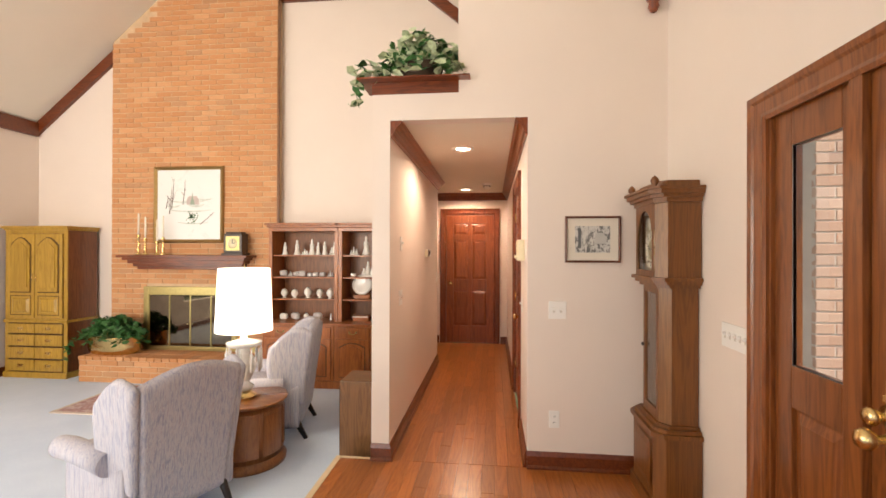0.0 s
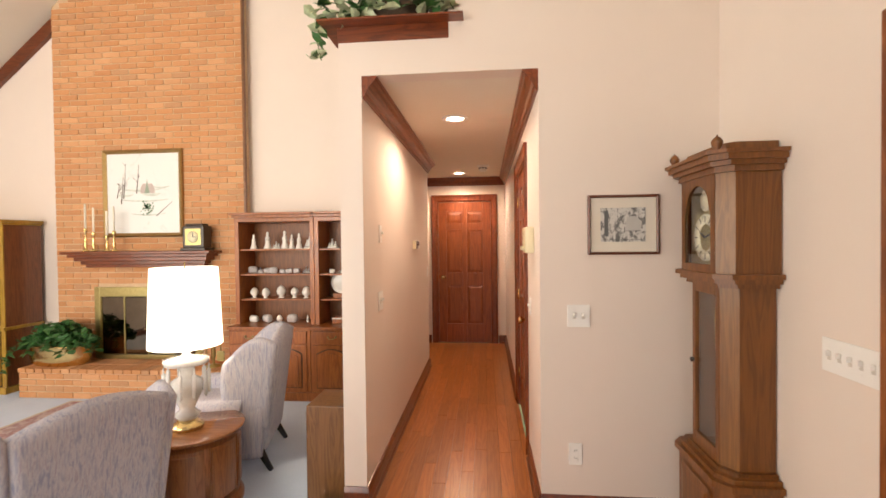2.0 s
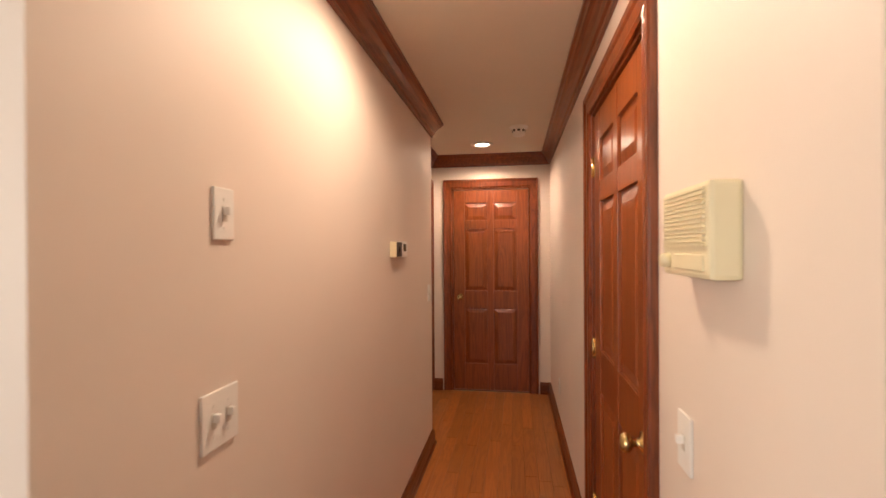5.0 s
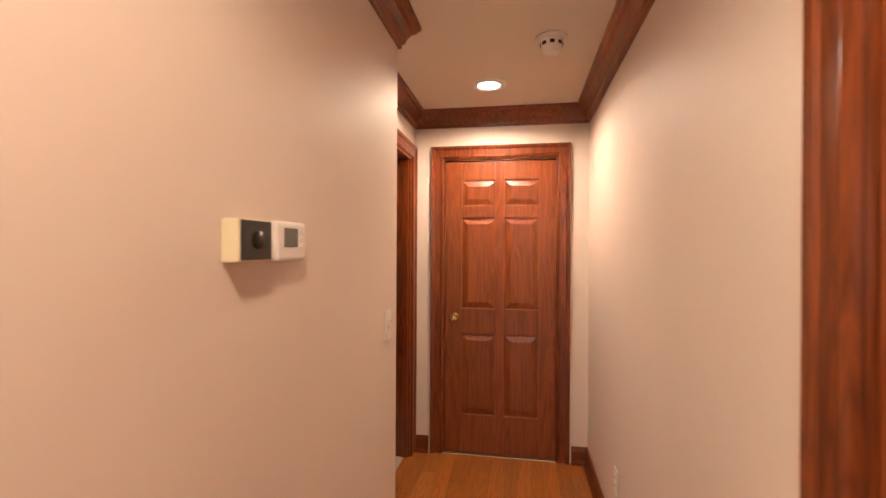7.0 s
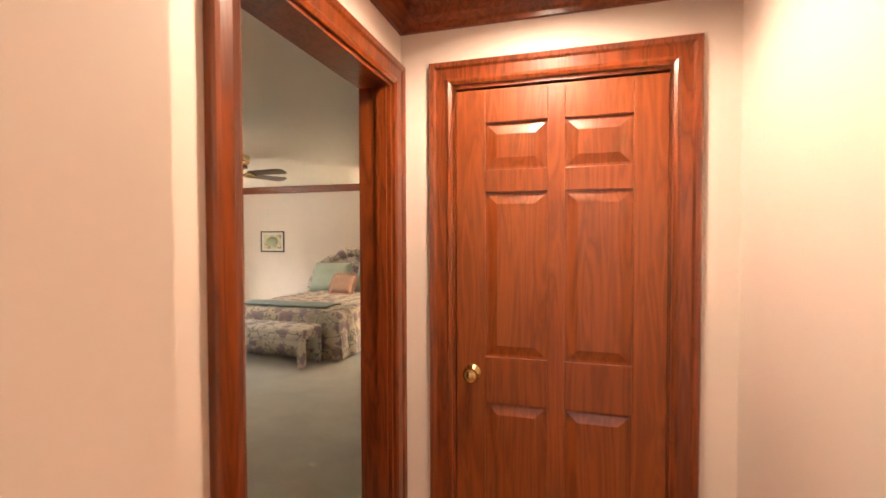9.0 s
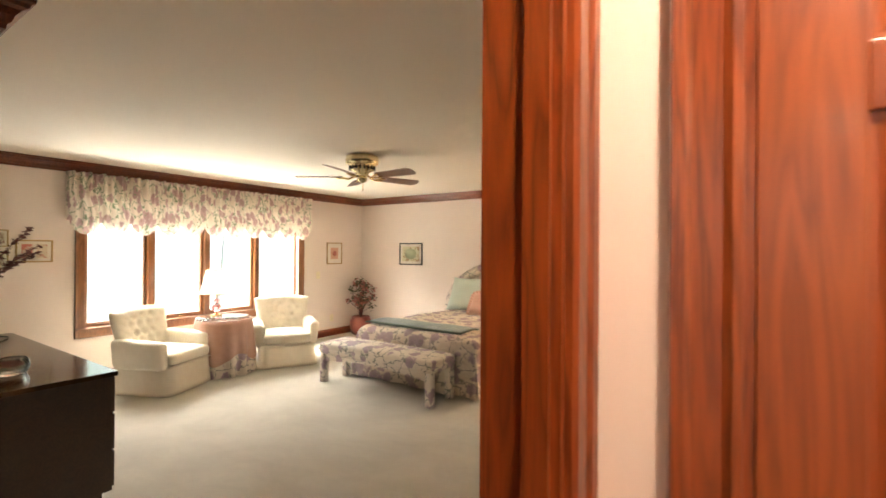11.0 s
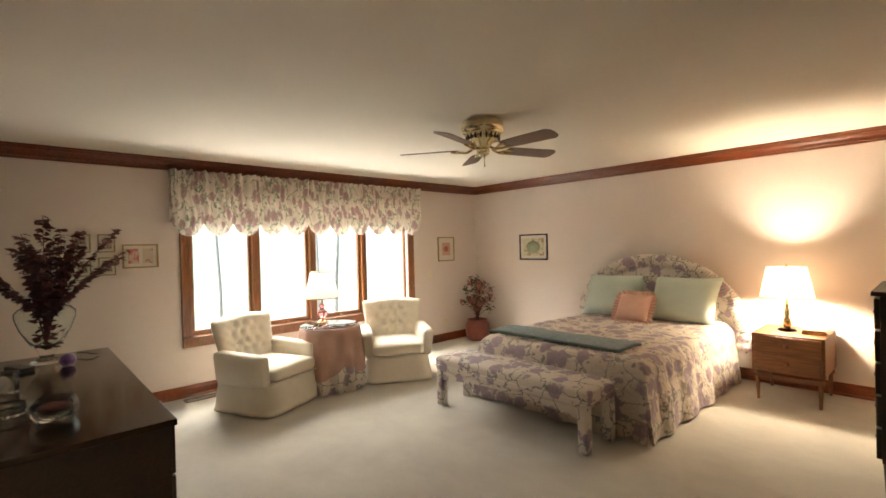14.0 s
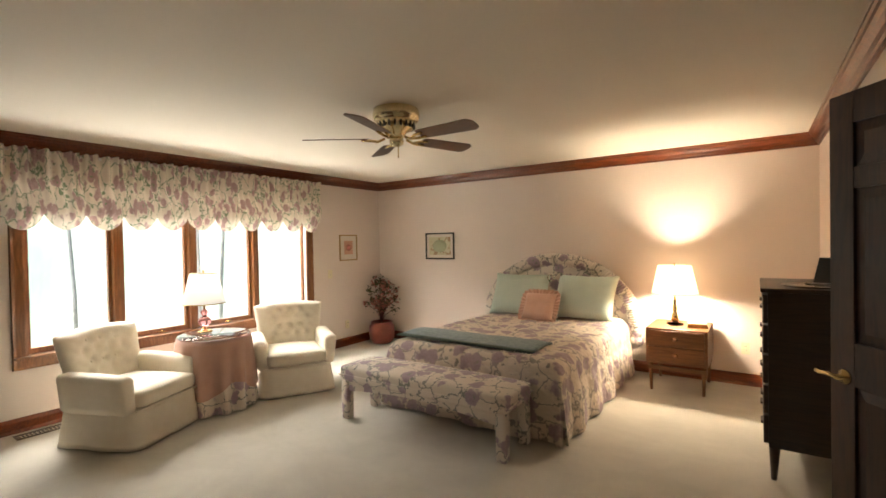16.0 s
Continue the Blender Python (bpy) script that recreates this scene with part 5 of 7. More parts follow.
# ---------------- ceiling fan ----------------
FANBRASS = metal("pale_fan_brass", (0.86, 0.76, 0.50), 0.24)
fan = thing("ceiling_fan", pose(-3.87, 9.79, CEIL), "brass ceiling fan with five dark wooden blades", "ceiling fan")
part("motor", lathe([(0.0, -0.205), (0.045, -0.205), (0.06, -0.19), (0.07, -0.165), (0.11, -0.15), (0.125, -0.12), (0.13, -0.10), (0.122, -0.09), (0.155, -0.085), (0.162, -0.05), (0.155, -0.012), (0.135, -0.002), (0.0, -0.001)], 40), FANBRASS, fan, "polished brass motor housing", True)
for k in range(20):
    a = 2 * math.pi * k / 20
    bm = bx(0.119, 0.130, -0.006, 0.006, -0.145, -0.105)
    bmesh.ops.rotate(bm, verts=bm.verts, cent=(0, 0, 0), matrix=Matrix.Rotation(a, 3, "Z"))
    part("vent_slot", bm, BLACK, fan)
part("switch_cup", lathe([(0, -0.262), (0.02, -0.262), (0.045, -0.25), (0.05, -0.225), (0.045, -0.204)], 28), FANBRASS, fan, "", True)
part("pull_chain", tube([(0.03, -0.02, -0.255), (0.03, -0.02, -0.33), (0.03, -0.02, -0.345)], 0.004), BRASS, fan)
BLADE = wood("fan_blade_walnut", (0.075, 0.028, 0.010), (0.15, 0.062, 0.022), 0.45, "x", 1.0, 0.3, 0.1)
for k in range(5):
    a = radians(-1 + 72 * k)
    m = Matrix.Rotation(a, 4, "Z") @ pose(0, 0, -0.208, -13, 0, 0)
    bm = prism([(0.20, -0.052), (0.23, -0.06), (0.60, -0.072), (0.635, -0.045), (0.64, 0.0), (0.635, 0.045), (0.60, 0.072), (0.23, 0.06), (0.20, 0.052)], -0.003, 0.003, None, "z")
    bmesh.ops.transform(bm, matrix=m, verts=bm.verts)
    b = part("blade", bm, BLADE, fan, "dark walnut blade")
    bm = tube([(0.08, 0, 0.0), (0.13, 0.0, -0.02), (0.18, 0.025, -0.012), (0.24, 0.03, -0.008)], 0.009, 8)
    tube([(0.13, 0, -0.02), (0.18, -0.025, -0.012), (0.24, -0.03, -0.008)], 0.009, 8, bm)
    bmesh.ops.transform(bm, matrix=m, verts=bm.verts)
    part("blade_bracket", bm, BRASS, fan, "scrolled brass bracket")

# ---------------- pictures ----------------


def art(name, ground, ink, scale=9.0, amount=0.5, stretch=(1, 1, 1)):
    m, n, l, b = shader(name)
    v = coords(n, l, stretch)
    f = noise_tex(n, l, v, scale, 6, 0.65, 0.8)
    l.new(ramp(n, l, f, [(amount - 0.06, ink), (amount + 0.02, ground)]), b.inputs["Base Color"])
    b.inputs["Roughness"].default_value = 0.35
    return m


def picture(m, w, h, frame_mat, board, art_mat, label, fw=0.016, margin=0.3, depth=0.018):
    d = thing("framed_picture", m, label, "picture")
    fr = sweep([(-w / 2 + fw, 0, -h / 2 + fw), (-w / 2 + fw, 0, h / 2 - fw), (w / 2 - fw, 0, h / 2 - fw), (w / 2 - fw, 0, -h / 2 + fw)], (0, -1, 0), [(0, 0.0), (0, depth * 0.7), (fw * 0.4, depth), (fw, depth * 0.8), (fw, 0)], None, True)
    part("frame", fr, frame_mat, d)
    part("mat_board", bx(-w / 2 + fw, w / 2 - fw, -0.006, 0, -h / 2 + fw, h / 2 - fw), board, d)
    iw, ih = w / 2 - fw - margin * min(w, h) / 2, h / 2 - fw - margin * min(w, h) / 2
    part("print", bx(-iw, iw, -0.0085, -0.005, -ih, ih), art_mat, d)
    return d


BOARD = plain("mat_board_cream", (0.72, 0.66, 0.56), 0.9, vary=0.02)
BOARDP = plain("mat_board_pink", (0.62, 0.36, 0.25), 0.9, vary=0.03)
BOARDG = plain("mat_board_green", (0.42, 0.44, 0.28), 0.9, vary=0.03)
GOLD = metal("gilt_frame", (0.48, 0.32, 0.13), 0.38)
ROSE = metal("rose_gilt_frame", (0.65, 0.38, 0.24), 0.4)
d = picture(pose(-5.55, YB, 1.40), 0.49, 0.375, BLACK, BOARD, art("oval_botanical", (0.60, 0.56, 0.36), (0.35, 0.20, 0.10), 14, 0.45), "black framed botanical print with an oval motif", 0.02, 0.22)
part("oval_motif", lathe([(0, 0.0088), (0.12, 0.0088), (0.12, 0.010), (0, 0.010)], 36, None, pose(0, 0, 0, 90, 0, 0), 1.0, 0.75), BOARDG, d)
d = picture(pose(XW, 12.03, 1.40, 0, 0, 90), 0.34, 0.37, GOLD, BOARD, BOARDP, "gilt framed flower print on cream board", 0.016, 0.42)
part("flower_motif", lathe([(0, 0.0088), (0.045, 0.0088), (0.03, 0.0105), (0, 0.0105)], 9, None, pose(0, 0, 0, 90, 0, 0)), plain("rose_ink", (0.45, 0.16, 0.12), 0.9), d)
d = picture(pose(XW, 8.06, 1.43, 0, 0, 90), 0.29, 0.225, GOLD, BOARD, BOARD, "gilt framed pair of small flower prints", 0.014, 0.3)
part("left_print", bx(-0.10, -0.015, -0.0115, -0.008, -0.07, 0.07), art("rose_print", (0.55, 0.16, 0.12), (0.65, 0.5, 0.4), 22), d)
part("right_print", bx(0.015, 0.10, -0.0115, -0.008, -0.07, 0.07), art("rose_print_pale", (0.62, 0.52, 0.38), (0.45, 0.12, 0.1), 22, 0.42), d)
for y, z in ((7.80, 1.555), (7.80, 1.345), (7.62, 1.555), (7.62, 1.345)):
    dd = picture(pose(XW, y, z, 0, 0, 90), 0.13, 0.165, GOLD, BOARD, art("small_print", (0.55, 0.48, 0.36), (0.25, 0.10, 0.10), 30), "tiny gilt framed print on the bedroom wall", 0.01, 0.3)
    tagged(dd, group="four tiny prints")
d = thing("floor_vent", pose(-6.55, 8.52, 0), "brown metal floor vent by the baseboard", "vent")
part("frame", boxes((-0.06, -0.045, -0.16, 0.16, 0, 0.006), (0.045, 0.06, -0.16, 0.16, 0, 0.006), (-0.045, 0.045, -0.16, -0.145, 0, 0.006), (-0.045, 0.045, 0.145, 0.16, 0, 0.006)), DARKWOOD, d)
for k in range(12):
    y = -0.135 + k * 0.0245
    part("slat", bx(-0.045, 0.045, y - 0.005, y + 0.005, 0.0, 0.004), DARKWOOD, d)
# ---------------- fireplace of brick ----------------


def brick_mat(name, cols, kind):
    m, n, l, b = shader(name)
    src = n.new("ShaderNodeObjectInfo" if kind == "object" else "ShaderNodeNewGeometry")
    rnd = src.outputs["Random" if kind == "object" else "Random Per Island"]
    v = coords(n, l)
    base = ramp(n, l, rnd, [(i / (len(cols) - 1), c) for i, c in enumerate(cols)])
    fine = noise_tex(n, l, v, 90, 5, 0.7)
    base = mix(n, l, 0.35, base, ramp(n, l, fine, [(0.35, (0.36, 0.15, 0.06)), (0.7, (0.68, 0.38, 0.18))]))
    base = mix(n, l, ramp(n, l, noise_tex(n, l, v, 2.2, 3), [(0.55, (0, 0, 0)), (0.8, (0.35, 0.35, 0.35))]), base, (0.45, 0.29, 0.17))
    l.new(base, b.inputs["Base Color"])
    b.inputs["Roughness"].default_value = 0.9
    bump(n, l, b, fine, 0.5, 0.004)
    return m


BRICKS = [(0.50, 0.215, 0.085), (0.60, 0.285, 0.115), (0.54, 0.24, 0.095), (0.68, 0.37, 0.185), (0.55, 0.27, 0.12), (0.44, 0.25, 0.135)]
BRICK_O, BRICK_I = brick_mat("orange_brick", BRICKS, "object"), brick_mat("orange_brick_rest", BRICKS, "island")
MORTAR = plain("tan_mortar", (0.60, 0.43, 0.27), 0.95, vary=0.15, scale=8, relief=0.5)


def brick_block(bm, x0, x1, y0, y1, z0, z1, r):
    j = 0.0016
    e = 0.003
    pts = []
    for y, ins in ((y0, e), (y0 + e, 0.0), (y1, 0.0)):
        pts.append([bm.verts.new((x + (ins if x == x0 else -ins) + r.uniform(-j, j), y, z + (ins if z == z0 else -ins) + r.uniform(-j, j))) for x, z in ((x0, z0), (x1, z0), (x1, z1), (x0, z1))])
    bm.faces.new(pts[0])
    for a, b in zip(pts, pts[1:]):
        for k in range(4):
            bm.faces.new((a[k], a[(k + 1) % 4], b[(k + 1) % 4], b[k]))


FX0, FX1, FY = -5.06, -2.75, 5.62
FIRE = (-4.55, -3.29, 0.16, 0.97)
rb = random.Random(2)
chim = tagged(thing("chimney_breast", pose(0, 0, 0), "tall orange brick chimney breast up to the vault", "chimney"), kind="structure")
part("mortar_core", prism([(FX0 + 0.004, SUNK), (FIRE[0], SUNK), (FIRE[0], FIRE[3]), (FIRE[1], FIRE[3]), (FIRE[1], SUNK), (FX1 - 0.004, SUNK), (FX1 - 0.004, RIDGE), (-4.34, RIDGE), (FX0 + 0.004, roof_z(FX0))], FY + 0.008, YL - 0.001), MORTAR, chim)
rest = bmesh.new()
count = 0
L, H, G = 0.203, 0.057, 0.0098
row = 0
z = 0.155
while z < RIDGE:
    x = FX0 - (0.0 if row % 2 == 0 else 0.1065)
    while x < FX1 - 0.01:
        a, b = max(FX0, x), min(FX1, x + L)
        x += L + G
        if b - a < 0.03 or z + H > roof_z(a) or z + H > roof_z(b):
            continue
        if z < FIRE[3] and b > FIRE[0] and a < FIRE[1]:
            if a < FIRE[0] - 0.03:
                b = FIRE[0]
            elif b > FIRE[1] + 0.03:
                a = FIRE[1]
            else:
                continue
        yy = FY + rb.uniform(-0.002, 0.003)
        if z < 2.1 and count < 295:
            bm = bmesh.new()
            brick_block(bm, a, b, yy, FY + 0.05, z, z + H, rb)
            part("brick", bm, BRICK_O, chim)
            count += 1
        else:
            brick_block(rest, a, b, yy, FY + 0.05, z, z + H, rb)
    z += H + G
    row += 1
tagged(part("upper_brickwork", rest, BRICK_I, chim), kind="stuff")
part("edge_trim", bx(FX1 - 0.002, FX1 + 0.022, FY + 0.002, FY + 0.045, 0.15, RIDGE, 0.004), WALNUT, chim, "brown stained edge strip")

HX0, HX1, HY, HZ = -5.09, -2.80, 5.17, 0.15
hearth = tagged(thing("hearth", pose(0, 0, 0), "raised brick hearth in front of the fireplace", "hearth"), kind="structure")
part("mortar_core", bx(HX0 + 0.006, HX1, HY + 0.008, FY - 0.002, SUNK, HZ - 0.008), MORTAR, hearth)
for r in range(4):
    z = SUNK + 0.004 + r * (H + G + 0.0015)
    x = HX0 - (0.0 if r % 2 == 0 else 0.1065)
    while x < HX1 - 0.02:
        a, b = max(HX0, x), min(HX1, x + L)
        x += L + G
        if b - a > 0.03:
            bm = bmesh.new()
            brick_block(bm, a, b, HY + rb.uniform(-0.002, 0.002), HY + 0.06, z, z + H, rb)
            part("brick", bm, BRICK_O, hearth)
x = HX0
while x < HX1 - 0.02:
    for y0, y1 in ((HY - 0.012, HY + 0.196), (HY + 0.206, FY - 0.004)):
        part("cap_brick", bx(x, min(HX1, x + 0.092), y0, y1, HZ - 0.045, HZ + rb.uniform(-0.002, 0.002), 0.003, None, 1), BRICK_O, hearth)
    x += 0.102

SOOT = plain("soot_black", (0.012, 0.011, 0.010), 0.95)
SMOKED = plain("bronze_mirror_glass", (0.20, 0.17, 0.13), 0.04, 1.0, relief=0.0)
OLDBRASS = metal("antique_brass", (0.46, 0.38, 0.16), 0.35)
fs = thing("fireplace_doors", pose(0, FY, 0), "antique brass fireplace screen with smoked glass doors", "fireplace")
part("firebox", boxes((FIRE[0], FIRE[1], 0.10, 0.13, 0.155, FIRE[3])), SOOT, fs)
fr = bmesh.new()
a0, a1, z0, z1 = FIRE[0] - 0.02, FIRE[1] + 0.02, 0.155, 0.985
for r in ((a0, a0 + 0.07, z0, z1), (a1 - 0.07, a1, z0, z1), (a0 + 0.07, a1 - 0.07, z1 - 0.11, z1), (a0 + 0.07, a1 - 0.07, z0, z0 + 0.05)):
    bx(r[0], r[1], -0.03, 0.02, r[2], r[3], 0.005, fr)
part("frame", fr, OLDBRASS, fs, "antique brass surround")
wpan = (a1 - a0 - 0.14) / 4
for k in range(4):
    x = a0 + 0.07 + k * wpan
    g = part("glass_door", bx(x + 0.012, x + wpan - 0.012, -0.012, -0.006, z0 + 0.06, z1 - 0.12), SMOKED, fs, "dark reflecting glass door")
    part("door_frame", boxes((x, x + 0.008, -0.018, 0.0, z0 + 0.05, z1 - 0.11), (x + wpan - 0.008, x + wpan, -0.018, 0.0, z0 + 0.05, z1 - 0.11)), OLDBRASS, g)
    if k in (1, 2):
        part("pull", lathe([(0, 0.018), (0.008, 0.02), (0.008, 0.035), (0, 0.04)], 10, None, pose(x + (wpan - 0.03 if k == 1 else 0.03), 0, 0.5, 90, 0, 0)), OLDBRASS, g)
mt = thing("mantel_shelf", pose(0, FY, 0), "dark stained stepped wooden mantel shelf", "mantel")
for k, (h0, h1, dp, ext) in enumerate(((1.37, 1.40, 0.25, 0.0), (1.335, 1.37, 0.21, 0.05), (1.29, 1.335, 0.165, 0.09), (1.25, 1.29, 0.12, 0.13), (1.215, 1.25, 0.08, 0.16))):
    part("moulding", bx(-4.78 + ext, -3.02 - ext, -dp, 0.0, h0, h1, 0.006), TRIM_X, mt)


def snow_art():
    """Winter picture: pale snow and sky with bare thin trees and a dark barn."""
    d = thing("framed_painting", pose(-3.95, FY, 2.06), "large gilt framed winter landscape on the chimney", "painting")
    w, h, fw = 0.97, 1.0, 0.045
    part("frame", sweep([(-w / 2 + fw, 0, -h / 2 + fw), (-w / 2 + fw, 0, h / 2 - fw), (w / 2 - fw, 0, h / 2 - fw), (w / 2 - fw, 0, -h / 2 + fw)], (0, -1, 0), [(0, 0.0), (0, 0.02), (0.015, 0.03), (0.032, 0.042), (0.045, 0.03), (0.045, 0)], None, True), GOLD, d, "dark gilt frame")
    part("canvas", bx(-w / 2 + fw, w / 2 - fw, -0.012, 0, -h / 2 + fw, h / 2 - fw), art("snow_ground", (0.78, 0.77, 0.74), (0.68, 0.67, 0.63), 3.0, 0.4), d)
    INK = plain("brown_ink", (0.16, 0.12, 0.10), 0.8)
    r = random.Random(8)
    for x, zb, zt in ((-0.24, -0.06, 0.34), (-0.27, -0.12, 0.22), (-0.08, 0.0, 0.33), (-0.32, -0.05, 0.12)):
        bm = tube([(x, -0.0125, zb), (x + 0.02, -0.0125, (zb + zt) / 2), (x + 0.03, -0.0125, zt)], 0.006, 5, None, 0.002)
        for q in range(6):
            s = r.uniform(0.3, 0.95)
            dx = r.uniform(-0.07, 0.07)
            tube([(x + 0.03 * s, -0.0125, zb + (zt - zb) * s), (x + 0.03 * s + dx, -0.0125, zb + (zt - zb) * s + abs(dx))], 0.003, 4, bm, 0.001)
        part("painted_tree", bm, INK, d)
    DRIFT = plain("snow_shade", (0.58, 0.61, 0.55), 0.8, vary=0.2, scale=20)
    for cx, cz, rx, rz in ((-0.02, 0.03, 0.26, 0.012), (0.02, -0.09, 0.30, 0.010), (0.06, -0.25, 0.22, 0.008), (0.22, 0.06, 0.11, 0.010), (-0.22, -0.03, 0.10, 0.012), (0.10, -0.02, 0.12, 0.016)):
        part("painted_drift", prism([(cx + rx * math.cos(q * math.pi / 8), cz + rz * math.sin(q * math.pi / 8) + 0.02 * math.cos(q * math.pi / 8) ** 2) for q in range(16)], -0.0132, -0.012), DRIFT, d)
    part("painted_fir", prism([(0.015, 0.0), (0.085, 0.0), (0.06, 0.09), (0.05, 0.16), (0.04, 0.09)], -0.0145, -0.012), plain("fir_ink", (0.30, 0.36, 0.28), 0.8), d)
    part("painted_barn", prism([(-0.03, 0.0), (0.14, 0.0), (0.14, 0.06), (0.11, 0.11), (0.0, 0.11), (-0.03, 0.06)], -0.0138, -0.012), plain("barn_ink", (0.52, 0.44, 0.40), 0.8), d)
    part("painted_bush", leafy_patch(r, 0.05, -0.17, 60), plain("green_ink", (0.12, 0.22, 0.12), 0.8), d)
    part("painted_branch", tube([(0.16, -0.0125, -0.26), (0.27, -0.0125, -0.17), (0.35, -0.0125, -0.10)], 0.005, 5, None, 0.002), INK, d)


def leafy_patch(r, cx, cz, n):
    bm = bmesh.new()
    for _ in range(n):
        x, z, s = r.gauss(cx, 0.03), r.gauss(cz, 0.04), r.uniform(0.005, 0.014)
        v = [bm.verts.new((x + s * math.cos(a), -0.0135, z + s * math.sin(a))) for a in (0, 1.6, 3.1, 4.7)]
        bm.faces.new(v)
    return bm


snow_art()
WAX = plain("ivory_wax", (0.80, 0.74, 0.62), 0.5, vary=0.02)
for x, y, h in ((-4.53, 5.45, 0.26), (-4.45, 5.47, 0.22), (-4.27, 5.45, 0.18), (-4.21, 5.48, 0.23)):
    d = thing("candlestick", pose(x, y, 1.40), "turned brass candlestick with a tall ivory candle", "candlestick", "candlesticks on the mantel")
    part("stick", lathe([(0, 0), (0.042, 0), (0.044, 0.01), (0.02, 0.022), (0.012, 0.05), (0.02, 0.07), (0.011, 0.1), (0.012, h - 0.05), (0.022, h - 0.03), (0.016, h - 0.005), (0.018, h), (0, h)], 18), BRASS, d, "", True)
    part("candle", lathe([(0.011, h), (0.0105, h + 0.27), (0.004, h + 0.275), (0, h + 0.277)], 14), WAX, d, "tall ivory candle", True)
d = thing("mantel_clock", pose(-3.22, 5.48, 1.40), "dark wooden bracket clock with a gold face", "clock")
part("case", bx(-0.12, 0.12, -0.075, 0.075, 0.03, 0.27, 0.008), DARKWOOD, d)
part("plinth", bx(-0.14, 0.14, -0.09, 0.09, 0, 0.03, 0.006), DARKWOOD, d)
part("cap", bx(-0.10, 0.10, -0.06, 0.06, 0.27, 0.295, 0.01), DARKWOOD, d)
part("face", bx(-0.09, 0.09, -0.079, -0.074, 0.06, 0.24, 0.002), OLDBRASS, d, "square brass face")
part("dial", lathe([(0, 0.0785), (0.065, 0.0785), (0.065, 0.081), (0, 0.081)], 30, None, pose(0, 0, 0.15, 90, 0, 0)), IVORY, d)
part("hand", boxes((-0.004, 0.004, -0.084, -0.081, 0.15, 0.2), (-0.004, 0.035, -0.084, -0.081, 0.146, 0.154)), BLACK, d)

# brass planter with ivy
d = thing("brass_planter", pose(-4.78, 5.36, HZ), "oval polished brass planter on the brick hearth", "planter")
part("basin", lathe([(0, 0), (0.28, 0), (0.33, 0.03), (0.345, 0.10), (0.335, 0.20), (0.35, 0.215), (0.345, 0.225), (0.325, 0.21), (0, 0.18)], 44, None, None, 1.0, 0.46), BRASS, d, "", True)
IVY = plain("ivy_green", (0.045, 0.14, 0.035), 0.45, vary=0.5, scale=25)
IVYPALE = plain("variegated_ivy", (0.50, 0.57, 0.36), 0.45, vary=0.35, scale=25)
STEM = plain("green_stem", (0.10, 0.16, 0.05), 0.6)


def ivy(name, m, label, n, rx, ry, rz, size, seed, trail=(), pale=0.0, drop=0.0):
    d = thing(name, m, label, "plant")
    r = random.Random(seed)
    a, b, st = bmesh.new(), bmesh.new(), bmesh.new()
    for k in range(n):
        ang, u = r.uniform(0, 6.28), r.random() ** 0.55
        x, y = rx * u * math.cos(ang), ry * u * math.sin(ang)
        z = rz * (1 - 0.75 * u * u) * r.uniform(0.35, 1.05) - drop * max(0, u - 0.8) * r.random() * 5
        z += 0.04 * noise.noise((x * 7, y * 7, seed))
        leaf_at(b if r.random() < pale else a, Vector((x, y, z)), size * r.uniform(0.6, 1.25), r)
        if k % 6 == 0:
            tube([(x * 0.2, y * 0.2, 0), (x * 0.7, y * 0.7, z * 0.8), (x, y, z)], 0.003, 4, st)
    for path in trail:
        tube(path, 0.003, 4, st)
        for p, q in zip(path, path[1:]):
            for s in range(5):
                c = Vector(p).lerp(Vector(q), s / 5) + Vector((r.gauss(0, 0.02), r.gauss(0, 0.02), r.gauss(0, 0.015)))
                leaf_at(b if r.random() < pale else a, c, size, r)
    part("stems", st, STEM, d)
    part("foliage", a, IVY, d, "dark green ivy leaves")
    if pale:
        part("pale_foliage", b, IVYPALE, d, "cream-edged ivy leaves")
    return d


ivy("ivy_plant", pose(-4.78, 5.36, HZ + 0.18), "bushy green ivy spilling from the brass planter", 620, 0.44, 0.24, 0.30, 0.085, 3, ([(-0.35, -0.1, 0.1), (-0.47, -0.14, 0.0), (-0.5, -0.16, -0.14), (-0.49, -0.17, -0.24)],), 0.0, 0.12)

# fire tools
d = thing("fireplace_tools", pose(-2.98, 5.36, HZ), "brass fireplace tool stand with four tools", "fireplace tools")
part("stand", lathe([(0, 0), (0.09, 0), (0.085, 0.012), (0.012, 0.025), (0.01, 0.62), (0.02, 0.64), (0, 0.67)], 18), OLDBRASS, d)
for k, a in enumerate((0.3, 1.9, 3.4, 5.0)):
    x, y = 0.07 * math.cos(a), 0.07 * math.sin(a)
    bm = tube([(x, y, 0.08), (x, y, 0.60)], 0.006)
    lathe([(0, 0.58), (0.014, 0.6), (0.01, 0.63), (0.016, 0.66), (0, 0.69)], 12, bm, pose(x, y, 0))
    if k == 0:
        bx(x - 0.04, x + 0.04, y - 0.01, y + 0.01, 0.05, 0.16, 0.006, bm)
    part("tool", bm, OLDBRASS, d)
    part("hook", tube([(0, 0, 0.56), (x * 0.6, y * 0.6, 0.57), (x, y, 0.56)], 0.004), OLDBRASS, d)

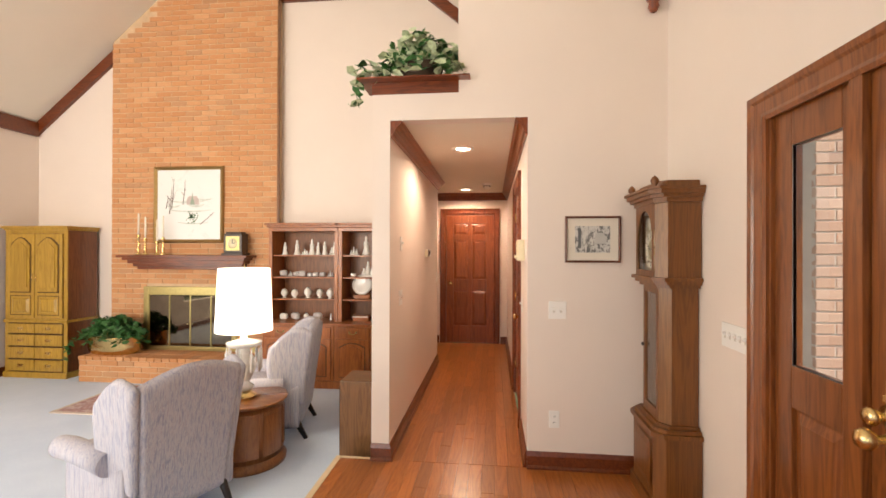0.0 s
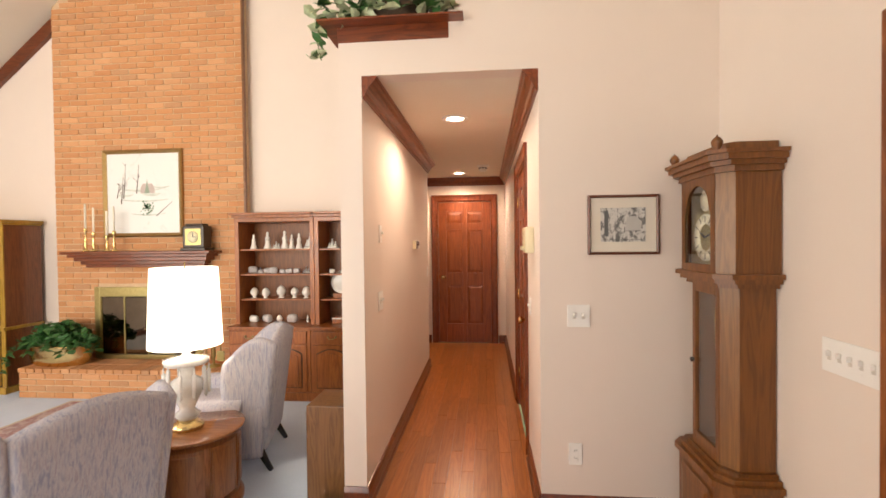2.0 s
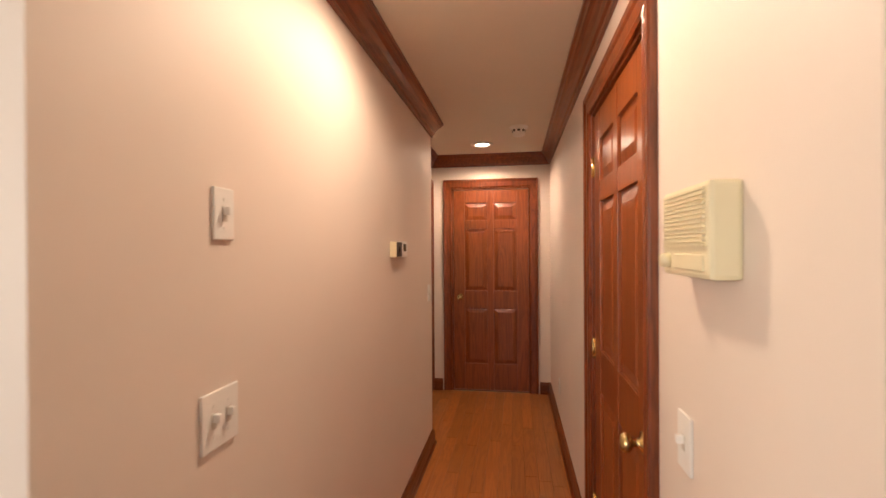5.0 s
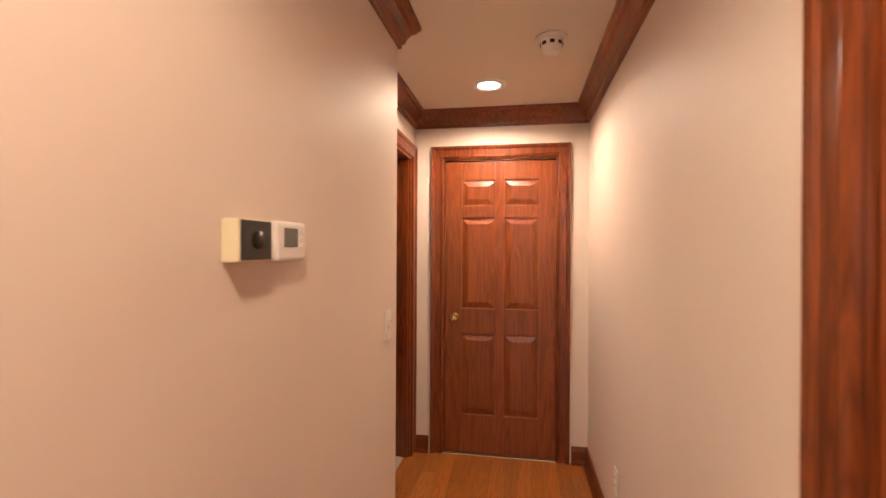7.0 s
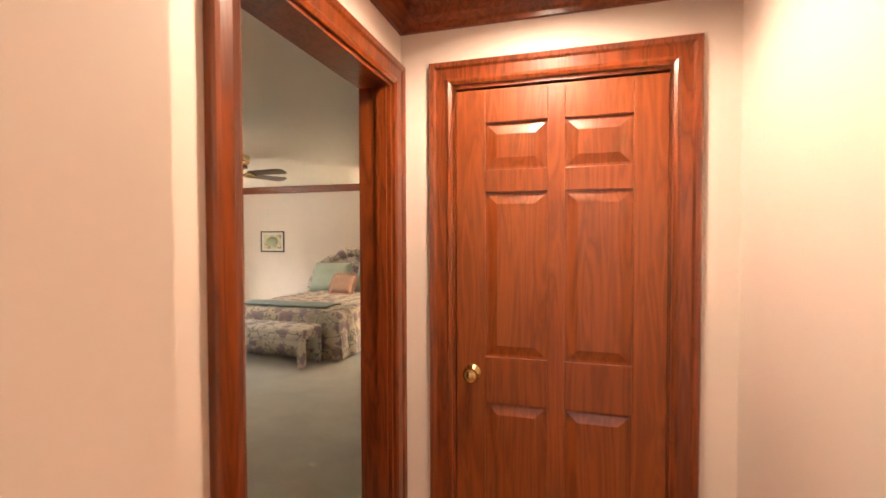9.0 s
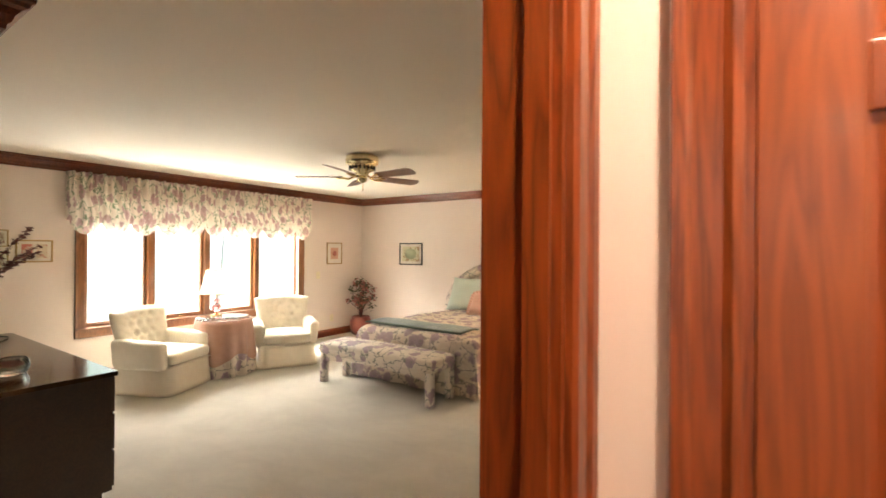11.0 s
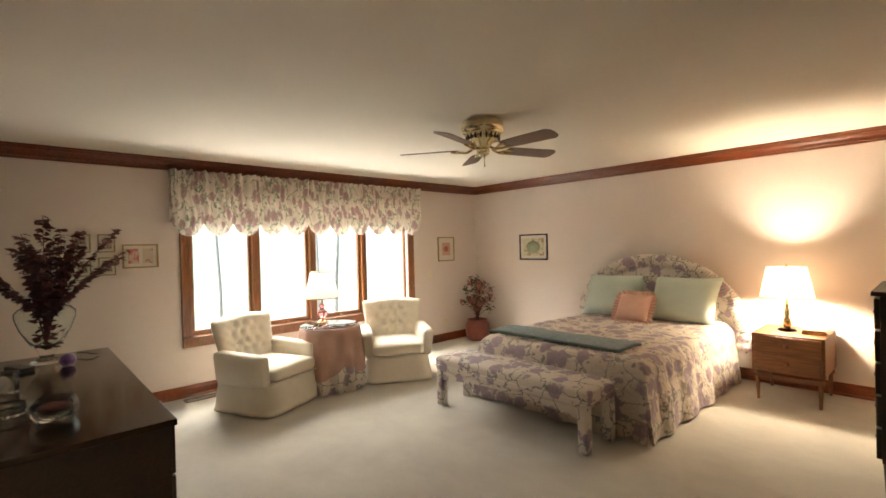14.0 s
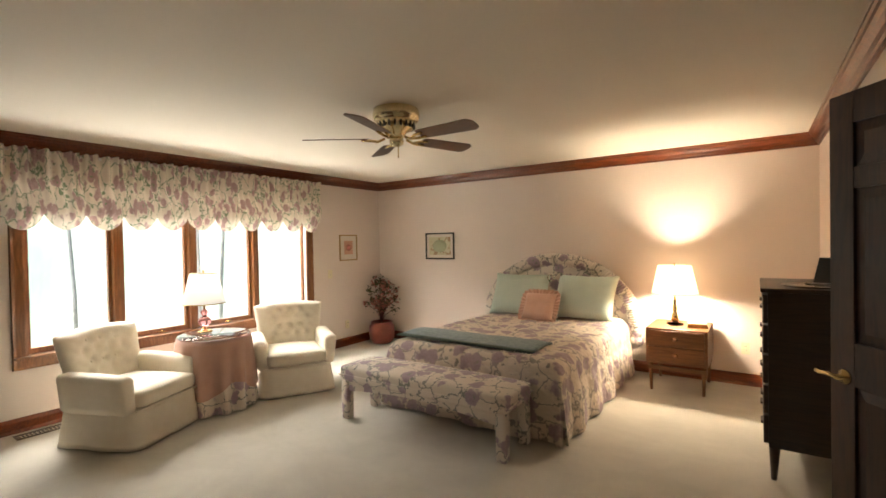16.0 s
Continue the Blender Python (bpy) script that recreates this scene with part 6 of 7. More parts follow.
# ---------------- bookcase with figurines ----------------
CASEBACK = wood("bookcase_back", (0.15, 0.048, 0.011), (0.28, 0.098, 0.024), 0.45, "z", 1.0, 0.1, 0.05)
PORCELAIN = plain("white_porcelain", (0.78, 0.74, 0.68), 0.2, vary=0.04, relief=0, coat=0.4)
GREYP = plain("grey_porcelain", (0.52, 0.48, 0.47), 0.25, vary=0.2, scale=30, relief=0, coat=0.3)
# Dark lines: antique glaze on panels, plus groove and gap shade as colour.
GLAZE_SHADE = plain("glaze_and_gap_shade", (0.055, 0.022, 0.006), 0.5, vary=0.2, relief=0)
SHELVES = (0.60, 0.87, 1.14, 1.41)


def arch_groove(x0, x1, z0, z1, y, rise=0.05, g=0.010):
    """Thin strip round the outside of an arched panel, coloured as glaze and groove shade."""
    n = 12
    x0, x1, z0, z1 = x0 - g, x1 + g, z0 - g, z1 + g
    return prism([(x0, z0), (x1, z0), (x1, z1 - rise)] + [(x1 + (x0 - x1) * k / n, z1 - rise + rise * math.sin(math.pi * k / n)) for k in range(1, n)] + [(x0, z1 - rise)], y - 0.003, y)


def arch_panel(x0, x1, z0, z1, y, t=0.012, rise=0.05):
    n = 12
    pts = [(x0, z0), (x1, z0), (x1, z1 - rise)] + [(x1 + (x0 - x1) * k / n, z1 - rise + rise * math.sin(math.pi * k / n)) for k in range(1, n)] + [(x0, z1 - rise)]
    bm = prism(pts, y - t, y)
    cx, cz = (x0 + x1) / 2, (z0 + z1) / 2
    prism([(cx + (a - cx) * 0.78, cz + (b - cz) * 0.84) for a, b in pts], y - t - 0.009, y - t + 0.001, bm)
    return bm


def bookcase(x0, x1, label, depth=0.36):
    w = x1 - x0
    d = thing("bookcase", pose(x0, YL - 0.005, SUNK), label, "bookcase", "bookcases beside the fireplace")
    top = 1.80 - SUNK
    part("base_cabinet", bx(0.0, w, -0.50, 0, 0.09, 0.74, 0.004), CHERRY, d)
    part("plinth", bx(-0.005, w + 0.005, -0.515, 0, 0, 0.09, 0.006), CHERRY, d)
    part("counter", bx(-0.01, w + 0.01, -0.525, 0, 0.74, 0.77, 0.006), CHERRY, d)
    for s in (0.0, w - 0.045):
        part("side_panel", bx(s, s + 0.045, -depth, 0, 0.77, top - 0.09, 0.003), CHERRY, d)
    part("back_panel", bx(0.045, w - 0.045, -0.015, -0.003, 0.77, top - 0.09), CASEBACK, d)
    part("crown", boxes((-0.03, w + 0.03, -depth - 0.06, 0, top - 0.025, top), (-0.015, w + 0.015, -depth - 0.035, 0, top - 0.055, top - 0.025), (0.0, w, -depth - 0.01, 0, top - 0.10, top - 0.055), bevel=0.005), CHERRY, d)
    for zz in SHELVES[1:]:
        part("shelf", bx(0.047, w - 0.047, -depth + 0.03, -0.016, zz - SUNK - 0.018, zz - SUNK, 0.002), CHERRY, d)
    half = w / 2
    for k in range(2):
        a, b = 0.02 + k * half, (k + 1) * half - 0.02 * k
        dr = part("drawer", bx(a, b - 0.015, -0.515, -0.495, 0.60, 0.725, 0.005), CHERRY, d)
        bm = tube([(0.5 * (a + b) - 0.04, -0.53, 0.672), (0.5 * (a + b) - 0.025, -0.54, 0.655), (0.5 * (a + b) + 0.025, -0.54, 0.655), (0.5 * (a + b) + 0.04, -0.53, 0.672)], 0.004, 6)
        lathe([(0, 0.513), (0.011, 0.515), (0.008, 0.535), (0, 0.537)], 10, bm, pose(0.5 * (a + b) - 0.04, 0, 0.672, 90, 0, 0))
        lathe([(0, 0.513), (0.011, 0.515), (0.008, 0.535), (0, 0.537)], 10, bm, pose(0.5 * (a + b) + 0.04, 0, 0.672, 90, 0, 0))
        part("bail_pull", bm, OLDBRASS, dr, "brass bail pull")
        dd = part("cabinet_door", bx(a, b - 0.015, -0.515, -0.495, 0.10, 0.585, 0.004), CHERRY, d)
        part("panel_groove", arch_groove(a + 0.055, b - 0.07, 0.15, 0.54, -0.514), GLAZE_SHADE, dd, "dark line of glaze, groove and gap shade")
        part("arched_panel", arch_panel(a + 0.055, b - 0.07, 0.15, 0.54, -0.514), CHERRY, dd)
    return d


bookcase(-2.74, -1.86, "cherry bookcase with open shelves of white figurines")
bookcase(-1.855, -0.97, "cherry bookcase with open shelves beside the hall wall")


def figurine(x, z, h, style, r, lab, mt_=None):
    d = thing("figurine", pose(x, 5.54 + r.uniform(-0.05, 0.03), z, 0, 0, r.uniform(-30, 30)), lab, "figurine", "porcelain on the bookcase shelves")
    if style == "robed":
        bm = lathe([(0, 0), (h * 0.24, 0), (h * 0.22, h * 0.06), (h * 0.13, h * 0.35), (h * 0.15, h * 0.6), (h * 0.07, h * 0.76), (h * 0.085, h * 0.87), (h * 0.06, h * 0.97), (0, h)], 14, None, None, 1.0, 0.8)
        tube([(h * 0.12, -h * 0.05, h * 0.62), (h * 0.16, -h * 0.14, h * 0.5), (0, -h * 0.16, h * 0.52)], h * 0.05, 6, bm)
    elif style == "group":
        bm = lathe([(0, 0), (h * 0.55, 0), (h * 0.5, h * 0.1), (0, h * 0.14)], 16, None, None, 1.0, 0.6)
        for k in range(3):
            q = h * (0.9, 0.65, 0.5)[k]
            lathe([(h * 0.17, h * 0.1), (h * 0.12, q * 0.55), (h * 0.06, q * 0.78), (h * 0.075, q * 0.9), (0, q)], 10, bm, pose((-0.05, 0.24, -0.3)[k] * h, 0, 0))
    elif style == "egg":
        bm = lathe([(0, 0), (h * 0.26, 0), (h * 0.2, h * 0.08), (h * 0.14, h * 0.14), (h * 0.33, h * 0.32), (h * 0.38, h * 0.52), (h * 0.26, h * 0.82), (0, h)], 18)
    else:
        bm = soft(h * 1.1, h * 0.7, h * 0.8, h * 0.3, 5, h * 0.14, 9 / h * 0.12, 0, None, x * 9)
    part("porcelain", bm, mt_ or PORCELAIN, d, "", True)


rf = random.Random(21)
for k, (x, h, st) in enumerate(((-2.60, 0.16, "robed"), (-2.46, 0.19, "robed"), (-2.34, 0.09, "group"), (-2.27, 0.20, "robed"), (-2.18, 0.16, "robed"), (-2.08, 0.17, "robed"), (-1.96, 0.20, "group"))):
    figurine(x + 0.02, 1.41, h, st, rf, "white porcelain standing figure on the upper shelf")
for k in range(8):
    figurine(-2.62 + k * 0.088, 1.14, rf.uniform(0.055, 0.10), rf.choice(("lump", "lump", "group")), rf, "small grey glazed ornament on a shelf", GREYP)
for k, h in enumerate((0.12, 0.12, 0.14, 0.12, 0.13)):
    figurine(-2.60 + k * 0.15, 0.87, h, "egg", rf, "white porcelain egg on a small stand")
for k, h in enumerate((0.09, 0.11, 0.09, 0.12, 0.08)):
    figurine(-2.60 + k * 0.15, 0.60, h, rf.choice(("egg", "lump", "robed")), rf, "small painted ornament on the cabinet top", GREYP if k % 2 else PORCELAIN)
for x, z, h, st in ((-1.70, 1.41, 0.12, "group"), (-1.55, 1.41, 0.24, "robed"), (-1.70, 1.14, 0.06, "lump"), (-1.52, 1.14, 0.22, "group"), (-1.4, 1.41, 0.17, "robed")):
    figurine(x, z, h, st, rf, "white porcelain figure on a shelf")
d = thing("display_plate", pose(-1.60, 5.56, 0.87), "round white plate on a wooden stand", "plate")
part("plate", lathe([(0, 0), (0.09, 0.0), (0.125, 0.012), (0.127, 0.016), (0.09, 0.006), (0, 0.006)], 30, None, pose(0, 0, 0.17, 80, 0, 0)), PORCELAIN, d, "", True)
part("stand", bx(-0.10, 0.10, -0.045, 0.045, 0, 0.05, 0.006), CHERRY, d)
d = thing("small_box", pose(-1.60, 5.52, 0.60), "low wooden box with a pale lid", "box")
part("box", bx(-0.10, 0.10, -0.05, 0.05, 0, 0.07, 0.006), CHERRY, d)
part("lid", bx(-0.10, 0.10, -0.052, 0.05, 0.045, 0.062, 0.003), PORCELAIN, d)

# ---------------- armoire ----------------
HONEY = wood("honey_oak", (0.30, 0.165, 0.018), (0.50, 0.30, 0.042), 0.35, "z", 1.0, 0.35, 0.08)
HONEY_SIDE = wood("red_brown_side_gap_shade", (0.12, 0.035, 0.010), (0.24, 0.075, 0.022), 0.35, "z", 1.0, 0.3, 0.08)
ar = thing("armoire", pose(-6.22, 5.26, SUNK), "honey oak armoire with arched doors and drawers", "armoire")
# Body is darker and redder than the front; its colour also shades the gaps.
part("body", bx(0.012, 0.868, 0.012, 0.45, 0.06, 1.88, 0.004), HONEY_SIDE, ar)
part("face_frame", boxes((0.0, 0.05, 0.0, 0.012, 0.06, 1.88), (0.83, 0.88, 0.0, 0.012, 0.06, 1.88), (0.05, 0.83, 0.0, 0.012, 0.70, 0.76), (0.05, 0.83, 0.0, 0.012, 1.84, 1.88)), HONEY, ar)
part("plinth", bx(-0.012, 0.892, -0.02, 0.45, 0, 0.075, 0.006), HONEY, ar)
part("waist_moulding", bx(-0.008, 0.888, -0.022, 0.45, 0.705, 0.74, 0.006), HONEY, ar)
part("cornice", boxes((-0.03, 0.91, -0.045, 0.45, 1.905, 1.935), (-0.012, 0.892, -0.02, 0.45, 1.88, 1.905), bevel=0.005), HONEY, ar)
for k in range(2):
    x0, x1 = 0.055 + k * 0.389, 0.434 + k * 0.391
    dd = part("cabinet_door", bx(x0, x1, -0.022, 0.002, 0.765, 1.835, 0.004), HONEY, ar)
    part("panel_groove", arch_groove(x0 + 0.055, x1 - 0.055, 1.10, 1.78, -0.021, 0.10, 0.014), GLAZE_SHADE, dd, "dark line of glaze, groove and gap shade")
    part("arched_panel", arch_panel(x0 + 0.055, x1 - 0.055, 1.10, 1.78, -0.021, 0.014, 0.10), HONEY, dd)
    part("lower_groove", boxes((x0 + 0.042, x0 + 0.05, -0.0235, -0.021, 0.80, 1.05), (x1 - 0.05, x1 - 0.042, -0.0235, -0.021, 0.80, 1.05), (x0 + 0.05, x1 - 0.05, -0.0235, -0.021, 0.80, 0.809), (x0 + 0.05, x1 - 0.05, -0.0235, -0.021, 1.041, 1.05)), GLAZE_SHADE, dd, "dark line of glaze, groove and gap shade")
    part("lower_panel", raised_panel(x0 + 0.05, x1 - 0.05, 0.81, 1.04, 0.09), HONEY, dd)
    part("door_pull", tube([(x1 - 0.02 if k == 0 else x0 + 0.02, -0.03, 1.24), (x1 - 0.02 if k == 0 else x0 + 0.02, -0.038, 1.27), (x1 - 0.02 if k == 0 else x0 + 0.02, -0.03, 1.32)], 0.006), BRASS, dd)
    for z0, z1 in ((0.57, 0.69), (0.41, 0.55), (0.25, 0.39), (0.09, 0.23)):
        dr = part("drawer", bx(x0, x1, -0.022, 0.002, z0, z1, 0.008), HONEY, ar)
        # Dark sheet behind the drawer paints the shade of its gap.
        part("drawer_gap_shade", bx(x0 - 0.004, x1 + 0.004, -0.005, 0.001, z0 - 0.008, z1 + 0.008), GLAZE_SHADE, dr, "dark line of glaze, groove and gap shade")
        cx, cz = (x0 + x1) / 2, (z0 + z1) / 2
        part("bail_pull", tube([(cx - 0.04, -0.02, cz + 0.01), (cx - 0.03, -0.03, cz - 0.012), (cx + 0.03, -0.03, cz - 0.012), (cx + 0.04, -0.02, cz + 0.01)], 0.005), BRASS, dr, "brass bail pull")
        part("backplate", prism([(cx - 0.05, cz), (cx - 0.03, cz + 0.022), (cx, cz + 0.014), (cx + 0.03, cz + 0.022), (cx + 0.05, cz), (cx, cz - 0.016)], -0.0245, -0.0215), BRASS, dr)

# ---------------- rug ----------------
RUGM, n_, l_, b_ = shader("maroon_oriental_rug")
v_ = coords(n_, l_)
vor = n_.new("ShaderNodeTexVoronoi")
vor.inputs["Scale"].default_value = 16
l_.new(v_, vor.inputs["Vector"])
rb1 = ramp(n_, l_, vor.outputs["Distance"], [(0.15, (0.58, 0.48, 0.45)), (0.3, (0.38, 0.20, 0.20)), (0.6, (0.30, 0.17, 0.20)), (0.75, (0.52, 0.42, 0.40))])
l_.new(mix(n_, l_, 0.35, rb1, ramp(n_, l_, noise_tex(n_, l_, v_, 5, 4), [(0.4, (0.36, 0.20, 0.21)), (0.6, (0.56, 0.46, 0.44))])), b_.inputs["Base Color"])
b_.inputs["Roughness"].default_value = 0.95
d = thing("rug", pose(-3.3, 4.60, SUNK), "maroon and cream oriental rug before the hearth", "rug")
part("rug_field", bx(-1.06, 1.06, -0.42, 0.46, 0, 0.012, 0.003), RUGM, d)
part("border", boxes((-1.1, 1.1, -0.46, -0.42, 0, 0.010), (-1.1, 1.1, 0.46, 0.49, 0, 0.010), (-1.1, -1.06, -0.42, 0.46, 0, 0.010), (1.06, 1.1, -0.42, 0.46, 0, 0.010)), plain("cream_rug_edge", (0.55, 0.47, 0.40), 0.95), d)

# ---------------- wing chairs ----------------


def stripe_fabric():
    m, n, l, b = shader("flamestitch_grey_fabric")
    v = coords(n, l, (105, 105, 5))
    f = noise_tex(n, l, v, 1.0, 3, 0.6, 0.6)
    base = ramp(n, l, f, [(0.36, (0.27, 0.28, 0.40)), (0.45, (0.40, 0.40, 0.48)), (0.54, (0.58, 0.55, 0.56)), (0.63, (0.37, 0.33, 0.40))])
    w = noise_tex(n, l, coords(n, l), 260, 2)
    base = mix(n, l, 0.25, base, ramp(n, l, w, [(0.35, (0.34, 0.34, 0.42)), (0.65, (0.58, 0.54, 0.55))]))
    l.new(base, b.inputs["Base Color"])
    b.inputs["Roughness"].default_value = 0.9
    bump(n, l, b, w, 0.3, 0.003)
    return m


FLAME = stripe_fabric()
EBONY = plain("ebonised_leg", (0.02, 0.014, 0.012), 0.35)


def shell(fn, nu, nv, t):
    """A padded sheet of thickness t over fn(u, v) for u, v in 0..1, closed all round."""
    bm = bmesh.new()
    P = [[Vector(fn(i / nu, j / nv)) for j in range(nv + 1)] for i in range(nu + 1)]
    F, B = [], []
    for i in range(nu + 1):
        fr, br = [], []
        for j in range(nv + 1):
            du = P[min(i + 1, nu)][j] - P[max(i - 1, 0)][j]
            dv = P[i][min(j + 1, nv)] - P[i][max(j - 1, 0)]
            nn = du.cross(dv)
            nn = nn.normalized() if nn.length > 1e-9 else Vector((0, 1, 0))
            e = min(i, nu - i, 3) / 3, min(j, nv - j, 3) / 3
            k = t / 2 * (1 - (1 - min(e)) ** 2) ** 0.5
            fr.append(bm.verts.new(P[i][j] + nn * k))
            br.append(bm.verts.new(P[i][j] - nn * k))
        F.append(fr)
        B.append(br)
    for g in (F, B):
        for i in range(nu):
            for j in range(nv):
                bm.faces.new((g[i][j], g[i + 1][j], g[i + 1][j + 1], g[i][j + 1])).smooth = True
    bmesh.ops.remove_doubles(bm, verts=bm.verts, dist=0.0008)
    return bm


def wing_chair(m, label):
    """Front along local -y."""
    d = thing("wing_chair", m, label, "armchair", "wing chairs round the drum table")

    def lean(z):
        return 0.33 + 0.13 * (z - 0.12)

    def back(u, v):
        c = u * 2 - 1
        z = 0.12 + (0.79 + 0.10 * math.cos(c * 1.35)) * v
        return (c * (0.265 + 0.055 * v), lean(z), z)
    part("back", shell(back, 40, 30, 0.085), FLAME, d, "camel-topped flame-stitch back")
    for s in (-1, 1):
        def wing(u, v, s=s):
            top = 0.925 + 0.055 * math.sin(math.pi * min(1.0, u * 1.15)) - 0.13 * u ** 5
            z = 0.30 + (top - 0.30) * v
            reach = 0.30 + 0.06 * math.sin(math.pi * min(1.0, max(0.0, (z - 0.42) / 0.62)))
            return (s * (0.272 + 0.055 * (z - 0.12) / 0.88 + 0.035 * u), lean(z) + 0.035 - u * reach, z)
        part("wing", shell(wing, 24, 30, 0.062), FLAME, d, "flat outer wing with a rolled edge")
        bm = tube([(s * 0.335, 0.22, 0.475), (s * 0.345, 0.05, 0.485), (s * 0.355, -0.18, 0.49), (s * 0.36, -0.26, 0.482), (s * 0.36, -0.275, 0.48)], 0.072, 20, None, 0.066)
        part("arm_roll", bm, FLAME, d)
        part("arm_side", soft(0.075, 0.64, 0.37, 0.02, 6, 0, 1, 0, lambda x, y, z, s=s: (x + s * 0.305, y + 0.03, z + 0.11)), FLAME, d)
    part("seat_frame", soft(0.68, 0.66, 0.22, 0.03, 6, 0, 1, 0, lambda x, y, z: (x, y + 0.02, z + 0.11)), FLAME, d)
    part("seat_cushion", soft(0.56, 0.62, 0.14, 0.05, 8, 0.005, 5, 0.02, lambda x, y, z: (x, y - 0.04, z + 0.32)), FLAME, d)
    for sx in (-1, 1):
        part("front_leg", tube([(sx * 0.29, -0.27, 0.17), (sx * 0.30, -0.29, 0.09), (sx * 0.305, -0.30, 0.0)], 0.03, 10, None, 0.018), EBONY, d, "ebonised leg")
        part("back_leg", tube([(sx * 0.27, 0.31, 0.17), (sx * 0.275, 0.35, 0.09), (sx * 0.28, 0.40, 0.0)], 0.03, 10, None, 0.018), EBONY, d, "ebonised leg")
    return d


wing_chair(pose(-2.15, 2.70, SUNK, 0, 0, -113) @ Matrix.Diagonal((1.0, 1.0, 0.97, 1)), "wing chair in grey flame-stitch fabric seen from behind")
wing_chair(pose(-2.06, 4.02, SUNK, 0, 0, -76), "wing chair in pale flame-stitch fabric beside drum table")

# drum table
ORANGEWOOD = wood("orange_cherry", (0.24, 0.075, 0.018), (0.42, 0.16, 0.042), 0.2, "x", 1.0, 0.6, 0.08)
ORANGEWOOD_Z = wood("orange_cherry_upright", (0.20, 0.065, 0.018), (0.36, 0.135, 0.038), 0.3, "z", 1.0, 0.4, 0.08)
TX, TY = -1.90, 3.40
d = thing("drum_table", pose(TX, TY, SUNK) @ Matrix.Diagonal((0.80, 0.80, 0.763, 1)), "round cherry drum table with panelled sides", "table")
part("tabletop", lathe([(0, 0.615), (0.36, 0.615), (0.38, 0.625), (0.385, 0.64), (0.375, 0.652), (0, 0.655)], 60), ORANGEWOOD, d, "polished round top", False)
part("drum", lathe([(0, 0.06), (0.335, 0.06), (0.335, 0.615), (0, 0.615)], 60), ORANGEWOOD_Z, d)
part("plinth", lathe([(0, 0), (0.365, 0), (0.37, 0.045), (0.35, 0.06), (0.345, 0.085), (0.33, 0.09)], 60), ORANGEWOOD_Z, d)
for k in range(8):
    a0 = 2 * math.pi * k / 8 + 0.1
    bm = bmesh.new()
    for r_, inset, z0, z1 in ((0.344, 0.0, 0.13, 0.57), (0.351, 0.035, 0.16, 0.54)):
        n = 8
        cols = []
        for q in range(n + 1):
            a = a0 + 0.05 + inset + (0.66 - 2 * inset) * q / n
            cols.append([bm.verts.new((rr * math.cos(a), rr * math.sin(a), z)) for rr, z in ((0.334, z0), (r_, z0 + 0.006), (r_, z1 - 0.006), (0.334, z1))])
        for ca, cb_ in zip(cols, cols[1:]):
            for q in range(3):
                bm.faces.new((ca[q], cb_[q], cb_[q + 1], ca[q + 1]))
        bm.faces.new(cols[0])
        bm.faces.new(cols[-1][::-1])
    part("panel", bm, ORANGEWOOD_Z, d)
# crystal lamp
d = thing("table_lamp", pose(TX + 0.0, TY - 0.045, SUNK + 0.501) @ Matrix.Diagonal((1.05, 1.05, 1.2, 1)), "lit crystal lamp with hanging prisms and drum shade", "table lamp")
part("base", lathe([(0, 0), (0.085, 0), (0.09, 0.02), (0.06, 0.035), (0.05, 0.05), (0, 0.05)], 30), BRASS, d, "brass foot", True)
# Half diffuse white, so lamp light inside the glass is put into colour.
CRYSTAL_LIT = plain("lit_crystal", (0.92, 0.90, 0.86), 0.08, vary=0.06, scale=40, relief=0, coat=0.6)
CRYSTAL_LIT.node_tree.nodes["Principled BSDF"].inputs["Transmission Weight"].default_value = 0.45
part("font", lathe([(0, 0.05), (0.055, 0.05), (0.075, 0.075), (0.04, 0.10), (0.05, 0.12), (0.09, 0.19), (0.085, 0.25), (0.045, 0.27), (0.04, 0.33), (0, 0.33)], 10), CRYSTAL_LIT, d, "cut crystal body")
part("bobeche", lathe([(0.03, 0.33), (0.12, 0.335), (0.125, 0.36), (0.05, 0.372), (0.025, 0.38), (0.02, 0.43), (0, 0.43)], 24), CRYSTAL_LIT, d, "scalloped crystal collar")
for k in range(10):
    a = 2 * math.pi * k / 10
    m = pose(0.117 * math.cos(a), 0.117 * math.sin(a), 0)
    part("prism", lathe([(0, 0.165), (0.012, 0.18), (0.013, 0.29), (0.004, 0.30), (0.006, 0.315), (0, 0.33)], 6, None, m), CRYSTAL_LIT, d)
part("shade", shade_mesh(0.198, 0.178, 0.43, 0.83), shade_cloth("bright_drum_shade", (1.0, 0.95, 0.86), 3.0), d, "glowing white drum shade")
part("harp", tube([(0, 0, 0.42), (0, 0, 0.86)], 0.004), BRASS, d)
# speaker
d = thing("speaker", pose(-1.01, 3.52, SUNK), "dark walnut speaker cabinet standing by the wall", "speaker")
part("cabinet", bx(-0.13, 0.16, -0.16, 0.16, 0, 0.65, 0.004), wood("walnut_speaker", (0.12, 0.05, 0.014), (0.24, 0.105, 0.03), 0.4, "z", 1.0, 0.15, 0.05), d)
part("grille", bx(-0.138, -0.129, -0.145, 0.145, 0.02, 0.61, 0.003), BLACK, d, "black cloth grille")

# ---------------- ledge with ivy ----------------
sh_ = thing("plant_ledge", pose(0, 0, 0), "stained wooden crown ledge over the hall opening", "shelf")
LP = [(0, 0), (0.02, 0), (0.025, 0.018), (0.06, 0.05), (0.095, 0.062), (0.10, 0.085), (0, 0.085)]
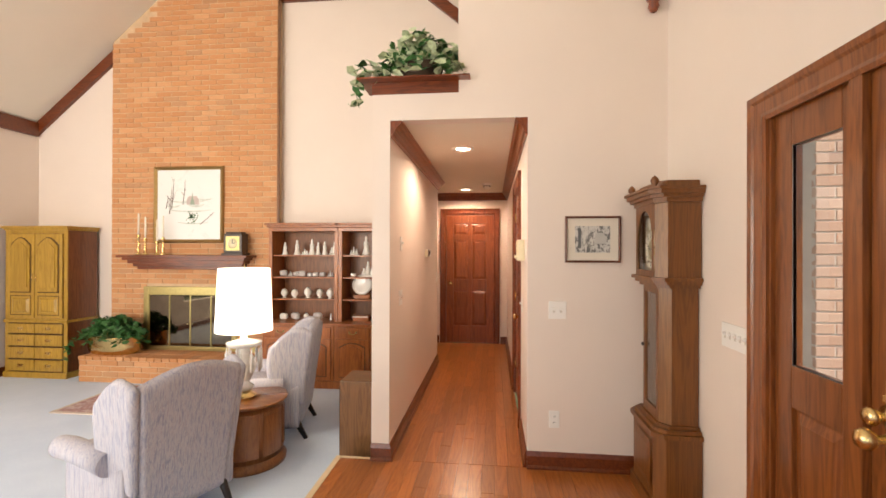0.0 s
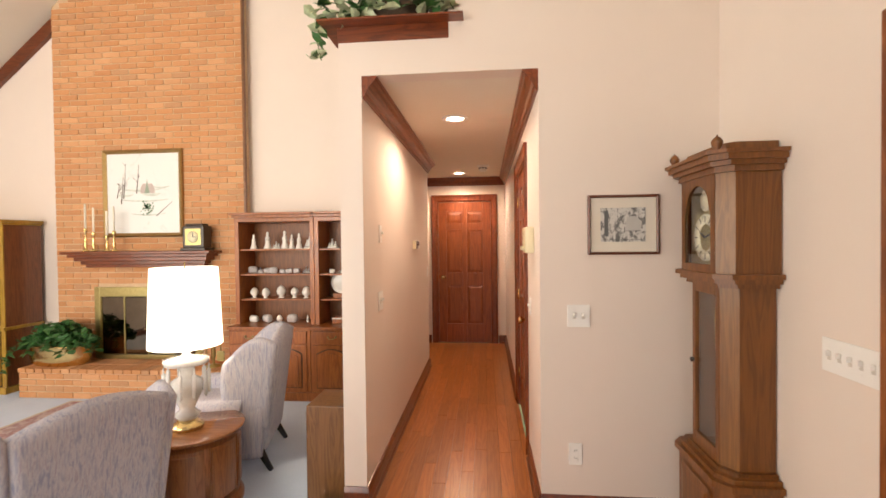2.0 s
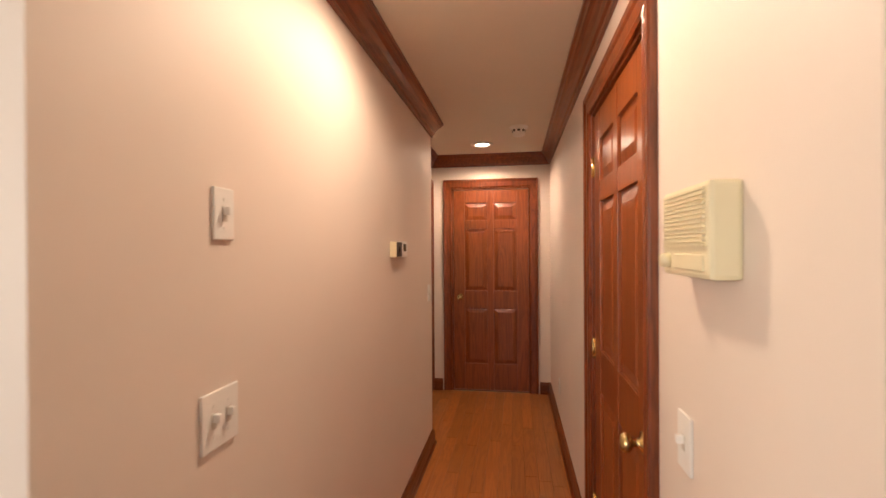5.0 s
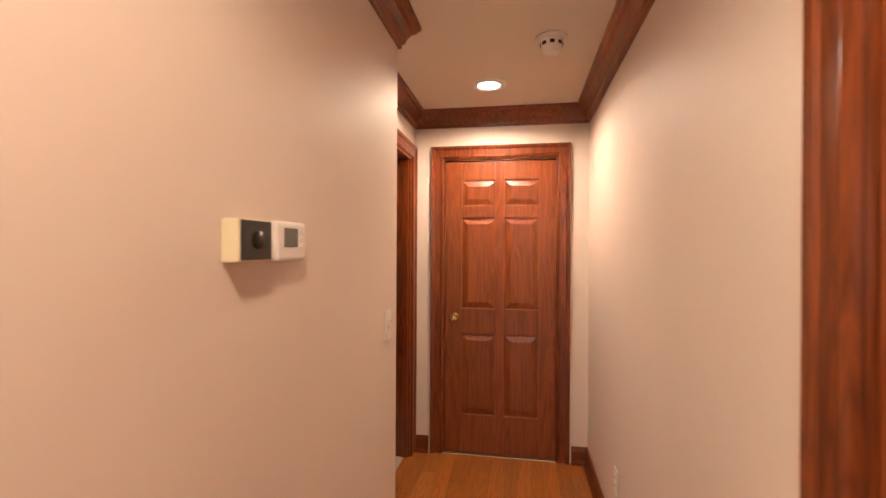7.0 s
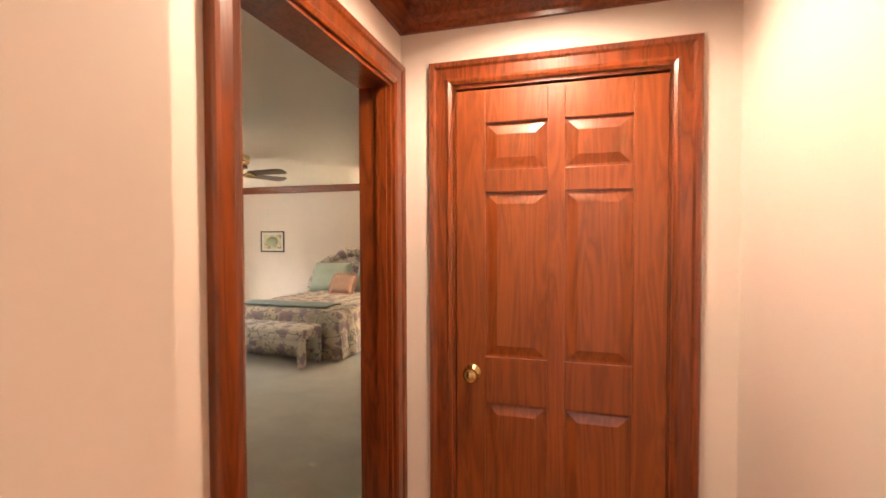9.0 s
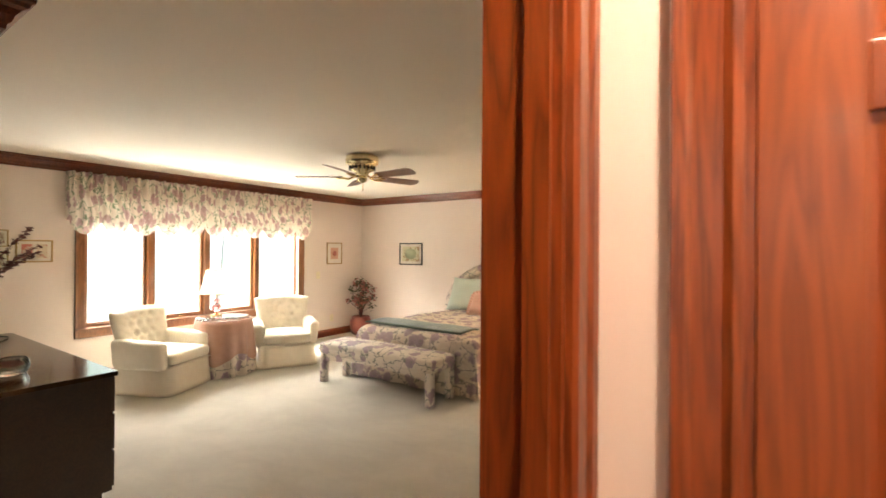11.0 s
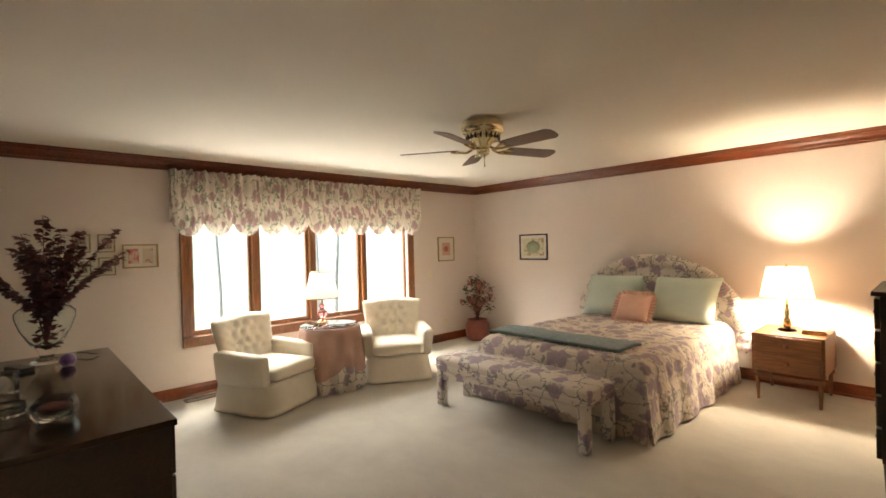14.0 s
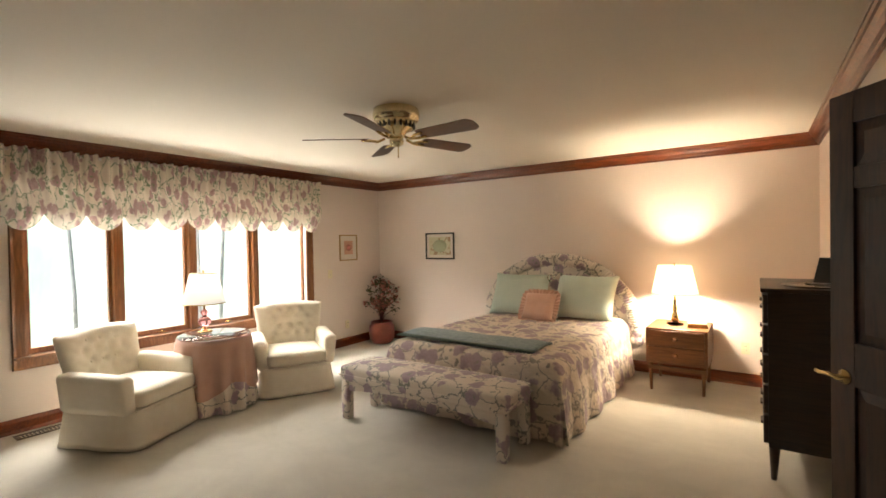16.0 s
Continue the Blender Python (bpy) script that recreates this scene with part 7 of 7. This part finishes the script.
bm = sweep([(-0.845, YF + 0.25, 2.563), (-0.845, YF - 0.002, 2.563), (-0.232, YF - 0.002, 2.563), (-0.232, YF + 0.001, 2.563)][::-1], (0, 0, -1), [(a, -b) for a, b in LP])
part("crown_moulding", bm, TRIM_X, sh_)
part("ledge_board", bx(-0.93, -0.15, YF - 0.09, YF + 0.26, 2.6485, 2.658), TRIM_X, sh_)
ivy("ledge_ivy", pose(-0.50, YF + 0.05, 2.66), "variegated ivy in a basket on the high ledge", 330, 0.33, 0.15, 0.36, 0.10, 9, ([(-0.3, -0.08, 0.06), (-0.42, -0.1, 0.03), (-0.46, -0.05, -0.08), (-0.44, -0.04, -0.18)], [(0.15, -0.08, 0.05), (0.26, -0.1, 0.1), (0.3, -0.1, 0.03)], [(-0.2, -0.1, 0.05), (-0.38, -0.12, 0.1), (-0.44, -0.12, 0.04)]), 0.62, 0.02)
d = thing("plant_basket", pose(-0.50, YF + 0.06, 2.658), "dark woven basket under the ledge ivy", "basket")
part("basket", lathe([(0, 0), (0.12, 0), (0.15, 0.08), (0.155, 0.11), (0.14, 0.11), (0.13, 0.09), (0, 0.09)], 24), plain("dark_wicker", (0.05, 0.03, 0.015), 0.8, vary=0.5, scale=60), d)

# ---------------- picture in the foyer ----------------
MAHOG = wood("red_brown_frame", (0.10, 0.025, 0.012), (0.18, 0.05, 0.02), 0.35, "x")
d = picture(pose(0.668, YF, 1.547), 0.36, 0.31, MAHOG, BOARD, art("pencil_drawing", (0.60, 0.58, 0.54), (0.15, 0.145, 0.14), 48, 0.49, (1, 1, 0.6)), "small mahogany framed pencil drawing of a house", 0.014, 0.34, 0.022)
PENCIL = plain("pencil_grey", (0.13, 0.13, 0.13), 0.9)
part("drawn_trunk", bx(-0.095, -0.075, -0.0095, -0.008, -0.06, 0.075), PENCIL, d)
part("drawn_house", prism([(0.01, -0.03), (0.09, -0.03), (0.09, 0.02), (0.06, 0.045), (0.02, 0.04)], -0.0098, -0.008), plain("pale_pencil", (0.5, 0.49, 0.46), 0.9), d)
part("drawn_line", bx(-0.108, 0.108, -0.0094, -0.008, -0.079, -0.077), PENCIL, d)

# ---------------- grandfather clock ----------------
CLOCKWOOD = wood("clock_walnut", (0.115, 0.036, 0.005), (0.225, 0.078, 0.012), 0.42, "z", 1.0, 0.12, 0.06)
CLOCKLIGHT = wood("clock_light_wood", (0.16, 0.062, 0.012), (0.27, 0.115, 0.026), 0.38, "z", 1.0, 0.15, 0.06)


def canted(w, dp, c):
    return [(-w / 2, 0), (-w / 2, -dp + c), (-w / 2 + c, -dp), (w / 2 - c, -dp), (w / 2, -dp + c), (w / 2, 0)]


gc = thing("grandfather_clock", pose(RW - 0.006, 2.87, 0, 0, 0, -90) @ Matrix.Diagonal((1, 0.84, 0.99, 1)), "tall walnut grandfather clock in the foyer corner", "grandfather clock")
for nm, w, dp, c, z0, z1 in (("plinth", 0.50, 0.305, 0.06, 0, 0.07), ("base", 0.47, 0.285, 0.06, 0.07, 0.44), ("base_moulding", 0.50, 0.305, 0.06, 0.44, 0.465), ("base_step", 0.46, 0.28, 0.06, 0.465, 0.485), ("waist_foot", 0.41, 0.25, 0.06, 0.485, 0.50), ("waist_cap", 0.42, 0.255, 0.06, 1.275, 1.295), ("hood_step", 0.46, 0.28, 0.06, 1.295, 1.315), ("hood_sill", 0.49, 0.30, 0.06, 1.315, 1.335), ("frieze", 0.47, 0.285, 0.06, 1.76, 1.785), ("cornice_step", 0.50, 0.31, 0.06, 1.785, 1.805), ("cornice", 0.53, 0.33, 0.06, 1.805, 1.83), ("top_board", 0.55, 0.345, 0.06, 1.83, 1.845), ("cap", 0.40, 0.25, 0.05, 1.845, 1.885)):
    part(nm, prism(canted(w, dp, c), z0, z1, None, "z"), CLOCKWOOD, gc)
for w, dp, z0, z1 in ((0.37, 0.23, 0.50, 1.275), (0.44, 0.27, 1.335, 1.76)):
    for s in (-1, 1):
        part("side", bx(s * w / 2, s * (w / 2 - 0.015), -dp + 0.06, 0, z0, z1), CLOCKWOOD, gc)
        p0, p1 = Vector((s * w / 2, -dp + 0.06)), Vector((s * (w / 2 - 0.06), -dp))
        nrm = Vector((s * 0.7, -0.7)) * -0.014
        part("corner_strip", prism([tuple(p0), tuple(p1), tuple(p1 + nrm), tuple(p0 + nrm)], z0, z1, None, "z"), CLOCKLIGHT, gc, "pale canted corner")
    part("back", bx(-w / 2 + 0.015, w / 2 - 0.015, -0.02, -0.005, z0, z1), CLOCKWOOD, gc)
part("base_panel", raised_panel(-0.15, 0.15, 0.12, 0.40, 0.03), CLOCKWOOD, gc).location = (0, -0.287, 0)
wd_ = bmesh.new()
for r in ((-0.125, -0.095, 0.50, 1.275), (0.095, 0.125, 0.50, 1.275), (-0.095, 0.095, 0.50, 0.56), (-0.095, 0.095, 1.235, 1.275)):
    bx(r[0], r[1], -0.235, -0.212, r[2], r[3], 0.003, wd_)
wdoor = part("waist_door", wd_, CLOCKWOOD, gc)
CLEAR = glass("clock_glass")
gl = part("waist_glass", bx(-0.097, 0.097, -0.224, -0.221, 0.555, 1.24), CLEAR, wdoor)
gl.visible_shadow = False
part("door_knob", lathe([(0, 0.234), (0.01, 0.236), (0.012, 0.25), (0, 0.256)], 12, None, pose(-0.11, 0, 0.9, 90, 0, 0)), EBONY, wdoor)
part("inner_back", bx(-0.16, 0.16, -0.03, -0.021, 0.5, 1.275), plain("dark_interior", (0.05, 0.035, 0.025), 0.8), gc)
for x in (-0.045, 0.0, 0.045):
    part("weight", lathe([(0, 0.95), (0.019, 0.955), (0.019, 1.16), (0, 1.165)], 18, None, pose(x, -0.14, 0)), BRASS, gc, "brass weight", True)
part("pendulum_rod", tube([(0, -0.10, 0.68), (0, -0.10, 1.27)], 0.005), BRASS, gc)
part("pendulum_bob", lathe([(0, -0.01), (0.055, -0.006), (0.06, 0), (0.055, 0.006), (0, 0.01)], 28, None, pose(0, -0.10, 0.66, 90, 0, 0)), BRASS, gc, "brass pendulum bob", True)
n = 16
outer = [(-0.16, 1.335), (-0.16, 1.76), (0.16, 1.76), (0.16, 1.335)]
inner = [(-0.125, 1.37), (-0.125, 1.60)] + [(-0.125 * math.cos(math.pi * k / n) * 0.88, 1.615 + 0.11 * math.sin(math.pi * k / n)) for k in range(n + 1)] + [(0.125, 1.60), (0.125, 1.37)]
hd = bmesh.new()
for y in (-0.275, -0.255):
    vo, vi = [hd.verts.new((x, y, z)) for x, z in outer], [hd.verts.new((x, y, z)) for x, z in inner]
    mid = len(vi) // 2
    hd.faces.new([vo[0], vo[1]] + vi[mid::-1])
    hd.faces.new([vo[1], vo[2], vi[mid]])
    hd.faces.new([vo[2], vo[3]] + vi[:mid - 1:-1])
    hd.faces.new([vo[3], vo[0], vi[0], vi[-1]])
hdoor = part("hood_door", hd, CLOCKWOOD, gc, "arched hood door")
gl = part("hood_glass", bx(-0.126, 0.126, -0.2665, -0.2635, 1.368, 1.73), CLEAR, hdoor)
gl.visible_shadow = False
DIALM = plain("silvered_dial", (0.62, 0.57, 0.42), 0.35, vary=0.1, relief=0)
part("dial_plate", bx(-0.15, 0.15, -0.225, -0.215, 1.345, 1.75), OLDBRASS, gc, "brass dial plate")
part("chapter_ring", lathe([(0.062, 0.226), (0.108, 0.226), (0.108, 0.230), (0.062, 0.230), (0.062, 0.226)], 40, None, pose(0, 0, 1.49, 90, 0, 0)), DIALM, gc, "pale chapter ring")
part("moon_disc", lathe([(0, 0.226), (0.05, 0.226), (0.05, 0.229), (0, 0.229)], 28, None, pose(0, 0, 1.66, 90, 0, 0)), DIALM, gc)
for k in range(12):
    a = 2 * math.pi * k / 12
    bm = bx(-0.003, 0.003, -0.232, -0.2295, 0.072, 0.1, 0)
    bmesh.ops.transform(bm, matrix=pose(0, 0, 1.49, 0, math.degrees(a), 0), verts=bm.verts)
    part("hour_mark", bm, BLACK, gc)
for a, ln in ((-60, 0.055), (75, 0.085)):
    bm = bx(-0.004, 0.004, -0.235, -0.2325, 0, ln)
    bmesh.ops.transform(bm, matrix=pose(0, 0, 1.49, 0, a, 0), verts=bm.verts)
    part("clock_hand", bm, BLACK, gc)
for x in (-0.21, 0.21):
    part("finial", lathe([(0, 1.845), (0.018, 1.845), (0.012, 1.855), (0.024, 1.87), (0.026, 1.885), (0.015, 1.9), (0.006, 1.905), (0, 1.915)], 16, None, pose(x, -0.29, 0)), CLOCKWOOD, gc, "turned acorn finial", True)

# ---------------- front door and sidelight ----------------
OAKRED = wood("front_door_oak", (0.13, 0.034, 0.007), (0.29, 0.092, 0.020), 0.3, "z", 0.8, 0.35, 0.1)
WIDE = [(a * 1.35, b * 1.2) for a, b in CASE]
casing("front_door_casing", (RW, 2.045, 0), 1.43, (-1, 0, 0), 2.02, OAKRED, "wide stained oak front door casing", WIDE)
structure("front_door_jamb", boxes((RW, RW + 0.12, 2.032, 2.116, 0, 2.056), (RW + 0.001, RW + 0.12, 0.62, 2.032, 2.036, 2.056), (RW, RW + 0.12, 0.615, 0.632, 0, 2.036), (RW - 0.012, RW + 0.12, 1.545, 1.60, 0, 2.036)), OAKRED)
sl = thing("sidelight", pose(RW + 0.02, 0, 0), "narrow oak sidelight with a tall glass pane", "window")
fr = bmesh.new()
for r in ((1.602, 1.665, 0.01, 2.034), (1.925, 2.03, 0.01, 2.034), (1.665, 1.925, 1.885, 2.034), (1.665, 1.925, 0.86, 1.025), (1.665, 1.925, 0.01, 0.20)):
    bx(-0.005, 0.04, r[0], r[1], r[2], r[3], 0.004, fr)
part("frame", fr, OAKRED, sl)
pb = raised_panel(-0.128, 0.128, 0.205, 0.855, 0.05)
bmesh.ops.transform(pb, matrix=pose(0.02, 1.795, 0, 0, 0, 90), verts=pb.verts)
part("panel", pb, OAKRED, sl)
pn = part("pane", bx(0.014, 0.020, 1.66, 1.93, 1.02, 1.89), PANE, sl, "clear glass pane")
pn.visible_shadow = False
part("glazing_bead", sweep([(0.0, 1.665, 1.025), (0.0, 1.665, 1.885), (0.0, 1.925, 1.885), (0.0, 1.925, 1.025)], (-1, 0, 0), [(0, 0.002), (-0.012, 0.002), (-0.012, -0.012), (0, -0.012)], None, True), WHITE, sl, "pale glazing bead")
fd = six_panel_door(pose(RW + 0.03, 0.64, 0, 0, 0, 90), "closed stained oak front door with brass handle", OAKRED, False, 0.90, 0.985)
bm = bx(1.43 - 0.64, 1.48 - 0.64, 0.02, 0.03, 0.84, 1.09, 0.006)
part("lock_plate", bm, BRASS, fd, "long brass lock plate")
bm = lathe([(0, 0.02), (0.016, 0.025), (0.013, 0.075), (0.026, 0.082), (0.034, 0.1), (0.026, 0.118), (0, 0.124)], 20, None, pose(1.455 - 0.64, 0, 0.925, -90, 0, 0))
part("brass_knob", bm, BRASS, fd, "large brass knob", True)
part("thumb_turn", bx(1.445 - 0.64, 1.465 - 0.64, 0.03, 0.05, 1.03, 1.055, 0.004), BRASS, fd)
PB = [(0.52, 0.36, 0.27), (0.58, 0.44, 0.35), (0.47, 0.32, 0.25), (0.60, 0.48, 0.40)]
pw = tagged(thing("porch_wall", pose(0, 0, 0), "pale brick porch wall outside the sidelight", "wall"), kind="structure")
part("mortar_core", bx(1.9, 3.2, 2.92, 3.05, -0.3, 2.6), plain("pale_mortar", (0.6, 0.55, 0.48), 0.95), pw)
PBM = brick_mat("pale_porch_brick", PB, "object")
for r in range(30):
    z = 0.25 + r * 0.067
    x = 1.9 - (0.1 if r % 2 else 0)
    while x < 3.2:
        bm = bmesh.new()
        brick_block(bm, max(1.9, x), min(3.2, x + L), 2.912, 2.95, z, z + H, rb)
        part("brick", bm, PBM, pw)
        x += L + G
# Curved pale green shape before the porch brick; its nature is not known.
d = thing("pale_green_shape", pose(2.35, 2.905, 1.62), "pale green curved leaf-like shape on porch brick", "ornament")
part("leaf", shell(lambda u, v: (0.10 * (u - 0.5) * math.sin(math.pi * min(1, 0.15 + v)) + 0.08 * v * v, -0.03 - 0.03 * math.sin(math.pi * u), -0.22 + 0.42 * v), 8, 14, 0.012), plain("pale_green_surface", (0.55, 0.66, 0.48), 0.5), d)
structure("porch_floor", boxes((RW + 0.12, 4.5, -3, 5, -0.14, -0.05)), plain("porch_concrete", (0.45, 0.43, 0.40), 0.9), "pale porch floor")

# ---------------- oak strip floor ----------------
oak = tagged(thing("floor", pose(0, 0, 0), "honey orange oak strip floor", "floor"), kind="structure")
rp = random.Random(13)
PW = 0.083


def strips(x0, x1, y0, y1):
    x = x0
    while x < x1 - 0.004:
        xe = min(x1, x + PW)
        y = y0
        first = True
        while y < y1 - 0.01:
            ye = min(y1, y + (rp.uniform(0.25, 1.2) if first else rp.uniform(0.75, 1.5)))
            if y1 - ye < 0.2:
                ye = y1
            first = False
            bm = bmesh.new()
            g, e, t = 0.0006, 0.0009, rp.uniform(-0.0003, 0.0003)
            lo = [bm.verts.new(p) for p in ((x + g, y + g, -0.014), (xe - g, y + g, -0.014), (xe - g, ye - g, -0.014), (x + g, ye - g, -0.014))]
            md = [bm.verts.new((v.co.x, v.co.y, t - e)) for v in lo]
            hi = [bm.verts.new(p) for p in ((x + g + e, y + g + e, t), (xe - g - e, y + g + e, t), (xe - g - e, ye - g - e, t), (x + g + e, ye - g - e, t))]
            for a, b in ((lo, md), (md, hi)):
                for k in range(4):
                    bm.faces.new((a[k], a[(k + 1) % 4], b[(k + 1) % 4], b[k]))
            bm.faces.new(hi)
            part("plank", bm, OAK_FLOOR, oak)
            y = ye
        x = xe


strips(-1.06, RW, 0.3, YF)
strips(XL, XR, YF, YE)
strips(-0.985, XL, 5.99, YE)
tagged(part("rear_planks", boxes((-1.06, RW, -3.5, 0.3, -0.014, 0.0)), OAK_FLOOR, oak), kind="stuff")
